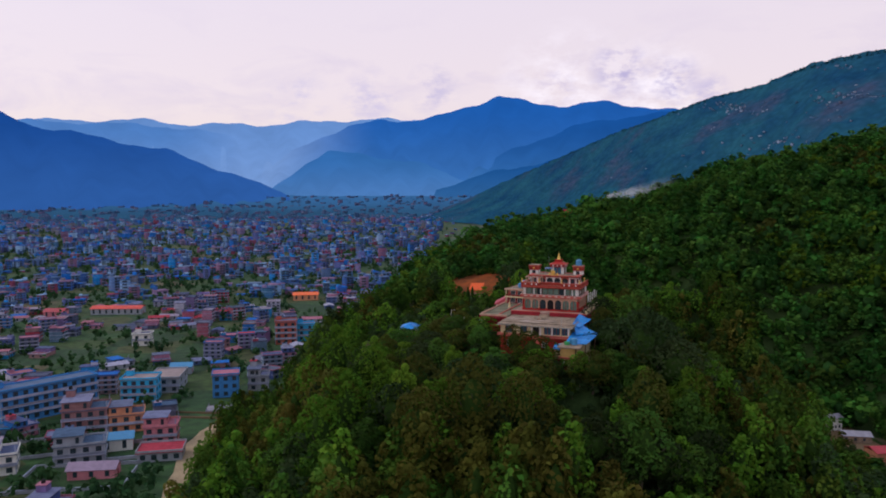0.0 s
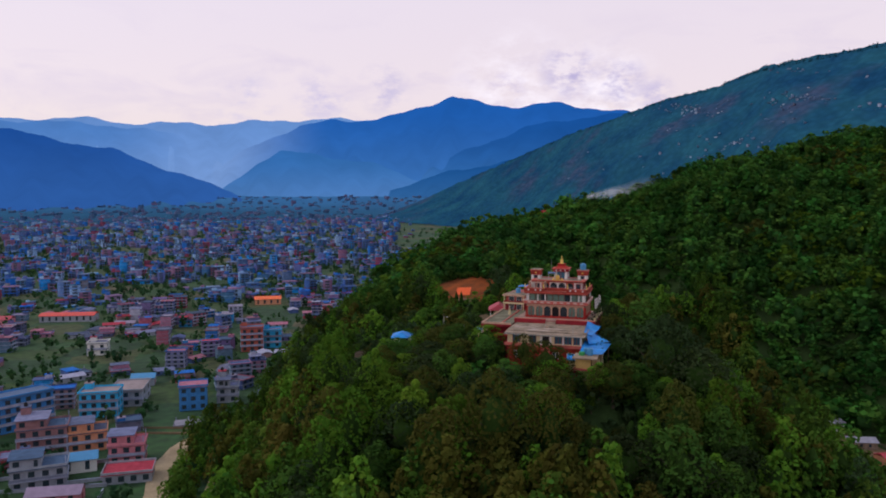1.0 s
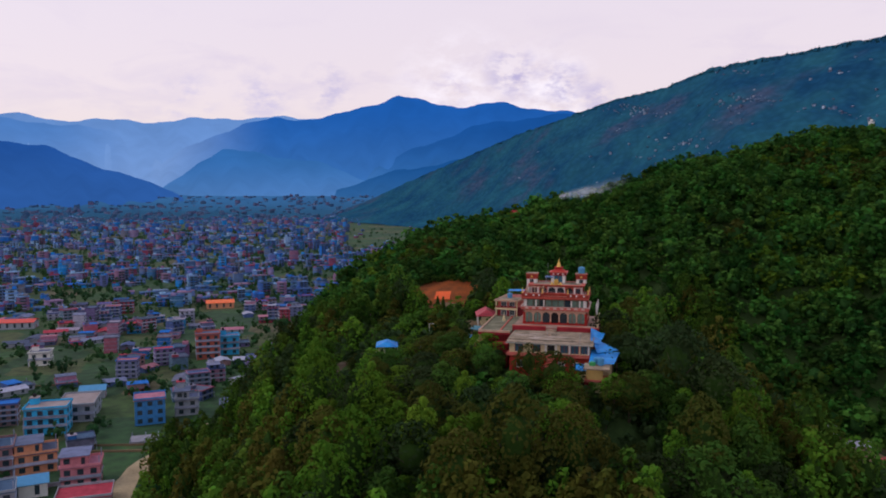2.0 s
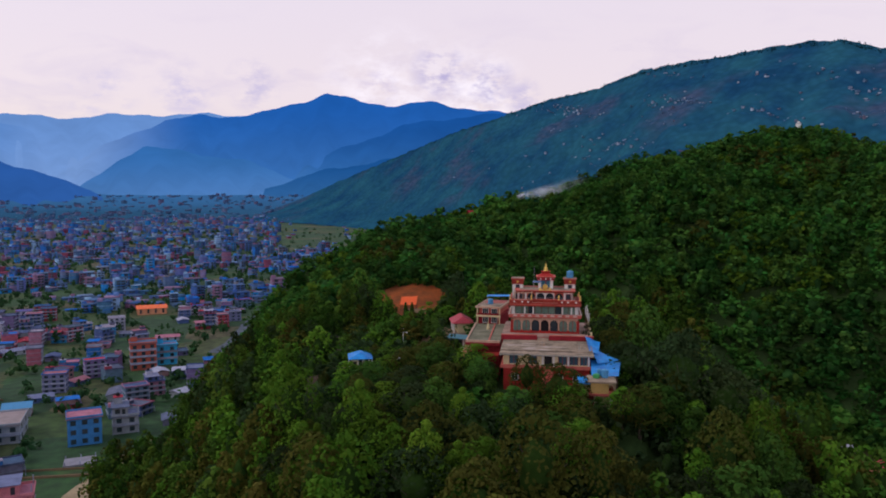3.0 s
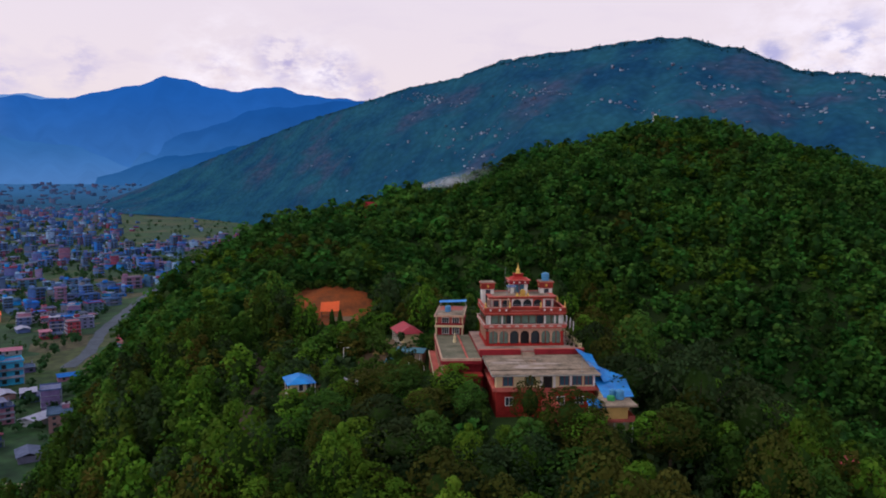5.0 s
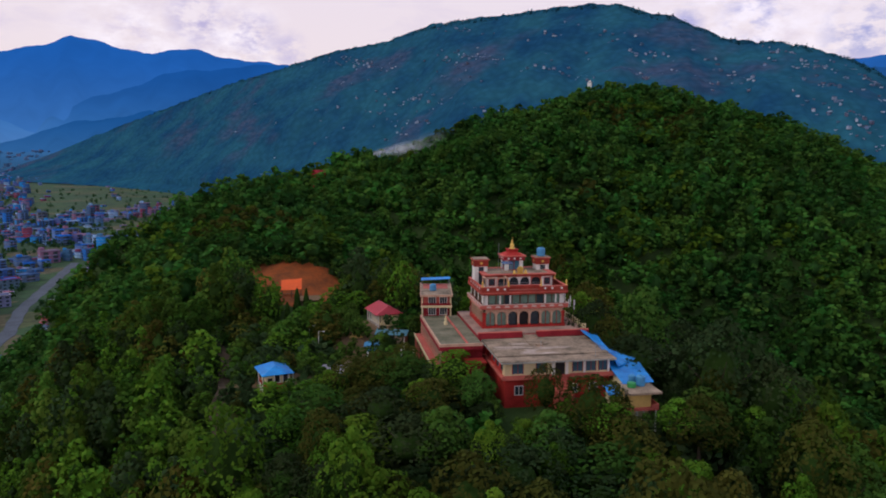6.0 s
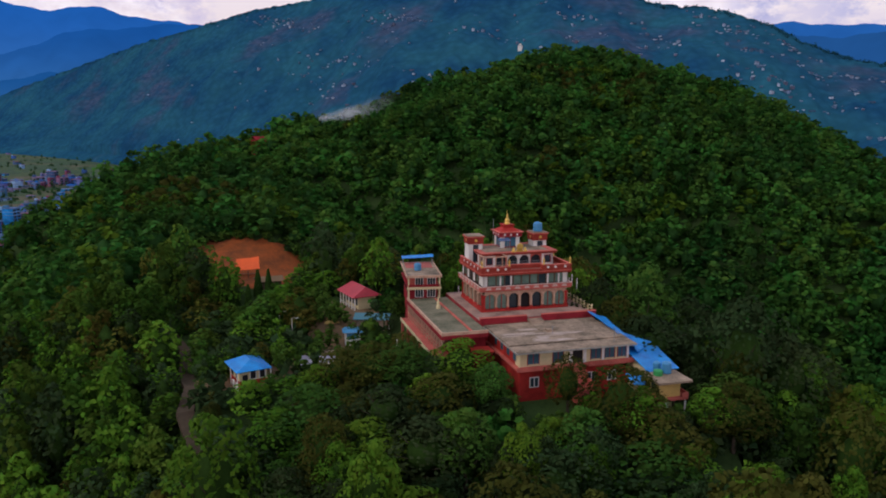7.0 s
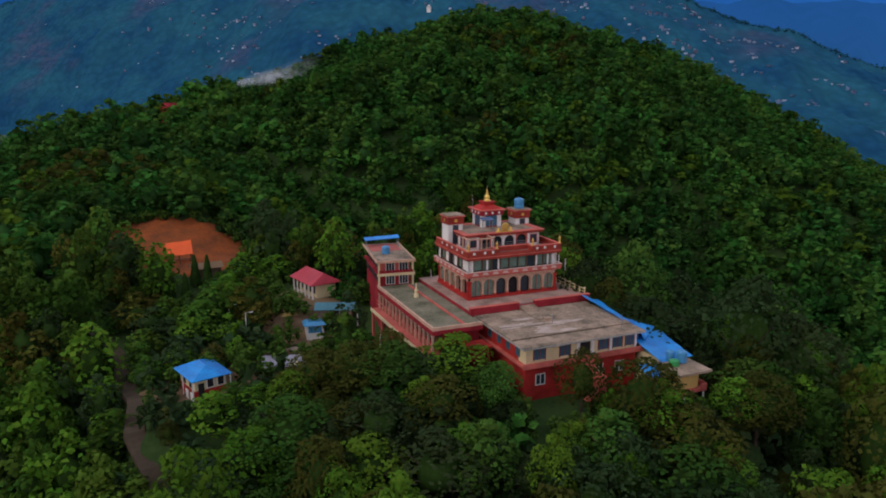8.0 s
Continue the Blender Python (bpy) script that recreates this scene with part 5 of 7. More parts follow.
for k in range(4):
    y = G0 + 1.2 + k * 2.4
    P("side_window", PANE, front, [(F0 - 0.09, F0 - 0.05, y, y + 1.0, 69.5, 70.7)])
for x in (F0, 10.98, F1 - 0.3):
    P("corner_pier", WHITE if x > 10 else CREAM, front, [(x - 0.02, x + 0.3, G0 - 0.14, G0 - 0.02, 68.98, 71.0)])
for k in range(7):
    P("stair_step", ROSE, front, [(6.7, 8.4, G0 - 0.7 - 0.34 * k, G0 - 0.36 - 0.34 * k, 64.0, 68.6 - 0.42 * k)])
P("stair_wall", ROSE, front, [(6.4, 6.68, G0 - 3.0, G0 - 0.7, 63.5, 67.2), (8.42, 8.7, G0 - 3.0, G0 - 0.7, 63.5, 67.2)])

# blue covers and the yellow cabin beside the front block
sheet("tarpaulin", ((15.0, -13.6, 71.5), (16.6, -14.2, 70.9), (17.6, -4.7, 71.3), (14.7, -4.9, 72.5)), T, BLUE, "long crumpled blue tarpaulin over the roof edge", 0.32)
cover = sheet("tarpaulin", ((15.0, -21.6, 68.65), (19.6, -21.6, 68.75), (20.6, -14.2, 69.5), (15.2, -14.2, 69.9)), T, BLUE, "large blue tarpaulin roof over the kitchen shed", 0.15, ribs=0.05)
sheet("tarpaulin", ((12.6, -22.6, 67.5), (15.6, -22.6, 67.4), (15.6, -20.2, 68.1), (12.6, -20.2, 68.2)), T, BLUE, "low blue tarpaulin lean-to roof", 0.08)
sheet("tarpaulin", ((15.75, -15.6, 71.0), (16.5, -11.0, 71.1), (20.4, -13.4, 69.75), (16.4, -16.6, 69.7)), T, BLUE, "sagging blue tarpaulin hung down from the roof edge", 0.22)
shed = root("kitchen_shed", T @ pose(0, 0, 0), "cream walled kitchen shed under blue covers", "shed")
P("wall", CREAM, shed, [(15.4, 19.2, -21.0, -14.6, 63.0, 68.5)])
P("lean_to_wall", CREAM, shed, [(12.9, 15.4, -22.0, -20.6, 65.2, 67.35)])
P("lean_to_base", DEEPRED, shed, [(12.85, 15.4, -22.05, -20.6, 63.0, 65.2)])
P("prop", WOOD, shed, [(20.0, 20.2, -14.8, -14.6, 62.0, 69.3), (19.2, 19.4, -21.4, -21.2, 62.0, 68.6), (15.2, 15.4, -14.6, -14.4, 63, 69.6)])
cabin = root("cabin", T @ pose(0, 0, 0), "small yellow cabin raised on white posts with a flat roof", "cabin")
P("wall", YELLOW, cabin, [(14.7, 17.7, -24.9, -21.4, 66.4, 68.35)])
P("roof_slab", CONC, cabin, [(14.2, 18.9, -25.7, -20.9, 68.35, 68.62)], label="brown flat roof slab")
P("balcony_slab", ROSE, cabin, [(14.4, 18.6, -25.4, -21.0, 66.05, 66.4)])
P("balcony_rail", ROSE, cabin, [(17.7, 18.6, -25.4, -25.3, 66.4, 66.95), (18.5, 18.6, -25.3, -21.2, 66.4, 66.95)])
P("door", SHADE, cabin, [(17.7, 17.74, -24.2, -23.0, 66.4, 68.1)])
P("window", DARKGLASS, cabin, [(14.66, 14.7, -24.2, -23.2, 66.9, 67.9)])
for x, y in ((15.6, -25.2), (18.3, -25.2), (18.3, -21.4), (14.8, -21.4)):
    Q("post", WHITE, cabin, lathe([(0.11, 61.5), (0.11, 66.05)], 8, x, y))
water_tank(T @ pose(17.2, -22.4, 68.62), 0.62, 1.5)
water_tank(T @ pose(16.4, -21.4, 68.7), 0.5, 1.2)
water_tank(T @ pose(15.7, -22.9, 68.62), 0.6, 0.75, GREENBOX, "low green plastic water tank on the cabin roof")


def flag_pole(u, v, h):
    x, y = (T @ Vector((u, v, 0)))[:2]
    z = 72 if -1.8 < u < 16.2 and -4.4 < v < 13.8 else gz(x, y)
    r = root("flag_pole", pose(x, y, z - 0.02), "tall thin bamboo pole with a narrow pale prayer flag", "flag pole", "prayer flag poles")
    Q("pole", WOOD, r, lathe([(0.045, 0), (0.025, h)], 6))
    n = 8
    for k in range(n):
        z0, z1 = h * (0.58 + 0.4 * k / n), h * (0.58 + 0.4 * (k + 1) / n)
        P("flag", WHITE, r, [(0.04, 0.22 + 0.04 * math.sin(k * 2.1), -0.02 + 0.04 * math.sin(k), 0.02 + 0.04 * math.sin(k), z0, z1 - 0.02)])


for k in range(9):
    flag_pole(15.6 - 0.2 * (k % 2), 1.0 + k * 1.4, 4.2 + 0.5 * math.sin(k * 2.3))
for u, v, h in ((-11, 5, 5.0), (-11.5, 14, 5), (1.0, 16, 6), (4.0, 17, 6.5), (7, 16.5, 6), (19.5, 3, 6), (20.5, 6, 6.5), (-6.0, 24, 6), (-14, -4, 5)):
    flag_pole(u, v, h)


# ---- huts and sheds on the shoulder of the hill ----
def gable(u0, u1, v0, v1, z_eave, z_ridge, thick=0.12, along="u", hip=0.0):
    """A pitched roof as a thin shell, ridge along u or v; hip draws the ridge's ends in."""
    bm = bmesh.new()
    tops = []
    for d in (0, -thick):
        if along == "u":
            vm = (v0 + v1) / 2
            pts = [(u0, v0, z_eave + d), (u1, v0, z_eave + d), (u1, v1, z_eave + d), (u0, v1, z_eave + d), (u0 + hip, vm, z_ridge + d), (u1 - hip, vm, z_ridge + d)]
        else:
            um = (u0 + u1) / 2
            pts = [(u1, v0, z_eave + d), (u1, v1, z_eave + d), (u0, v1, z_eave + d), (u0, v0, z_eave + d), (um, v0 + hip, z_ridge + d), (um, v1 - hip, z_ridge + d)]
        tops.append([bm.verts.new(p) for p in pts])
    a, b = tops
    quads = [(0, 1, 5, 4), (2, 3, 4, 5)]
    tris = [(1, 2, 5), (3, 0, 4)]
    for f in quads + (tris if hip else []):
        bm.faces.new([a[i] for i in f])
        bm.faces.new([b[i] for i in reversed(f)])
    for i, j in ((0, 1), (2, 3)) + (((1, 2), (3, 0)) if hip else ((1, 5), (5, 2), (3, 4), (4, 0))):
        bm.faces.new((a[i], b[i], b[j], a[j]))
    bmesh.ops.recalc_face_normals(bm, faces=bm.faces)
    return bm


blue_hut = root("blue_roofed_hut", T @ pose(-34.0, 8.7, 61.6, 0, 0, 16) @ Matrix.Scale(0.86, 4), "cream and red hut under a blue tarpaulin roof in a clearing", "hut")
P("wall", CREAM, blue_hut, [(-2.4, 2.4, -2.9, 2.9, 1.0, 3.1)])
P("base_wall", RED, blue_hut, [(-2.44, 2.44, -2.94, 2.94, -0.8, 1.0)])
Q("roof", BLUE, blue_hut, gable(-3.1, 3.1, -3.7, 3.7, 2.9, 4.2, 0.1, "v", 2.3), label="blue tarpaulin hipped roof")
for x in (-0.5, 1.1):
    win = P("window", SHADE, blue_hut, [(x, x + 0.9, -2.98, -2.9, 1.25, 2.6)])
    P("window_frame", WHITE, win, [(x - 0.14, x, -3.0, -2.9, 1.15, 2.7), (x + 0.9, x + 1.04, -3.0, -2.9, 1.15, 2.7), (x, x + 0.9, -3.0, -2.9, 2.6, 2.7), (x, x + 0.9, -3.0, -2.9, 1.15, 1.25)])
P("door", SHADE, blue_hut, [(-1.9, -1.0, -2.99, -2.94, -0.4, 2.1)])
for y in (-2.0, 0.6):
    P("window", SHADE, blue_hut, [(-2.5, -2.4, y, y + 1.1, 1.25, 2.6)])
P("porch_panel", WHITE, blue_hut, [(-3.0, -2.85, -3.4, -2.5, -0.8, 1.0), (-3.0, -2.85, -1.6, -0.6, -0.8, 1.0)])
P("porch_post", WHITE, blue_hut, [(-3.0, -2.86, -3.55, -3.41, -0.8, 2.95), (2.8, 2.94, -3.55, -3.41, -0.8, 2.95), (-3.0, -2.86, 0.4, 0.54, -0.8, 2.95)])

low_shed = root("low_shed", T @ pose(-23.4, 9.8, 61.8, 0, 0, -10), "low shed with a faded mauve sheet roof", "shed")
P("wall", CREAM, low_shed, [(-2.4, 2.4, -1.4, 1.4, -0.5, 1.5)])
P("doorway", SHADE, low_shed, [(-1.6, 0.2, -1.44, -1.4, -0.3, 1.3)])
for k in range(13):
    z = 1.55 + 0.05 * (k % 2)
    P("roof_sheet", TIN, low_shed, [(-2.9 + k * 0.45, -2.46 + k * 0.45, -1.9, 1.9, z, z + 0.06)], pose(0, 0, 0, 5, 3, 0))

red_hut = root("red_roofed_house", T @ pose(-13.6, 30.4, 66.8, 0, 0, -77) @ Matrix.Scale(0.86, 4), "white columned house under a red sheet roof", "house")
P("wall", CREAM, red_hut, [(-3.6, 3.6, -1.6, 2.4, -1.0, 2.6)])
red_roof = Q("roof", REDROOF, red_hut, gable(-4.6, 4.6, -3.2, 3.2, 2.5, 4.3, 0.1, "u", 1.0), label="red sheet metal hipped roof")
for k in range(10):
    P("roof_rib", REDROOF, red_roof, [(-0.03, 0.03, -3.15, -0.25, 0.0, 0.05)], pose(-3.2 + k * 0.72, 0, 4.22, 29.4, 0, 0))
for k in range(6):
    P("veranda_column", WHITE, red_hut, [(-4.0 + k * 1.6 - 0.11, -4.0 + k * 1.6 + 0.11, -2.7, -2.5, -0.6, 2.5)])
for k in range(4):
    P("window", DARKGLASS, red_hut, [(-3.0 + k * 1.7, -2.0 + k * 1.7, -1.64, -1.6, 0.4, 1.9)])
P("veranda_floor", CONC, red_hut, [(-4.3, 4.3, -2.9, -1.6, -1.0, -0.3)])
P("veranda_rail", WHITE, red_hut, [(-4.0, 4.0, -2.66, -2.58, 0.2, 0.3)])

orange_shed = root("tarpaulin_shed", T @ pose(-32.6, 62.4, 66.3), "open pole shed with a bright orange tarpaulin roof on red earth", "shed")
for x in (-2.3, 0, 2.3):
    for y, h in ((-2.1, 1.85), (0.1, 3.6)):
        Q("post", WOOD, orange_shed, lathe([(0.09, -0.6), (0.08, h)], 7, x * 0.95, y))
ob = sheet("roof", ((-2.4, -2.3, 1.9), (2.4, -2.3, 2.0), (2.4, 0.2, 4.2), (-2.4, 0.2, 3.9)), Matrix(), ORANGE, "bright orange tarpaulin", 0.15)
for key in ("category", "label"):
    del ob[key]
ob.parent = orange_shed
ob.matrix_world = T @ pose(-32.6, 62.4, 66.3)
P("bench", WOOD, orange_shed, [(-2.2, 2.2, 0.4, 0.8, 0.4, 0.5), (-2.0, -1.85, 0.45, 0.75, -0.4, 0.4), (1.85, 2.0, 0.45, 0.75, -0.4, 0.4)])
brown_shed = root("timber_shed", T @ pose(-28.8, 51.5, 66.0, 0, 0, 6), "brown timber shed with a weathered sheet roof", "shed")
P("wall", WOOD, brown_shed, [(-2.4, 2.4, -1.4, 1.4, -0.6, 1.7)])
Q("roof", TRACK, brown_shed, gable(-2.9, 2.9, -1.9, 1.9, 1.65, 2.4, 0.1, "u"))
P("door", SHADE, brown_shed, [(-0.6, 0.5, -1.44, -1.4, -0.3, 1.4)])
kiosk = root("kiosk", T @ pose(-16.5, 20.0, 62.9, 0, 0, -6), "small blue and white kiosk", "kiosk")
P("wall", WHITE, kiosk, [(-1.3, 1.3, -1.0, 1.0, -0.6, 1.9)])
P("roof", TANK, kiosk, [(-1.7, 1.7, -1.4, 1.4, 1.9, 2.35, 0.5)])
P("shutter", TANK, kiosk, [(-1.0, 1.0, -1.05, -1.0, 0.7, 1.7)])
teal_shed = root("teal_roofed_shed", T @ pose(-12.6, 22.0, 64.8, 0, 0, -20), "low shed with a dull teal sheet roof", "shed")
P("wall", CONC, teal_shed, [(-2.6, 2.6, -1.3, 1.3, -0.8, 1.7)])
Q("roof", mat("teal_sheet_roof", (0.05, 0.17, 0.22), 0.5, 0.25, 0.5, 4.0, 0.1), teal_shed, gable(-3.1, 3.1, -1.9, 1.9, 1.65, 2.3, 0.1, "u"))
P("doorway", SHADE, teal_shed, [(-0.7, 0.7, -1.34, -1.3, -0.6, 1.3)])
pav = root("garden_pavilion", T @ pose(-19.5, 24.2, 63.5), "small open pavilion with a pale yellow pyramid roof", "pavilion")
for x in (-1.0, 1.0):
    for y in (-1.0, 1.0):
        P("post", WOOD, pav, [(x - 0.08, x + 0.08, y - 0.08, y + 0.08, -0.6, 2.0)])
P("roof", YELLOW, pav, [(-1.3, 1.3, -1.3, 1.3, 1.95, 2.9, 1.15)])
Q("finial", CREAM, pav, lathe([(0.14, 2.9), (0.1, 3.1), (0.02, 3.5)], 8))
for u, v, z, s in ((-26.5, 20.6, 62.2, 1.0), (-28.2, 25.6, 62.6, 0.9)):
    x, y = (T @ Vector((u, v, 0)))[:2]
    r = root("lamp_post", pose(x, y, gz(x, y) - 0.05), "thin pale garden lamp post", "lamp post", "garden lamp posts")
    Q("pole", WHITE, r, lathe([(0.08, 0), (0.05, 5.0 * s)], 8))
    P("arm", STEEL, r, [(-0.05, 0.9, -0.04, 0.04, 4.9 * s, 5.0 * s)])
    P("lamp_head", WHITE, r, [(0.7, 1.2, -0.12, 0.12, 4.82 * s, 4.92 * s)])
for k, (u, v) in enumerate(((-22.5, 17.5), (-20.8, 14.4), (-24.4, 14.6), (-16.0, 12.6))):
    x, y = (T @ Vector((u, v, 0)))[:2]
    r = root("garden_table", pose(x, y, gz(x, y) - 0.03, 0, 0, 30 * k), "pale round garden table with benches", "table", "garden tables")
    Q("top", CONC, r, lathe([(0.7, 0.70), (0.75, 0.73), (0.75, 0.78)], 12))
    Q("stem", CONC, r, lathe([(0.25, 0), (0.15, 0.1), (0.12, 0.7)], 8))
    P("bench", CONC, r, [(-0.7, 0.7, -1.35, -1.05, 0.35, 0.43), (-0.6, -0.45, -1.3, -1.1, 0, 0.35), (0.45, 0.6, -1.3, -1.1, 0, 0.35)])
    P("bench", CONC, r, [(-0.7, 0.7, 1.05, 1.35, 0.35, 0.43), (-0.6, -0.45, 1.1, 1.3, 0, 0.35), (0.45, 0.6, 1.1, 1.3, 0, 0.35)])
ridge_hut = root("ridge_hut", pose(59, 357, gz(59, 357), 0, 0, 15), "small dark red hut on the wooded crest", "hut")
P("wall", DEEPRED, ridge_hut, [(-2.2, 2.2, -1.7, 1.7, -0.6, 5.6)])
Q("roof", DEEPRED, ridge_hut, gable(-2.6, 2.6, -2.1, 2.1, 5.5, 6.7, 0.12, "u"))
P("window", DARKGLASS, ridge_hut, [(-1.4, -0.2, -1.74, -1.7, 3.6, 4.8)])


def smoke_plume(x, y, z, label):
    """Thin drifting smoke: three rippled veils, thickest at the fire and thinning out downwind and towards their edges."""
    m = bpy.data.materials.new("thin_smoke")
    m.use_nodes = True
    nt = m.node_tree
    N = nt.nodes.new
    bsdf, out = nt.nodes["Principled BSDF"], nt.nodes["Material Output"]
    clear, mix, uv, sep, tc, nz = N("ShaderNodeBsdfTransparent"), N("ShaderNodeMixShader"), N("ShaderNodeUVMap"), N("ShaderNodeSeparateXYZ"), N("ShaderNodeTexCoord"), N("ShaderNodeTexNoise")
    bsdf.inputs["Base Color"].default_value, bsdf.inputs["Roughness"].default_value, bsdf.inputs["Specular IOR Level"].default_value = (0.86, 0.89, 0.93, 1), 1.0, 0.0
    nz.inputs["Scale"].default_value, nz.inputs["Detail"].default_value, nz.inputs["Distortion"].default_value = 0.16, 4, 0.8
    nt.links.new(uv.outputs[0], sep.inputs[0])
    nt.links.new(tc.outputs["Object"], nz.inputs["Vector"])

    def ramp(source, a, b, c, d):
        r = N("ShaderNodeMapRange")
        r.interpolation_type = "SMOOTHSTEP"
        for k, q in enumerate((a, b, c, d)):
            r.inputs[k + 1].default_value = q
        nt.links.new(source, r.inputs[0])
        return r.outputs[0]

    fac = None
    for q in (ramp(sep.outputs[0], 0.0, 0.9, 0.62, 0.0), ramp(sep.outputs[1], 0.0, 0.5, 0.0, 1.0), ramp(sep.outputs[1], 0.5, 1.0, 1.0, 0.0), ramp(nz.outputs[0], 0.30, 0.72, 0.15, 1.0)):
        if fac:
            k = N("ShaderNodeMath")
            k.operation = "MULTIPLY"
            nt.links.new(fac, k.inputs[0])
            nt.links.new(q, k.inputs[1])
            q = k.outputs[0]
        fac = q
    nt.links.new(fac, mix.inputs[0])
    nt.links.new(clear.outputs[0], mix.inputs[1])
    nt.links.new(bsdf.outputs[0], mix.inputs[2])
    nt.links.new(mix.outputs[0], out.inputs["Surface"])
    bm = bmesh.new()
    layer = bm.loops.layers.uv.new("veil")
    for veil in range(3):
        grid = []
        for i in range(25):
            t = i / 24
            half = 1.3 + 5.0 * t
            grid.append([(bm.verts.new((36 * t, veil * 1.6 + (0.5 + 1.6 * t) * math.sin(7 * t + 2.1 * veil + 2 * j / 8), 6.5 * t + half * (j / 4 - 1) + 0.8 * t * math.sin(9 * t + veil))), t, j / 8) for j in range(9)])
        for i in range(24):
            for j in range(8):
                q = (grid[i][j], grid[i + 1][j], grid[i + 1][j + 1], grid[i][j + 1])
                f = bm.faces.new([p[0] for p in q])
                f.smooth = True
                for loop, p in zip(f.loops, q):
                    loop[layer].uv = p[1:]
    ob = part("smoke", bm, m, None, smooth=True)
    ob.matrix_world = pose(x, y, z)
    tagged(ob, label, "smoke", kind="stuff")
    ob.visible_shadow = False


smoke_plume(72.5, 334, 99.5, "thin pale smoke drifting over the wooded crest")


def valley_house(x, y, a, w, d, h, wall, roof, label):
    r = root("house", pose(x, y, gz(x, y), 0, 0, a) @ Matrix.Scale(0.62, 4), label, "house")
    P("wall", wall, r, [(-w / 2, w / 2, -d / 2, d / 2, -1.5, h)])
    Q("roof", roof, r, gable(-w / 2 - 0.5, w / 2 + 0.5, -d / 2 - 0.5, d / 2 + 0.5, h - 0.05, h + 1.3, 0.12, "u"))
    for k in range(3):
        P("window", DARKGLASS, r, [(-w / 2 + 0.7 + k * w / 3.2, -w / 2 + 1.7 + k * w / 3.2, -d / 2 - 0.04, -d / 2, 1.0, 2.2)])


valley_house(106.5, 203, 20, 7, 5, 5.5, WHITE, TIN, "small white house in the side valley among trees")
valley_house(107.5, 193, -10, 11, 7, 3.0, CONC, TIN, "low grey house in the side valley")
valley_house(107.5, 179, 5, 13, 8, 4.0, mat("orange_plaster", (0.5, 0.2, 0.12), 0.8, 0.3, 0.5, 5.0, 0.1), REDROOF, "orange plastered house in the side valley")


# ---- trees nearest to the walk, each with trunk, limbs and crown ----
def tree_proto(seed, leaf, R, H, label):
    g = np.random.default_rng(seed)
    r = root("tree", Matrix(), label, "tree", "trees on the hill")
    base = H * 0.34
    Q("trunk", BARK, r, lathe([(0.24, -0.8), (0.19, 0.4), (0.14, base), (0.07, H * 0.7)], 7))
    for k in range(5):
        bm = bmesh.new()
        a, l = k * 1.26 + g.uniform(-0.3, 0.3), R * g.uniform(0.5, 0.75)
        z0 = base * g.uniform(0.75, 1.3)
        p0, p1 = Vector((0, 0, z0)), Vector((l * math.cos(a), l * math.sin(a), z0 + H * g.uniform(0.16, 0.3)))
        ax = (p1 - p0).normalized()
        s = ax.cross(Vector((0, 0, 1))).normalized()
        t = ax.cross(s)
        rings = [[bm.verts.new(p + (s * math.cos(q * 2.094) + t * math.sin(q * 2.094)) * w) for q in range(3)] for p, w in ((p0, 0.10), (p1, 0.03))]
        for q in range(3):
            bm.faces.new((rings[0][q], rings[0][(q + 1) % 3], rings[1][(q + 1) % 3], rings[1][q]))
        Q("limb", BARK, r, bm)
    V, F, S, NV = crown(seed, R, H * 0.88, 1500, 0.29, ICO2, 18)
    V = V + np.array([0, 0, H * 0.14])
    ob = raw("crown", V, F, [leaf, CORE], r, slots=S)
    ob.data.normals_split_custom_set_from_vertices(NV.astype(np.float32))
    return r


PROTOS = [tree_proto(60 + k, leaf, R, H, lab) for k, (leaf, R, H, lab) in enumerate((
    (LEAF, 3.0, 9.2, "green broadleaf tree with a lobed crown"), (LEAF_DARK, 3.5, 8.4, "very dark green broadleaf tree with a lobed crown"),
    (LEAF_PALE, 2.5, 9.8, "bright green young tree with a loose crown"), (LEAF_DARK, 2.6, 10.0, "tall very dark green tree with a narrow crown"),
    (LEAF_OLIVE, 3.2, 8.6, "olive brown tree with a dry looking crown"), (LEAF_PALE, 3.0, 8.6, "bright green young tree with a loose crown"),
    (LEAF, 2.4, 9.8, "tall green tree with a narrow crown"), (LEAF_DARK, 3.1, 8.8, "very dark green broadleaf tree with a lobed crown")))]
PICK = [0, 1, 4, 3, 2, 7, 6, 5, 1, 4]
EXTRA = [(-39.0, -2.5, 0.34), (-40.5, -5.5, 0.45), (-36.5, -7.5, 0.4), (-13.6, -7.0, 0.62), (-8.5, -12.5, 0.5), (-3.6, -14.5, 0.42), (-5.0, -19.0, 0.6), (3.8, -22.0, 0.74), (5.8, -24.5, 0.66), (12.4, -25.4, 0.5), (9.0, -28.5, 0.55), (-0.5, -27.5, 0.6), (15.5, -31.0, 0.5), (18.5, -30.6, 0.42), (22.6, -27.0, 0.5), (20.5, 2, 0.9), (20, -4, 0.9), (19.8, -9, 0.75)]
for u, v, s in EXTRA:
    x, y = (T @ Vector((u, v, 0)))[:2]
    NEAR = np.vstack([NEAR, [x, y, gz(x, y), s, 1.0, u * v, (u * 0.37 + v * 0.11) % 1]])
used = set()
for x, y, z, s, hs, a, kind in NEAR:
    k = PICK[min(9, int((kind * 0.94 + 0.03 * (1 + bumps(x, y, 26.0))) * 10) % 10)]
    m = pose(x, y, z, 0, 0, math.degrees(a)) @ Matrix.Diagonal((s, s, s * hs, 1))
    if k in used:
        copy_thing(PROTOS[k], m)
    else:
        used.add(k)
        PROTOS[k].matrix_basis = m
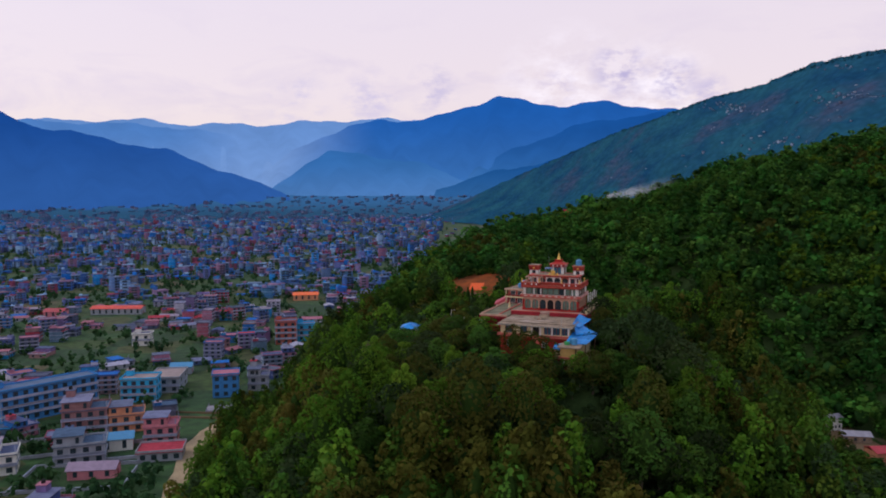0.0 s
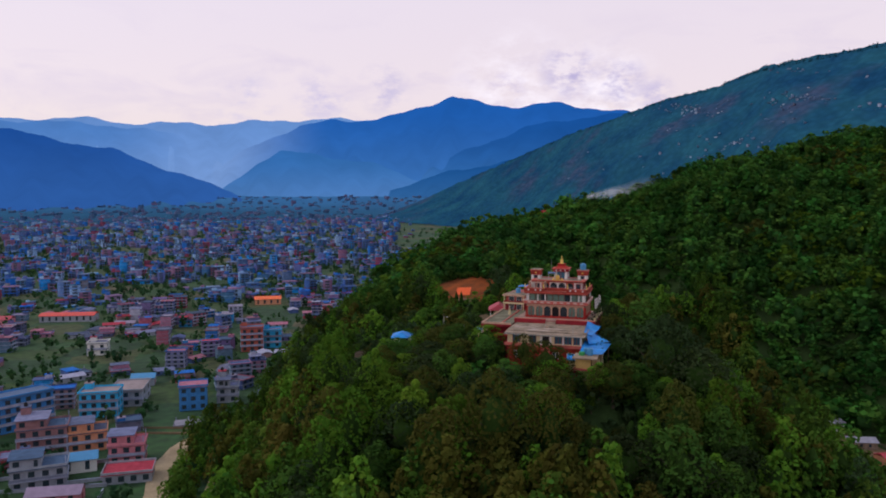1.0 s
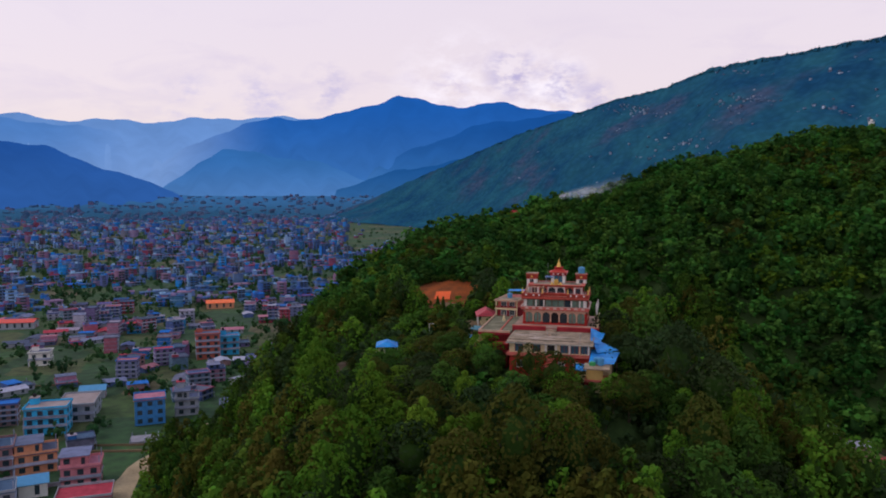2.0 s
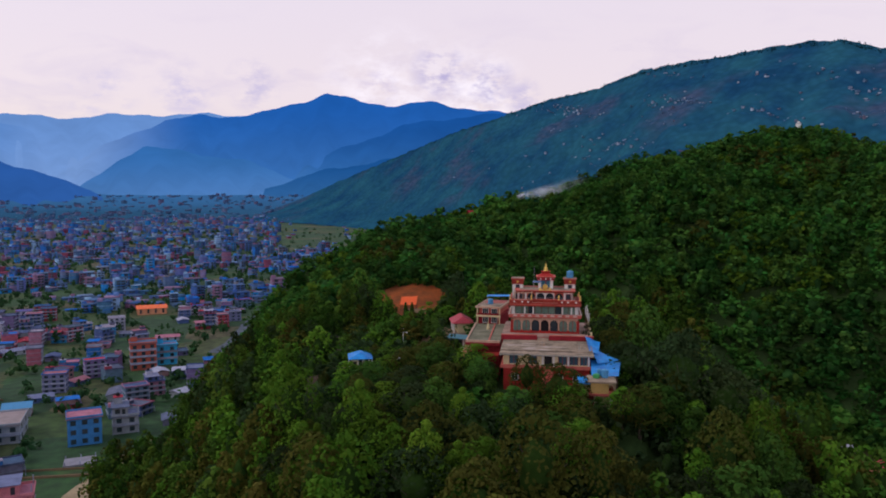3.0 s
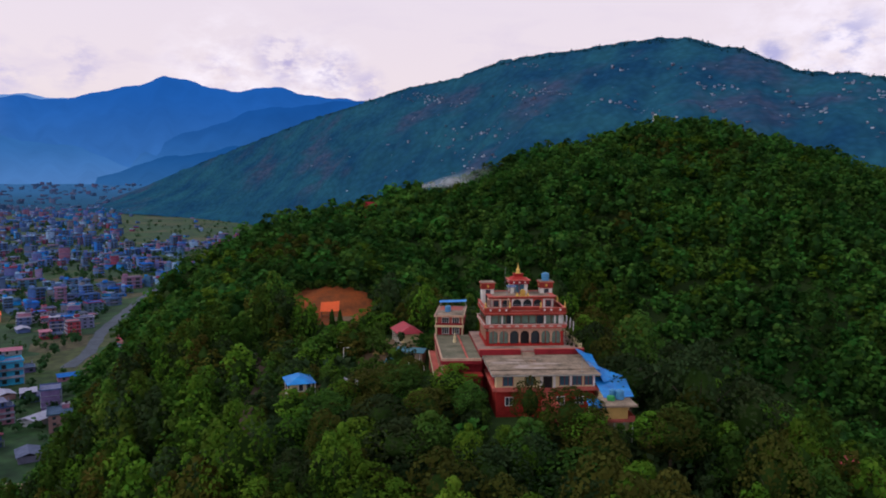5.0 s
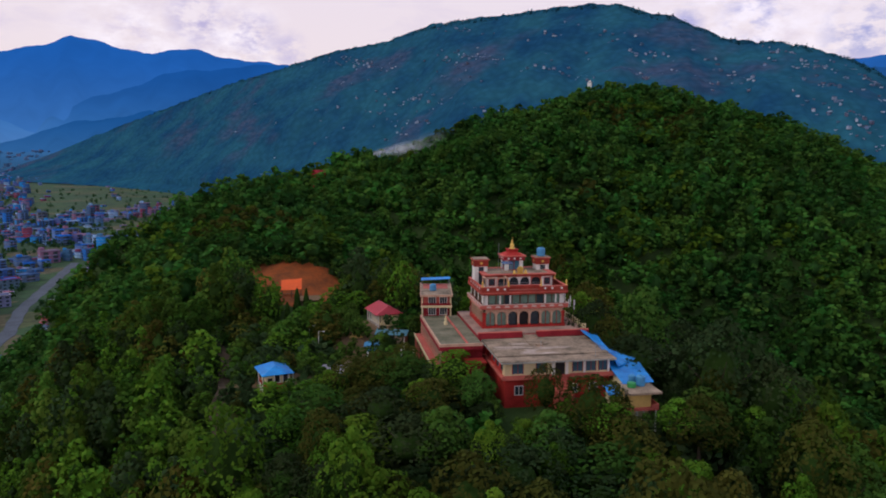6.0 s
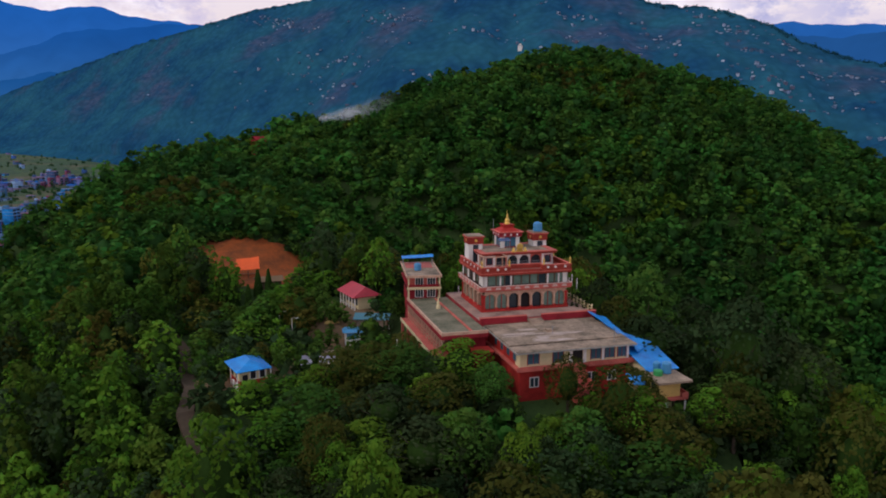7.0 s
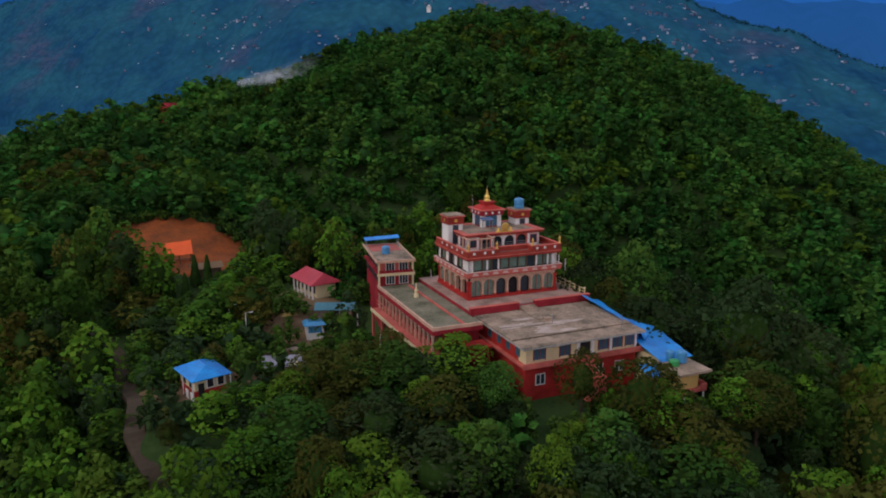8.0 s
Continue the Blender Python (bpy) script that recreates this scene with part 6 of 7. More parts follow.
for x, y, s, k in ((43, 353, 0.85, 2), (46.5, 351, 0.7, 5), (74, 331, 0.45, 5), (90, 343, 0.75, 4), (94, 346, 0.7, 4), (86, 341, 0.6, 4)):     # single trees that stand out on the crest
    if k in used:
        copy_thing(PROTOS[k], pose(x, y, gz(x, y), 0, 0, 40 * x) @ Matrix.Scale(s, 4))
for k, p in enumerate(PROTOS):
    if k not in used:
        p.matrix_basis = pose(8 + 4 * k, 118, gz(8 + 4 * k, 118))


def conifer(x, y, h, w):
    r = root("conifer", pose(x, y, gz(x, y) - 0.1), "slim dark green cypress tree", "tree", "cypresses")
    Q("trunk", BARK, r, lathe([(0.16, 0), (0.05, h * 0.9)], 6))
    g = np.random.default_rng(int(h * 100))
    V, F = [], []
    for k in range(260):
        t = g.uniform(0.08, 1)
        a, rad = g.uniform(0, 6.28), w * (1 - t) ** 0.75 * g.uniform(0.7, 1.05) + 0.05
        c = np.array([rad * math.cos(a), rad * math.sin(a), h * t])
        o = np.array([math.cos(a), math.sin(a), 0.2])
        s = np.array([-math.sin(a), math.cos(a), 0])
        V += [c + o * 0.1 + [0, 0, 0.45], c - s * 0.26 - o * 0.12, c + s * 0.26 - o * 0.12, c + o * 0.22 - [0, 0, 0.3]]
        F += [[4 * k, 4 * k + 1, 4 * k + 3], [4 * k, 4 * k + 3, 4 * k + 2]]
    raw("crown", np.array(V), np.array(F), [CORE], r)


for u, v, h, w in ((-35.5, 46, 6.5, 0.9), (-31.0, 48, 5.5, 0.9), (-29.0, 46.5, 6.0, 0.9), (-33.0, 44.5, 5.0, 0.8)):
    x, y = (T @ Vector((u, v, 0)))[:2]
    conifer(x, y, h, w)


def bare_tree(x, y, h, seed):
    """A leafless tree: forked, tapering branches."""
    g = random.Random(seed)
    r = root("bare_tree", pose(x, y, gz(x, y) - 0.2), "slender pale leafless tree", "tree", "leafless trees")
    bm = bmesh.new()

    def limb(p, d, l, w, n):
        q = p + d * l
        s = d.cross(Vector((0.3, 0.9, 0.1))).normalized()
        t = d.cross(s)
        ra, rb = ([bm.verts.new(c + (s * math.cos(k * 2.094) + t * math.sin(k * 2.094)) * ww) for k in range(3)] for c, ww in ((p, w), (q, w * 0.6)))
        for k in range(3):
            bm.faces.new((ra[k], ra[(k + 1) % 3], rb[(k + 1) % 3], rb[k]))
        if n:
            for _ in range(3 if n > 1 else 4):
                e = (d + Vector((g.uniform(-0.7, 0.7), g.uniform(-0.7, 0.7), g.uniform(-0.1, 0.5)))).normalized()
                limb(q, e, l * g.uniform(0.5, 0.75), w * 0.6, n - 1)

    limb(Vector((0, 0, 0)), Vector((0.02, 0, 1)), h * 0.42, 0.13, 4)
    Q("branch_crown", mat("pale_bark", (0.26, 0.23, 0.19), 0.9, 0.3, 1.0, 6.0, 0.1), r, bm)


for x, y, h, s in ((36.5, 166.0, 7.0, 3), (37.5, 167.5, 6.5, 4), (45, 148, 6, 5)):
    bare_tree(x, y, h, s)

# low growth in the clearings
g = np.random.default_rng(77)
rows = []
while len(rows) < 290:
    u, v = g.uniform(-46, 24), g.uniform(-30, 43)
    x, y = (T @ Vector((u, v, 0)))[:2]
    if clear_of_buildings(np.array(x), np.array(y)) and not dirt_mask(np.array(x), np.array(y)) and near_line(np.array(x), np.array(y), TRACKS[1]) > 1.6:
        hit_ = (-38.5 < u < -28.5 and -3 < v < 5) or (-10.2 < u < 17 and -8.5 < v < 22) or (-2.5 < u < 15.2 and -22.5 < v < -8) or (12 < u < 21 and -26.5 < v < -13.5) or (-38.6 < u < -29.8 and 3.5 < v < 10.3) or (-26.6 < u < -20.2 and 7.4 < v < 12.2) or (-18.8 < u < -9 and 25 < v < 35.4) or (-37 < u < -28 and 59 < v < 65.5) or (-16.5 < u < -10 and 21 < v < 27) or (-20 < u < -15.5 and 14.6 < v < 17.8) or (-33 < u < -26 and 51.5 < v < 56.5)
        if not hit_ and not (-30 < u < -10 and 11 < v < 43 and g.random() < 0.30):
            rows.append((x, y, gz(x, y) - 0.2, g.uniform(0.22, 0.5), g.uniform(0.7, 1.1), g.uniform(0, 6.28)))
for k in range(110):
    a, q = 6.283 * k / 110, 1.0 + g.normal(0, 0.05)
    p, w = 15 * q * math.sin(a), 21 * q * math.cos(a)
    x, y = 14.0 + 0.62 * p + 0.78 * w, 258.0 + 0.78 * p - 0.62 * w
    if math.sin(a) > -0.75:
        rows.append((x, y, gz(x, y) - 0.3, g.uniform(0.22, 0.48), g.uniform(0.5, 0.9), g.uniform(0, 6.28)))
for k in range(26):      # growth that creeps into the foot of the dirt clearing
    x, y = (T @ Vector((g.uniform(-44, -35), g.uniform(47, 59), 0)))[:2]
    rows.append((x, y, gz(x, y) - 0.3, g.uniform(0.3, 0.62), g.uniform(0.7, 1.1), g.uniform(0, 6.28)))
scatter("bushes", rows, FARSHAPES[:3], [LEAF, CORE], "low green bushes in the clearings", "bushes")


# ---- the town in the valley ----
def palette(name, colors, per_piece, rough=0.75):
    m = bpy.data.materials.new(name)
    m.use_nodes = True
    nt = m.node_tree
    N = nt.nodes.new
    bsdf = nt.nodes["Principled BSDF"]
    bsdf.inputs["Roughness"].default_value, bsdf.inputs["Specular IOR Level"].default_value = rough, 0.05
    src = N("ShaderNodeNewGeometry") if per_piece else N("ShaderNodeObjectInfo")
    ramp = N("ShaderNodeValToRGB")
    ramp.color_ramp.interpolation = "CONSTANT"
    e = ramp.color_ramp.elements
    e[0].color = (*colors[0], 1)
    e[1].position, e[1].color = 1 / len(colors), (*colors[1], 1)
    for k, c in enumerate(colors[2:], 2):
        el = e.new(k / len(colors))
        el.color = (*c, 1)
    nt.links.new(src.outputs["Random Per Island" if per_piece else "Random"], ramp.inputs[0])
    tc, nz, r, hsv = N("ShaderNodeTexCoord"), N("ShaderNodeTexNoise"), N("ShaderNodeMapRange"), N("ShaderNodeHueSaturation")
    nz.inputs["Scale"].default_value, nz.inputs["Detail"].default_value = 0.5, 6
    nt.links.new(tc.outputs["Object"], nz.inputs["Vector"])
    r.inputs[1].default_value, r.inputs[2].default_value, r.inputs[3].default_value, r.inputs[4].default_value = 0.3, 0.7, 0.72, 1.15
    nt.links.new(nz.outputs[0], r.inputs[0])
    nt.links.new(r.outputs[0], hsv.inputs["Value"])
    nt.links.new(ramp.outputs[0], hsv.inputs["Color"])
    nt.links.new(hsv.outputs[0], bsdf.inputs["Base Color"])
    return m


WALLS = [(0.12, 0.16, 0.34), (0.28, 0.28, 0.42), (0.60, 0.55, 0.60), (0.05, 0.22, 0.52), (0.56, 0.16, 0.19), (0.14, 0.15, 0.22), (0.12, 0.17, 0.34), (0.56, 0.07, 0.09), (0.24, 0.22, 0.28), (0.04, 0.33, 0.60), (0.44, 0.24, 0.20), (0.68, 0.62, 0.64), (0.62, 0.26, 0.32), (0.16, 0.24, 0.30), (0.30, 0.20, 0.36)]
ROOFS = [(0.24, 0.24, 0.34), (0.13, 0.15, 0.24), (0.44, 0.34, 0.38), (0.12, 0.14, 0.25), (0.30, 0.28, 0.37), (0.58, 0.07, 0.09), (0.18, 0.19, 0.26), (0.03, 0.19, 0.54), (0.48, 0.18, 0.20), (0.56, 0.50, 0.56), (0.12, 0.13, 0.18), (0.62, 0.22, 0.26), (0.10, 0.15, 0.22), (0.20, 0.19, 0.24)]
# the far palettes have haze mixed in: much less red, more blue
WALL_EACH, WALL_PIECE = palette("town_plaster", [(w[0] * 0.78, w[1] * 0.82, w[2] * 0.96) for w in WALLS], False), palette("hazed_town_plaster", [(w[0] * 0.46, w[1] * 0.80, min(0.85, w[2] * 1.14)) for w in WALLS], True)
ROOF_EACH, ROOF_PIECE = palette("town_roofs", [(w[0] * 0.76, w[1] * 0.80, w[2] * 0.94) for w in ROOFS], False), palette("hazed_town_roofs", [(w[0] * 0.45, w[1] * 0.78, w[2] * 1.10) for w in ROOFS], True)
BAND = mat("floor_bands", (0.34, 0.35, 0.46), 0.8, 0.3, 0.5, 4.0, 0.1, spread=0.3)
TOWN = "flat roofed concrete town house of several storeys with bands"


def house_proto(w, d, floors, wall, roof, label, stair=True, balcony=True, setback=0.0):
    """A concrete house; setback leaves that share of the top storey's width as an open roof terrace."""
    r = root("town_house", Matrix(), label, "house", "town houses")
    fh = 3.0
    full = floors - 1 if setback else floors
    P("wall", wall, r, [(-w / 2, w / 2, -d / 2, d / 2, -1.2, full * fh)])
    xr = w / 2 - setback * w
    if setback:
        P("top_storey", wall, r, [(-w / 2, xr, -d / 2 + 0.6, d / 2, full * fh + 0.22, floors * fh)])
        P("top_roof", roof, r, [(-w / 2 - 0.5, xr + 0.5, -d / 2 - 0.3, d / 2 + 0.4, floors * fh, floors * fh + 0.2)])
        P("top_window", DARKGLASS, r, [(-w / 2 + 0.8, -w / 2 + 2.4, -d / 2 + 0.54, -d / 2 + 0.6, full * fh + 0.9, full * fh + 2.4)])
        P("top_door", DARKGLASS, r, [(xr - 1.8, xr - 0.8, -d / 2 + 0.54, -d / 2 + 0.6, full * fh + 0.25, full * fh + 2.4)])
        for y in (-d / 2 + 0.3, d / 2 - 0.3):
            P("terrace_post", BAND, r, [(w / 2 - 0.35, w / 2 - 0.1, y - 0.12, y + 0.12, full * fh + 0.22, floors * fh - 0.4)])
    for f in range(full):
        z = f * fh
        if f and balcony:
            P("floor_slab", BAND, r, [(-w / 2 - 0.25, w / 2 + 0.25, -d / 2 - 0.9, d / 2 + 0.25, z - 0.12, z + 0.10)])
            P("balcony_rail", BAND, r, [(-w / 2 - 0.2, w / 2 + 0.2, -d / 2 - 0.88, -d / 2 - 0.8, z + 0.10, z + 0.85)])
            for x in (-w / 2 - 0.1, w / 2 - 0.1):
                P("balcony_pillar", BAND, r, [(x, x + 0.22, -d / 2 - 0.86, -d / 2 - 0.64, z - fh + 0.1, z - 0.12)])
        n = max(2, int(w / 3.2))
        for k in range(n):
            x = -w / 2 + (k + 0.5) * w / n
            P("window", DARKGLASS, r, [(x - 0.8, x + 0.8, -d / 2 - 0.06, -d / 2 + 0.02, z + 0.8, z + 2.35)])
        for k in range(2):
            y = -d / 2 + (k + 0.5) * d / 2
            P("window", DARKGLASS, r, [(w / 2 - 0.02, w / 2 + 0.06, y - 0.6, y + 0.6, z + 0.9, z + 2.3)])
    z = full * fh
    P("roof", roof, r, [(-w / 2 - 0.4, w / 2 + 0.4, -d / 2 - 0.7, d / 2 + 0.4, z, z + 0.22)])
    P("parapet", wall, r, [(-w / 2 - 0.35, w / 2 + 0.35, -d / 2 - 0.65, -d / 2 - 0.5, z + 0.22, z + 0.85), (xr if setback else -w / 2 - 0.35, w / 2 + 0.35, d / 2 + 0.2, d / 2 + 0.35, z + 0.22, z + 0.85), (-w / 2 - 0.35, -w / 2 - 0.2, -d / 2 - 0.5, (-d / 2 + 0.5) if setback else d / 2 + 0.2, z + 0.22, z + 0.85), (w / 2 + 0.2, w / 2 + 0.35, -d / 2 - 0.5, d / 2 + 0.2, z + 0.22, z + 0.85)])
    if stair:
        z = floors * fh
        P("stair_head", wall, r, [(-w / 2 + 0.5, -w / 2 + 3.2, d / 2 - 3.2, d / 2 - 0.3, z + 0.2, z + 2.4)])
        P("stair_head_roof", roof, r, [(-w / 2 + 0.3, -w / 2 + 3.4, d / 2 - 3.4, d / 2 - 0.1, z + 2.4, z + 2.55)])
        Q("tank", SHADE, r, lathe([(0.55, 0), (0.58, 0.1), (0.58, 1.0), (0.3, 1.2), (0.25, 1.3)], 10, -w / 2 + 1.8, d / 2 - 1.7), pose(0, 0, z + 2.55), "black plastic roof tank")
    return r


def hall_proto(w, d, h, wall, roof, label):
    """A low building under a pitched sheet roof."""
    r = root("low_house", Matrix(), label, "house", "low roofed buildings")
    P("wall", wall, r, [(-w / 2, w / 2, -d / 2, d / 2, -1.2, h)])
    Q("roof", roof, r, gable(-w / 2 - 0.5, w / 2 + 0.5, -d / 2 - 0.6, d / 2 + 0.6, h - 0.04, h + 1.5, 0.12, "u"))
    n = max(2, int(w / 4))
    for k in range(n):
        x = -w / 2 + (k + 0.5) * w / n
        P("window", DARKGLASS, r, [(x - 0.6, x + 0.6, -d / 2 - 0.05, -d / 2 + 0.02, 0.9, h - 0.5)])
    P("door", DEEPRED, r, [(w / 2 - 0.02, w / 2 + 0.05, -0.5, 0.5, 0, 2.0)])
    return r


FLATROOF = mat("flat_grey_roof", (0.30, 0.27, 0.32), 0.9, 0.3, 0.3, 3.0, 0.1)
CYAN = mat("bright_cyan_plaster", (0.05, 0.46, 0.80), 0.7, 0.2, 0.5, 4.0, 0.1)
DULLBLUE = mat("blue_plaster", (0.06, 0.24, 0.56), 0.7, 0.25, 0.5, 4.0, 0.1)
PEACH = mat("peach_plaster", (0.75, 0.32, 0.18), 0.75, 0.2, 0.5, 4.0, 0.1)
PINK = mat("pink_plaster", (0.68, 0.24, 0.28), 0.75, 0.25, 0.5, 4.0, 0.1)
GREYPL = mat("grey_plaster", (0.36, 0.37, 0.42), 0.8, 0.3, 0.5, 4.0, 0.1)
ORANGEROOF = mat("orange_sheet_roof", (1.0, 0.15, 0.025), 0.6, 0.2, 0.5, 4.0, 0.1)
# buildings that stand out, each at its own place: x, y, turn, width, depth, storeys
g = random.Random(4)
TAKEN = []


def put(r, x, y, a):
    r.matrix_basis = pose(x, y, gz(x, y) - 0.1, 0, 0, a)
    TAKEN.append((x, y, 11))
    return r


put(house_proto(34, 8.5, 4, DULLBLUE, mat("blue_grey_roof", (0.12, 0.17, 0.28), 0.85, 0.3, 0.3, 3.0, 0.1), "long four storey blue school block with rows of windows"), -147, 273, 50)
TAKEN += [(-158, 261, 14), (-137, 285, 14)]
put(house_proto(13, 9, 3, CYAN, mat("dusty_rose_roof", (0.36, 0.27, 0.27), 0.85, 0.3, 0.3, 3.0, 0.1), "bright cyan three storey building with a flat dusty roof"), -119.5, 292, 8)
put(house_proto(12, 17, 2, GREYPL, MATS["dusty_rose_roof"], "long grey back wing with a flat dusty roof", False), -115, 309, 8)
TAKEN += [(-124, 286, 12), (-112, 312, 12)]
put(house_proto(11, 9, 3, PEACH, ROOF_EACH, "peach three storey house with banded balconies", False, True, 0.35), -110, 256, 20)
put(house_proto(14, 10, 4, mat("brown_red_plaster", (0.34, 0.17, 0.17), 0.75, 0.25, 0.5, 4.0, 0.1), ROOF_EACH, "brown red four storey house", True, True, 0.4), -122, 252, 18)
put(house_proto(10, 8, 3, PINK, ROOF_EACH, "pink house with a red roof parapet beside the road", False, True, 0.3), -93, 243, 12)
put(hall_proto(10, 7, 4.0, WHITE, TANK, "white house under a bright blue sheet roof"), -105, 236, 20)
put(house_proto(13, 9, 1, GREYPL, ROOF_EACH, "grey single storey workshop with a flat roof", False), -87.5, 228, 12)
put(house_proto(14, 9, 3, GREYPL, ROOF_EACH, "grey three storey house with open terraces", False, True, 0.45), -111, 225, 20)
put(hall_proto(13, 6, 3.0, PINK, mat("mauve_sheet_roof", (0.30, 0.20, 0.30), 0.6, 0.25, 0.5, 4.0, 0.1), "long low house with a mauve roof"), -101, 212, 8)
put(house_proto(11, 9, 3, WHITE, ROOF_EACH, "white three storey house with terraces", True, True, 0.4), -131, 215, 24)
put(hall_proto(32, 10, 4.0, GREYPL, mat("bright_red_sheet_roof", (0.72, 0.07, 0.05), 0.6, 0.2, 0.5, 4.0, 0.1), "long low hall under a red roof"), -215, 492, 4)
TAKEN += [(-229, 492, 12), (-201, 492, 12), (-214, 474, 14), (-230, 474, 12), (-198, 474, 12), (-208, 458, 12), (-99, 540, 14), (-95, 526, 10)]
put(hall_proto(18, 13, 4.0, PEACH, ORANGEROOF, "hall under a bright orange roof"), -103, 556, 10)
put(hall_proto(12, 9, 4, PINK, REDROOF, "pink hall under a red roof"), -250, 480, 4)
put(house_proto(11, 9, 4, mat("orange_red_plaster", (0.55, 0.13, 0.09), 0.75, 0.2, 0.5, 4.0, 0.1), ROOF_EACH, "orange red four storey house"), -85, 400, 12)
put(house_proto(9, 8, 3, CYAN, ROOF_EACH, "cyan three storey house"), -76, 408, 12)
put(hall_proto(9, 7, 3.5, GREYPL, TANK, "small house under a bright blue roof"), -118, 334, 10)
put(house_proto(10, 9, 3, DULLBLUE, ROOF_EACH, "plain blue three storey house by the fields", False, False), -88, 299, 14)
put(house_proto(8, 8, 3, GREYPL, ROOF_EACH, "grey three storey house by the wood", True, True, 0.4), -77, 308, 10)
put(house_proto(9, 8, 2, WHITE, ROOF_EACH, "white two storey house in the fields"), -160, 395, 10)

PROTO_H = [house_proto(9, 8, 3, WALL_EACH, ROOF_EACH, TOWN, True, True, 0.4), house_proto(8, 9, 2, WALL_EACH, ROOF_EACH, TOWN), house_proto(11, 8, 3, WALL_EACH, ROOF_EACH, TOWN, True, False), house_proto(8, 8, 4, WALL_EACH, ROOF_EACH, TOWN, True, True, 0.3),
           hall_proto(10, 7, 3.2, WALL_EACH, ROOF_EACH, "low town house under a pitched sheet roof"), house_proto(12, 9, 2, WALL_EACH, ROOF_EACH, TOWN, False, True, 0.5), house_proto(10, 7, 4, WALL_EACH, ROOF_EACH, TOWN, False), hall_proto(14, 8, 3.6, GREYPL, ROOF_EACH, "long low shed under a sheet roof")]
spots = []
g = np.random.default_rng(31)
for y0, y1, step in ((172, 470, 12.8), (470, 1150, 12.0), (1150, 2100, 17)):
    for gy in np.arange(y0, y1, step):
        for gx in np.arange(-0.66 * gy - 40, 0.22 * gy, step):
            x, y = gx + g.uniform(-4.2, 4.2) + 0.12 * (gy - 180) % 7, gy + g.uniform(-4.2, 4.2)
            spots.append((x, y, 12 + g.choice([0, 0, 90, -90, 38]) + g.uniform(-14, 14), g.random(), g.integers(8)))
S = np.array(spots)
ok = (rise(S[:, 0], S[:, 1]) < valley(S[:, 0], S[:, 1]) - 5) & (near_line(S[:, 0], S[:, 1], TRACKS[0]) > 13) & (near_line(S[:, 0], S[:, 1], TRACKS[2]) > 11)
for x, y, r in TAKEN:
    ok &= np.hypot(S[:, 0] - x, S[:, 1] - y) > r + 2
open_land = bumps(S[:, 0], S[:, 1], 47.0, 1.7) + 0.5 * bumps(S[:, 0], S[:, 1], 19.0, 0.4)
ok &= S[:, 3] < np.where(open_land > 0.30, 0.07, np.where(S[:, 1] < 420, 0.62, 0.66))
ok &= ~((S[:, 1] < 266) & (S[:, 0] > -90))
ok &= ~((S[:, 0] > -90) & (S[:, 1] > 262) & (S[:, 1] < 296))                 # the fields beside the road
ok &= ~((np.abs(S[:, 0] + 172) < 34) & (np.abs(S[:, 1] - 405) < 26))          # the green in the middle of the town
ok &= ~((S[:, 0] > 0.02 * S[:, 1] - 37) & (S[:, 1] > 1020) & (S[:, 1] < 1750) & (S[:, 3] > 0.03))        # open meadows behind the hill
S = S[ok]
S = S[np.argsort(np.hypot(S[:, 0], S[:, 1]))]
NEARH, FARH = S[:200], S[200:]
first = set()
for x, y, a, q, k in NEARH:
    m = pose(x, y, gz(x, y) - 0.1, 0, 0, a) @ Matrix.Diagonal((0.92, 0.92, 0.80, 1))
    k = int(k)
    if k in first:
        copy_thing(PROTO_H[k], m)
    else:
        first.add(k)
        PROTO_H[k].matrix_basis = m


def block_rows(rows):
    """Vertices and triangles of boxes, five faces each."""
    V, F = [], []
    for x0, x1, y0, y1, z0, z1 in rows:
        i = len(V)
        V += [(x0, y0, z0), (x1, y0, z0), (x1, y1, z0), (x0, y1, z0), (x0, y0, z1), (x1, y0, z1), (x1, y1, z1), (x0, y1, z1)]
        for q in ((4, 5, 6, 7), (0, 1, 5, 4), (1, 2, 6, 5), (2, 3, 7, 6), (3, 0, 4, 7)):
            F += [(i + q[0], i + q[1], i + q[2]), (i + q[0], i + q[2], i + q[3])]
    return np.array(V, float), np.array(F)


def far_house(w, d, floors, detail=True):
    fh = 3.0
    parts = [((-w / 2, w / 2, -d / 2, d / 2, -1.5, floors * fh), 0), ((-w / 2 - 0.5, w / 2 + 0.5, -d / 2 - 0.7, d / 2 + 0.5, floors * fh, floors * fh + 0.5), 1)]
    if floors > 1:
        parts.append(((-w / 2 + 0.5, -w / 2 + 3.3, d / 2 - 3.4, d / 2 - 0.4, floors * fh + 0.5, floors * fh + 2.8), 0))
    for f in range(floors):
        z = f * fh
        if f:
            parts.append(((-w / 2 - 0.3, w / 2 + 0.3, -d / 2 - 0.8, d / 2 + 0.3, z - 0.15, z + 0.15), 1))
        if detail:
            for x in (-w / 4, w / 4):
                parts.append(((x - 1.4, x + 1.4, -d / 2 - 0.08, -d / 2, z + 0.6, z + 2.5), 2))
            parts.append(((w / 2, w / 2 + 0.08, -d / 4, d / 4, z + 0.8, z + 2.3), 2))
    V, F, SL, at = [], [], [], 0
    for row, s in parts:
        v, f = block_rows([row])
        V.append(v)
        F.append(f + at)
        SL += [s] * len(f)
        at += len(v)
    return np.concatenate(V), np.concatenate(F), np.array(SL)


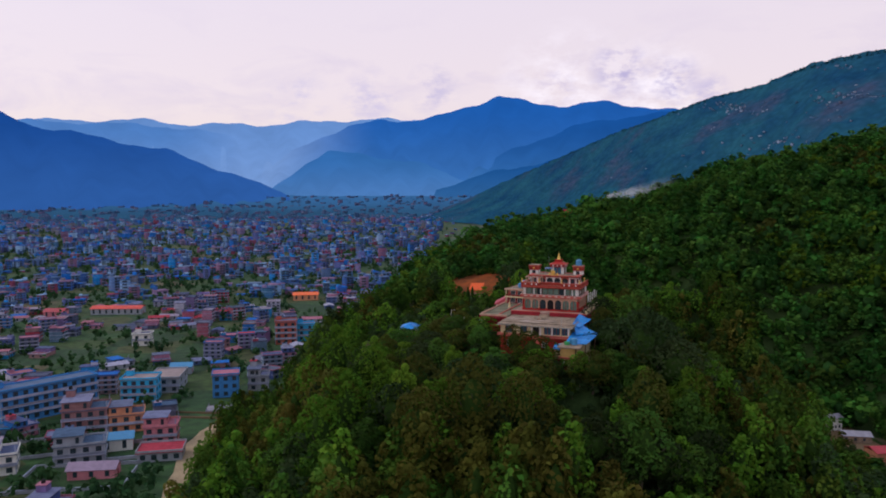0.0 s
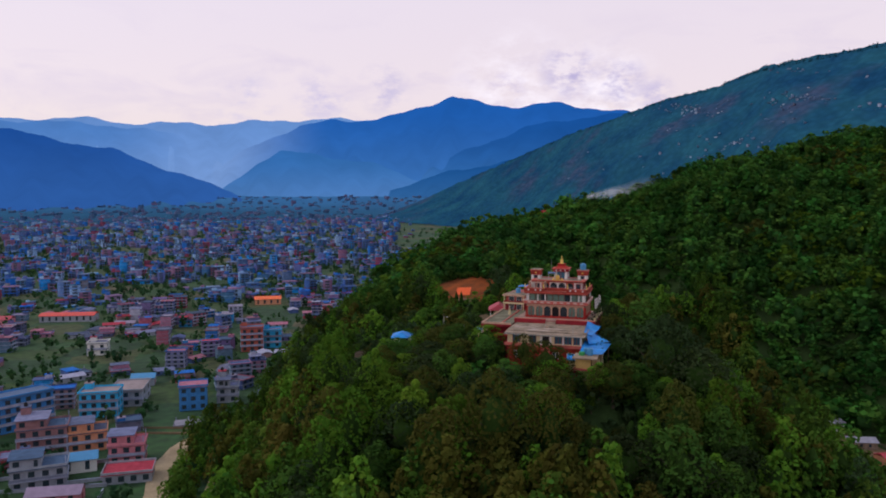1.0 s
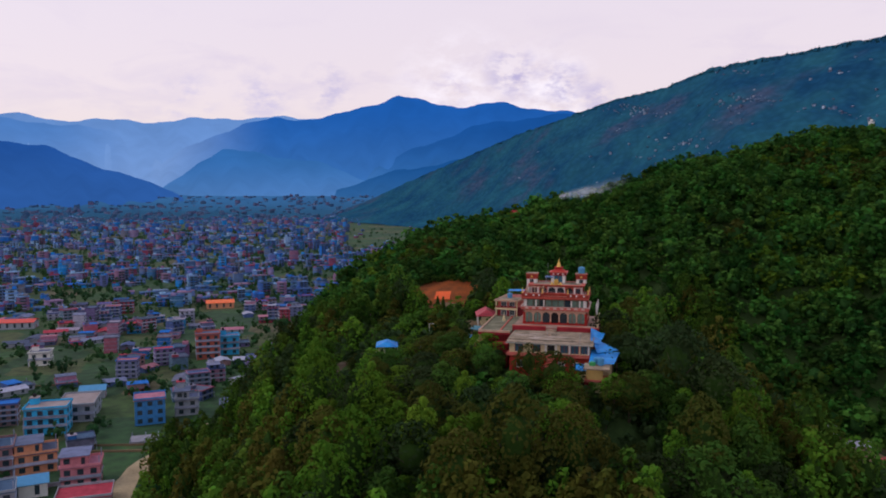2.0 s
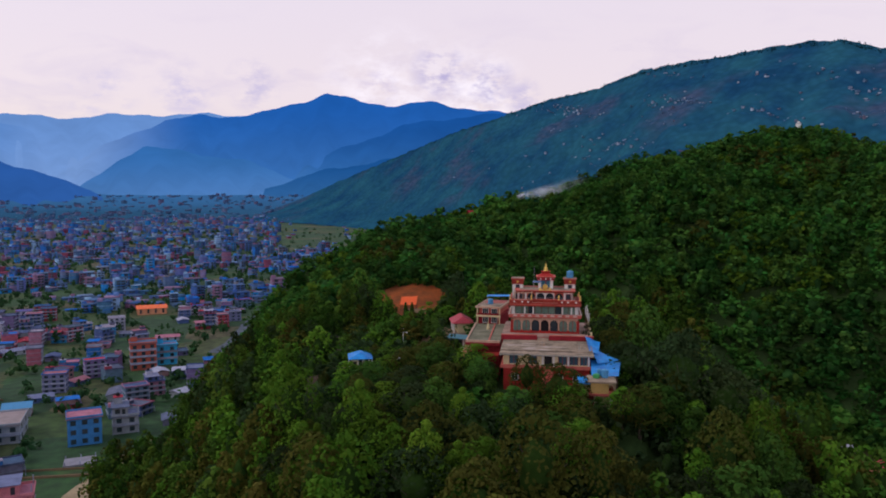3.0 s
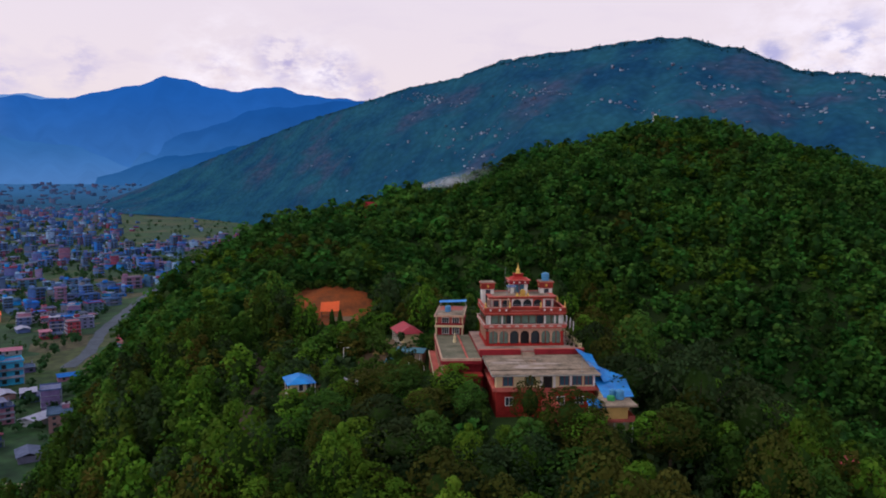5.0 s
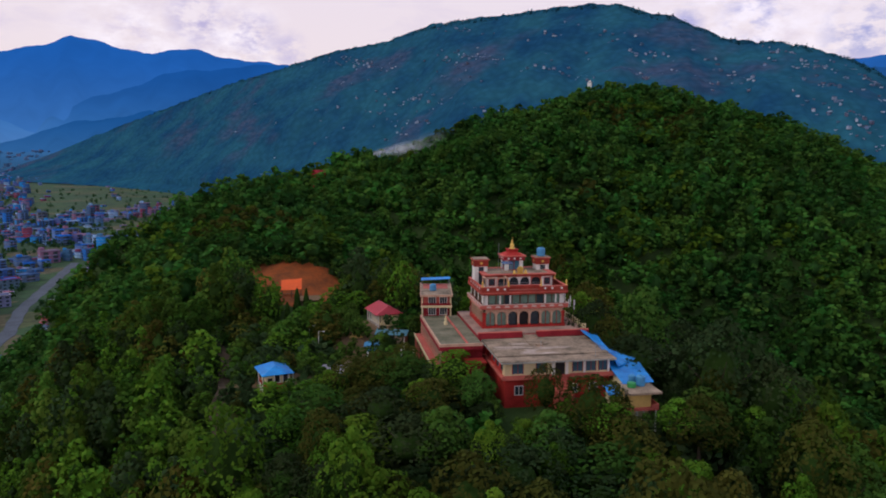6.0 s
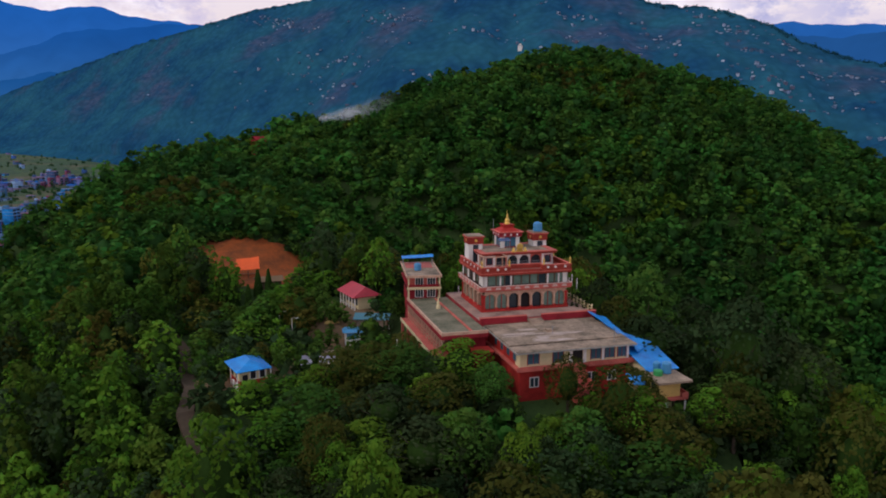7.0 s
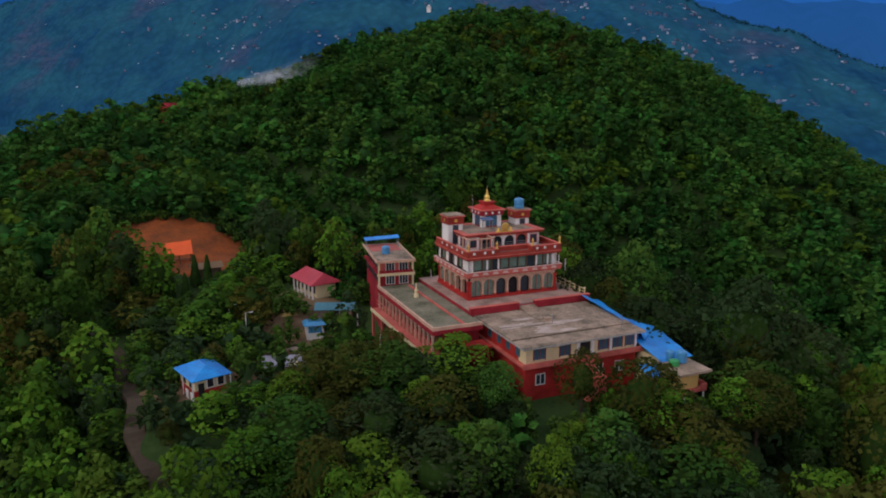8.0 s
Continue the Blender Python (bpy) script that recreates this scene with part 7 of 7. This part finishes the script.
FH = [far_house(9, 8, 3), far_house(7, 7, 2), far_house(15, 8, 1), far_house(7, 8, 5), far_house(8, 9, 2), far_house(11, 8, 3), far_house(8, 8, 4), far_house(12, 9, 1), far_house(10, 9, 2)]
FH2 = [far_house(10, 9, 3, False), far_house(12, 9, 2, False), far_house(9, 9, 4, False), far_house(14, 10, 2, False)]
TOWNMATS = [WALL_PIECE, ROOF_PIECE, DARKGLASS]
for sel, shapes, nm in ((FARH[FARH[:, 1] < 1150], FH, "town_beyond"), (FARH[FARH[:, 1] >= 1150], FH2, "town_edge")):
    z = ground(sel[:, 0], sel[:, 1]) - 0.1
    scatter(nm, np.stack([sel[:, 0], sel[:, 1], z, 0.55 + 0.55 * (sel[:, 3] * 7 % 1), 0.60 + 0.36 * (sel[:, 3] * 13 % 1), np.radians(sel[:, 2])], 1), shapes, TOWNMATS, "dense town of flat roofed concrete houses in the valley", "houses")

# trees and hedges between the houses
g = np.random.default_rng(52)
n = 9000
y = 175 + 1300 * g.random(n) ** 1.5
x = (-0.66 * y - 30) + (0.84 * y + 30) * g.random(n)
ok = (rise(x, y) < valley(x, y) - 2) & (near_line(x, y, TRACKS[0]) > 6) & (near_line(x, y, TRACKS[2]) > 8) & ((y > 520) | (g.random(n) < 0.45)) & ~((x > -100) & (y > 246) & (y < 300)) & ((x < 0.02 * y - 37) | (y < 1020) | (g.random(n) < 0.25))
for q in range(0, len(S), 1):
    ok &= np.hypot(x - S[q, 0], y - S[q, 1]) > 5.5
for tx, ty, r in TAKEN:
    ok &= np.hypot(x - tx, y - ty) > r
x, y = x[ok], y[ok]
TOWNSHAPES = [crown(90 + k, 2.6, 6.0, 14, 1.7) for k in range(4)]
scatter("town_trees", np.stack([x, y, ground(x, y) - 0.1, g.uniform(0.45, 1.2, len(x)), g.uniform(0.7, 1.1, len(x)), g.uniform(0, 6.28, len(x))], 1), TOWNSHAPES, [LEAF_TOWN, LEAF_TOWN], "green trees between the houses of the town")

# the hazy far end of the valley, which climbs gently to the feet of the mountains
def plain_height(x, y):
    r, a = np.hypot(x - HUB[0], y - HUB[1]), np.degrees(np.arctan2(x - HUB[0], y - HUB[1]))
    return valley(x, y) + 42 * ease((r - 1750) / 1050) * np.interp(a, (-36, -18), (0.45, 1.0))


az, rr = np.meshgrid(np.radians(np.arange(-50, 26, 2.0)), np.geomspace(1750, 4400, 24))
X, Y = HUB[0] + rr * np.sin(az), HUB[1] + rr * np.cos(az)
V = np.stack([X.ravel(), Y.ravel(), (plain_height(X, Y) + 2.5 - 3.5 * (rr < 1760)).ravel()], 1)
i = np.arange(az.size).reshape(az.shape)
a, b, c, d = i[:-1, :-1].ravel(), i[:-1, 1:].ravel(), i[1:, 1:].ravel(), i[1:, :-1].ravel()
# the plain glows in the colour of its haze
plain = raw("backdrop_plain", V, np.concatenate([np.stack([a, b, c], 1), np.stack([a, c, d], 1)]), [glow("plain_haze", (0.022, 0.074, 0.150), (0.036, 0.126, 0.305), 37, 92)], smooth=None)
tagged(plain, "blue hazy plain at the far end of the valley", "plain", kind="structure")

g = np.random.default_rng(58)
n = 3600
r_ = 1820 + 950 * g.random(n) ** 1.2
a_ = np.radians(g.uniform(-46, 8, n) + 3 * np.sin(r_ / 140))
x, y = HUB[0] + r_ * np.sin(a_), HUB[1] + r_ * np.cos(a_)
z = plain_height(x, y) + 1.5
# wall and roof colours blued with painted haze to match the plain
HAMLET = [palette("hazed_hamlet_plaster", [(0.05, 0.12, 0.25), (0.09, 0.15, 0.28), (0.14, 0.13, 0.25), (0.06, 0.13, 0.24), (0.16, 0.19, 0.32)], True), palette("hazed_hamlet_roofs", [(0.05, 0.12, 0.25), (0.12, 0.12, 0.24), (0.07, 0.14, 0.27), (0.13, 0.17, 0.30)], True), DARKGLASS]
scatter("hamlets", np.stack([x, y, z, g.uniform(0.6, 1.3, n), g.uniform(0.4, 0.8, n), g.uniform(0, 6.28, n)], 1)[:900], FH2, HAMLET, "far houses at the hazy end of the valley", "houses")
# the groves' colour has that haze blue mixed in too
GROVE = mat("hazed_grove_foliage", (0.036, 0.112, 0.235), 0.95, 0.35, 0.01, 0.1, 0.0, isle=0.15, tint=(0.030, 0.096, 0.205))
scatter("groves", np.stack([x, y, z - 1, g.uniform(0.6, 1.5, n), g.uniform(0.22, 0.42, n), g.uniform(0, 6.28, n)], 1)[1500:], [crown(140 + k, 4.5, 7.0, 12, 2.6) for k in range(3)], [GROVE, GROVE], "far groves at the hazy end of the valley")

# villages and woods on the settled ridge
g = np.random.default_rng(63)
az, s = [], []
for k in range(66):
    ca = g.choice([g.uniform(16, 74), 24 + g.normal(0, 2), 30 + g.normal(0, 2), 38 + g.normal(0, 3), 46 + g.normal(0, 2.5), 57 + g.normal(0, 4)])
    cs, n = g.choice([0.12, 0.22, 0.30, 0.36, 0.46, 0.6]) + g.normal(0, 0.05), g.integers(3, 18)
    az.append(ca + g.normal(0, 1.0, n))
    s.append(np.clip(cs + 0.02 * (az[-1] - ca) + g.normal(0, 0.010, n), 0.03, 0.9))
for ca, cs, n in ((57.2, 0.10, 9), (58.4, 0.22, 16), (60.6, 0.17, 12), (62.8, 0.12, 10), (61.8, 0.45, 8), (67.1, 0.06, 5), (68.3, 0.6, 6), (51.5, 0.06, 14), (54, 0.1, 8)):
    az.append(ca + g.normal(0, 0.55, n))
    s.append(np.clip(cs + g.normal(0, 0.012, n), 0.02, 0.9))
az, s = np.concatenate(az + [g.uniform(12, 76, 70)]), np.concatenate(s + [g.uniform(0.05, 0.85, 70)])
n = len(az)
x, y, z = ridge_point(az, s)
# haze over the ridge is mixed into the house colours as blue
VM = [palette("hazed_village_plaster", [(0.18, 0.26, 0.42), (0.10, 0.16, 0.27), (0.44, 0.50, 0.64), (0.13, 0.13, 0.20), (0.07, 0.13, 0.22), (0.30, 0.36, 0.50)], True), palette("hazed_village_roofs", [(0.18, 0.26, 0.40), (0.09, 0.15, 0.26), (0.22, 0.11, 0.16), (0.40, 0.46, 0.60), (0.12, 0.18, 0.28)], True), DARKGLASS]
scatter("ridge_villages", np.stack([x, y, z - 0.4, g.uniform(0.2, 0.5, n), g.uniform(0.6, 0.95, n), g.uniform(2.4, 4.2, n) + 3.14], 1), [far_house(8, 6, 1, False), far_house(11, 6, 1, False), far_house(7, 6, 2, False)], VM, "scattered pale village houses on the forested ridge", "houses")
n = 2600
az, s = g.uniform(6, 82, n), g.random(n) * 0.02
x, y, z = ridge_point(az, s)
# leaf colour carries the same painted haze as the ridge
RL = mat("hazed_distant_leaves", (0.022, 0.088, 0.120), 0.95, 0.4, 0.012, 0.2, 0.0, isle=0.2, tint=(0.014, 0.062, 0.100))
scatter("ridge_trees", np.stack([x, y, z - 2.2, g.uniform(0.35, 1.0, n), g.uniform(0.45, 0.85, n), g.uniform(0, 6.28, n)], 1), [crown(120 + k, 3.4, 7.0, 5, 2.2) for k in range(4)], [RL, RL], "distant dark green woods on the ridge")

x, y, z = (float(q) for q in ridge_point(np.array(38.6), np.array(0.47)))
tower = root("white_tower", pose(x, y, z - 1, 0, 0, 35) @ Matrix.Scale(0.5, 4), "small white tower house on the ridge", "tower")
P("wall", WHITE, tower, [(-4, 4, -4, 4, -3, 9)])
P("roof", GREYPL, tower, [(-5, 5, -5, 5, 9, 9.8)])
P("upper_room", WHITE, tower, [(-2, 2, -2, 2, 9.8, 13)])

# pale banks and a foundation in the fields beside the road
for x, y, w, d, a in ((-92, 268, 30, 1.1, -4), (-90, 273.5, 26, 0.8, -4), (-150, 352, 42, 1.0, 10)):
    bank = P("field_bank", TRACK, None, [(-w / 2, w / 2, -d / 2, d / 2, -0.6, 0.55, 0.25)])
    bank.matrix_world = pose(x, y, gz(x, y), 0, 0, a)
    tagged(bank, "low pale earth bank between fields", "bank", "field banks")
footing = root("foundation", pose(-85, 279, gz(-85, 279), 0, 0, 10), "pale concrete foundation of an unbuilt house in a field", "foundation")
P("slab", FLATROOF, footing, [(-4.5, 4.5, -3.5, 3.5, -0.6, 0.45)])
for x in (-4.2, 0, 4.0):
    for y in (-3.2, 3.0):
        P("column_stub", BAND, footing, [(x, x + 0.25, y, y + 0.25, 0.45, 1.5)])

# garden walls round the plots at the foot of the hill
def compound_wall(x, y, a, w, d, h=0.95):
    r = root("compound_wall", pose(x, y, gz(x, y), 0, 0, a), "pale grey garden wall round a plot", "wall", "garden walls")
    for k, row in enumerate(((-w / 2, w / 2, -d / 2, -d / 2 + 0.25), (-w / 2, w / 2, d / 2 - 0.25, d / 2), (-w / 2, -w / 2 + 0.25, -d / 2 + 0.25, d / 2 - 0.25), (w / 2 - 0.25, w / 2, -d / 2 + 0.25, d / 2 - 4))):
        P("wall_side", GREYPL, r, [(*row, -0.8, h)])
        P("coping", BAND, r, [(row[0] - 0.06, row[1] + 0.06, row[2] - 0.06, row[3] + 0.06, h, h + 0.12)])


for x, y, a, w, d in ((-105, 210, 8, 30, 20), (-100, 233, 16, 18, 16), (-126, 236, 22, 24, 18), (-116, 190, 14, 26, 16)):
    compound_wall(x, y, a, w, d)
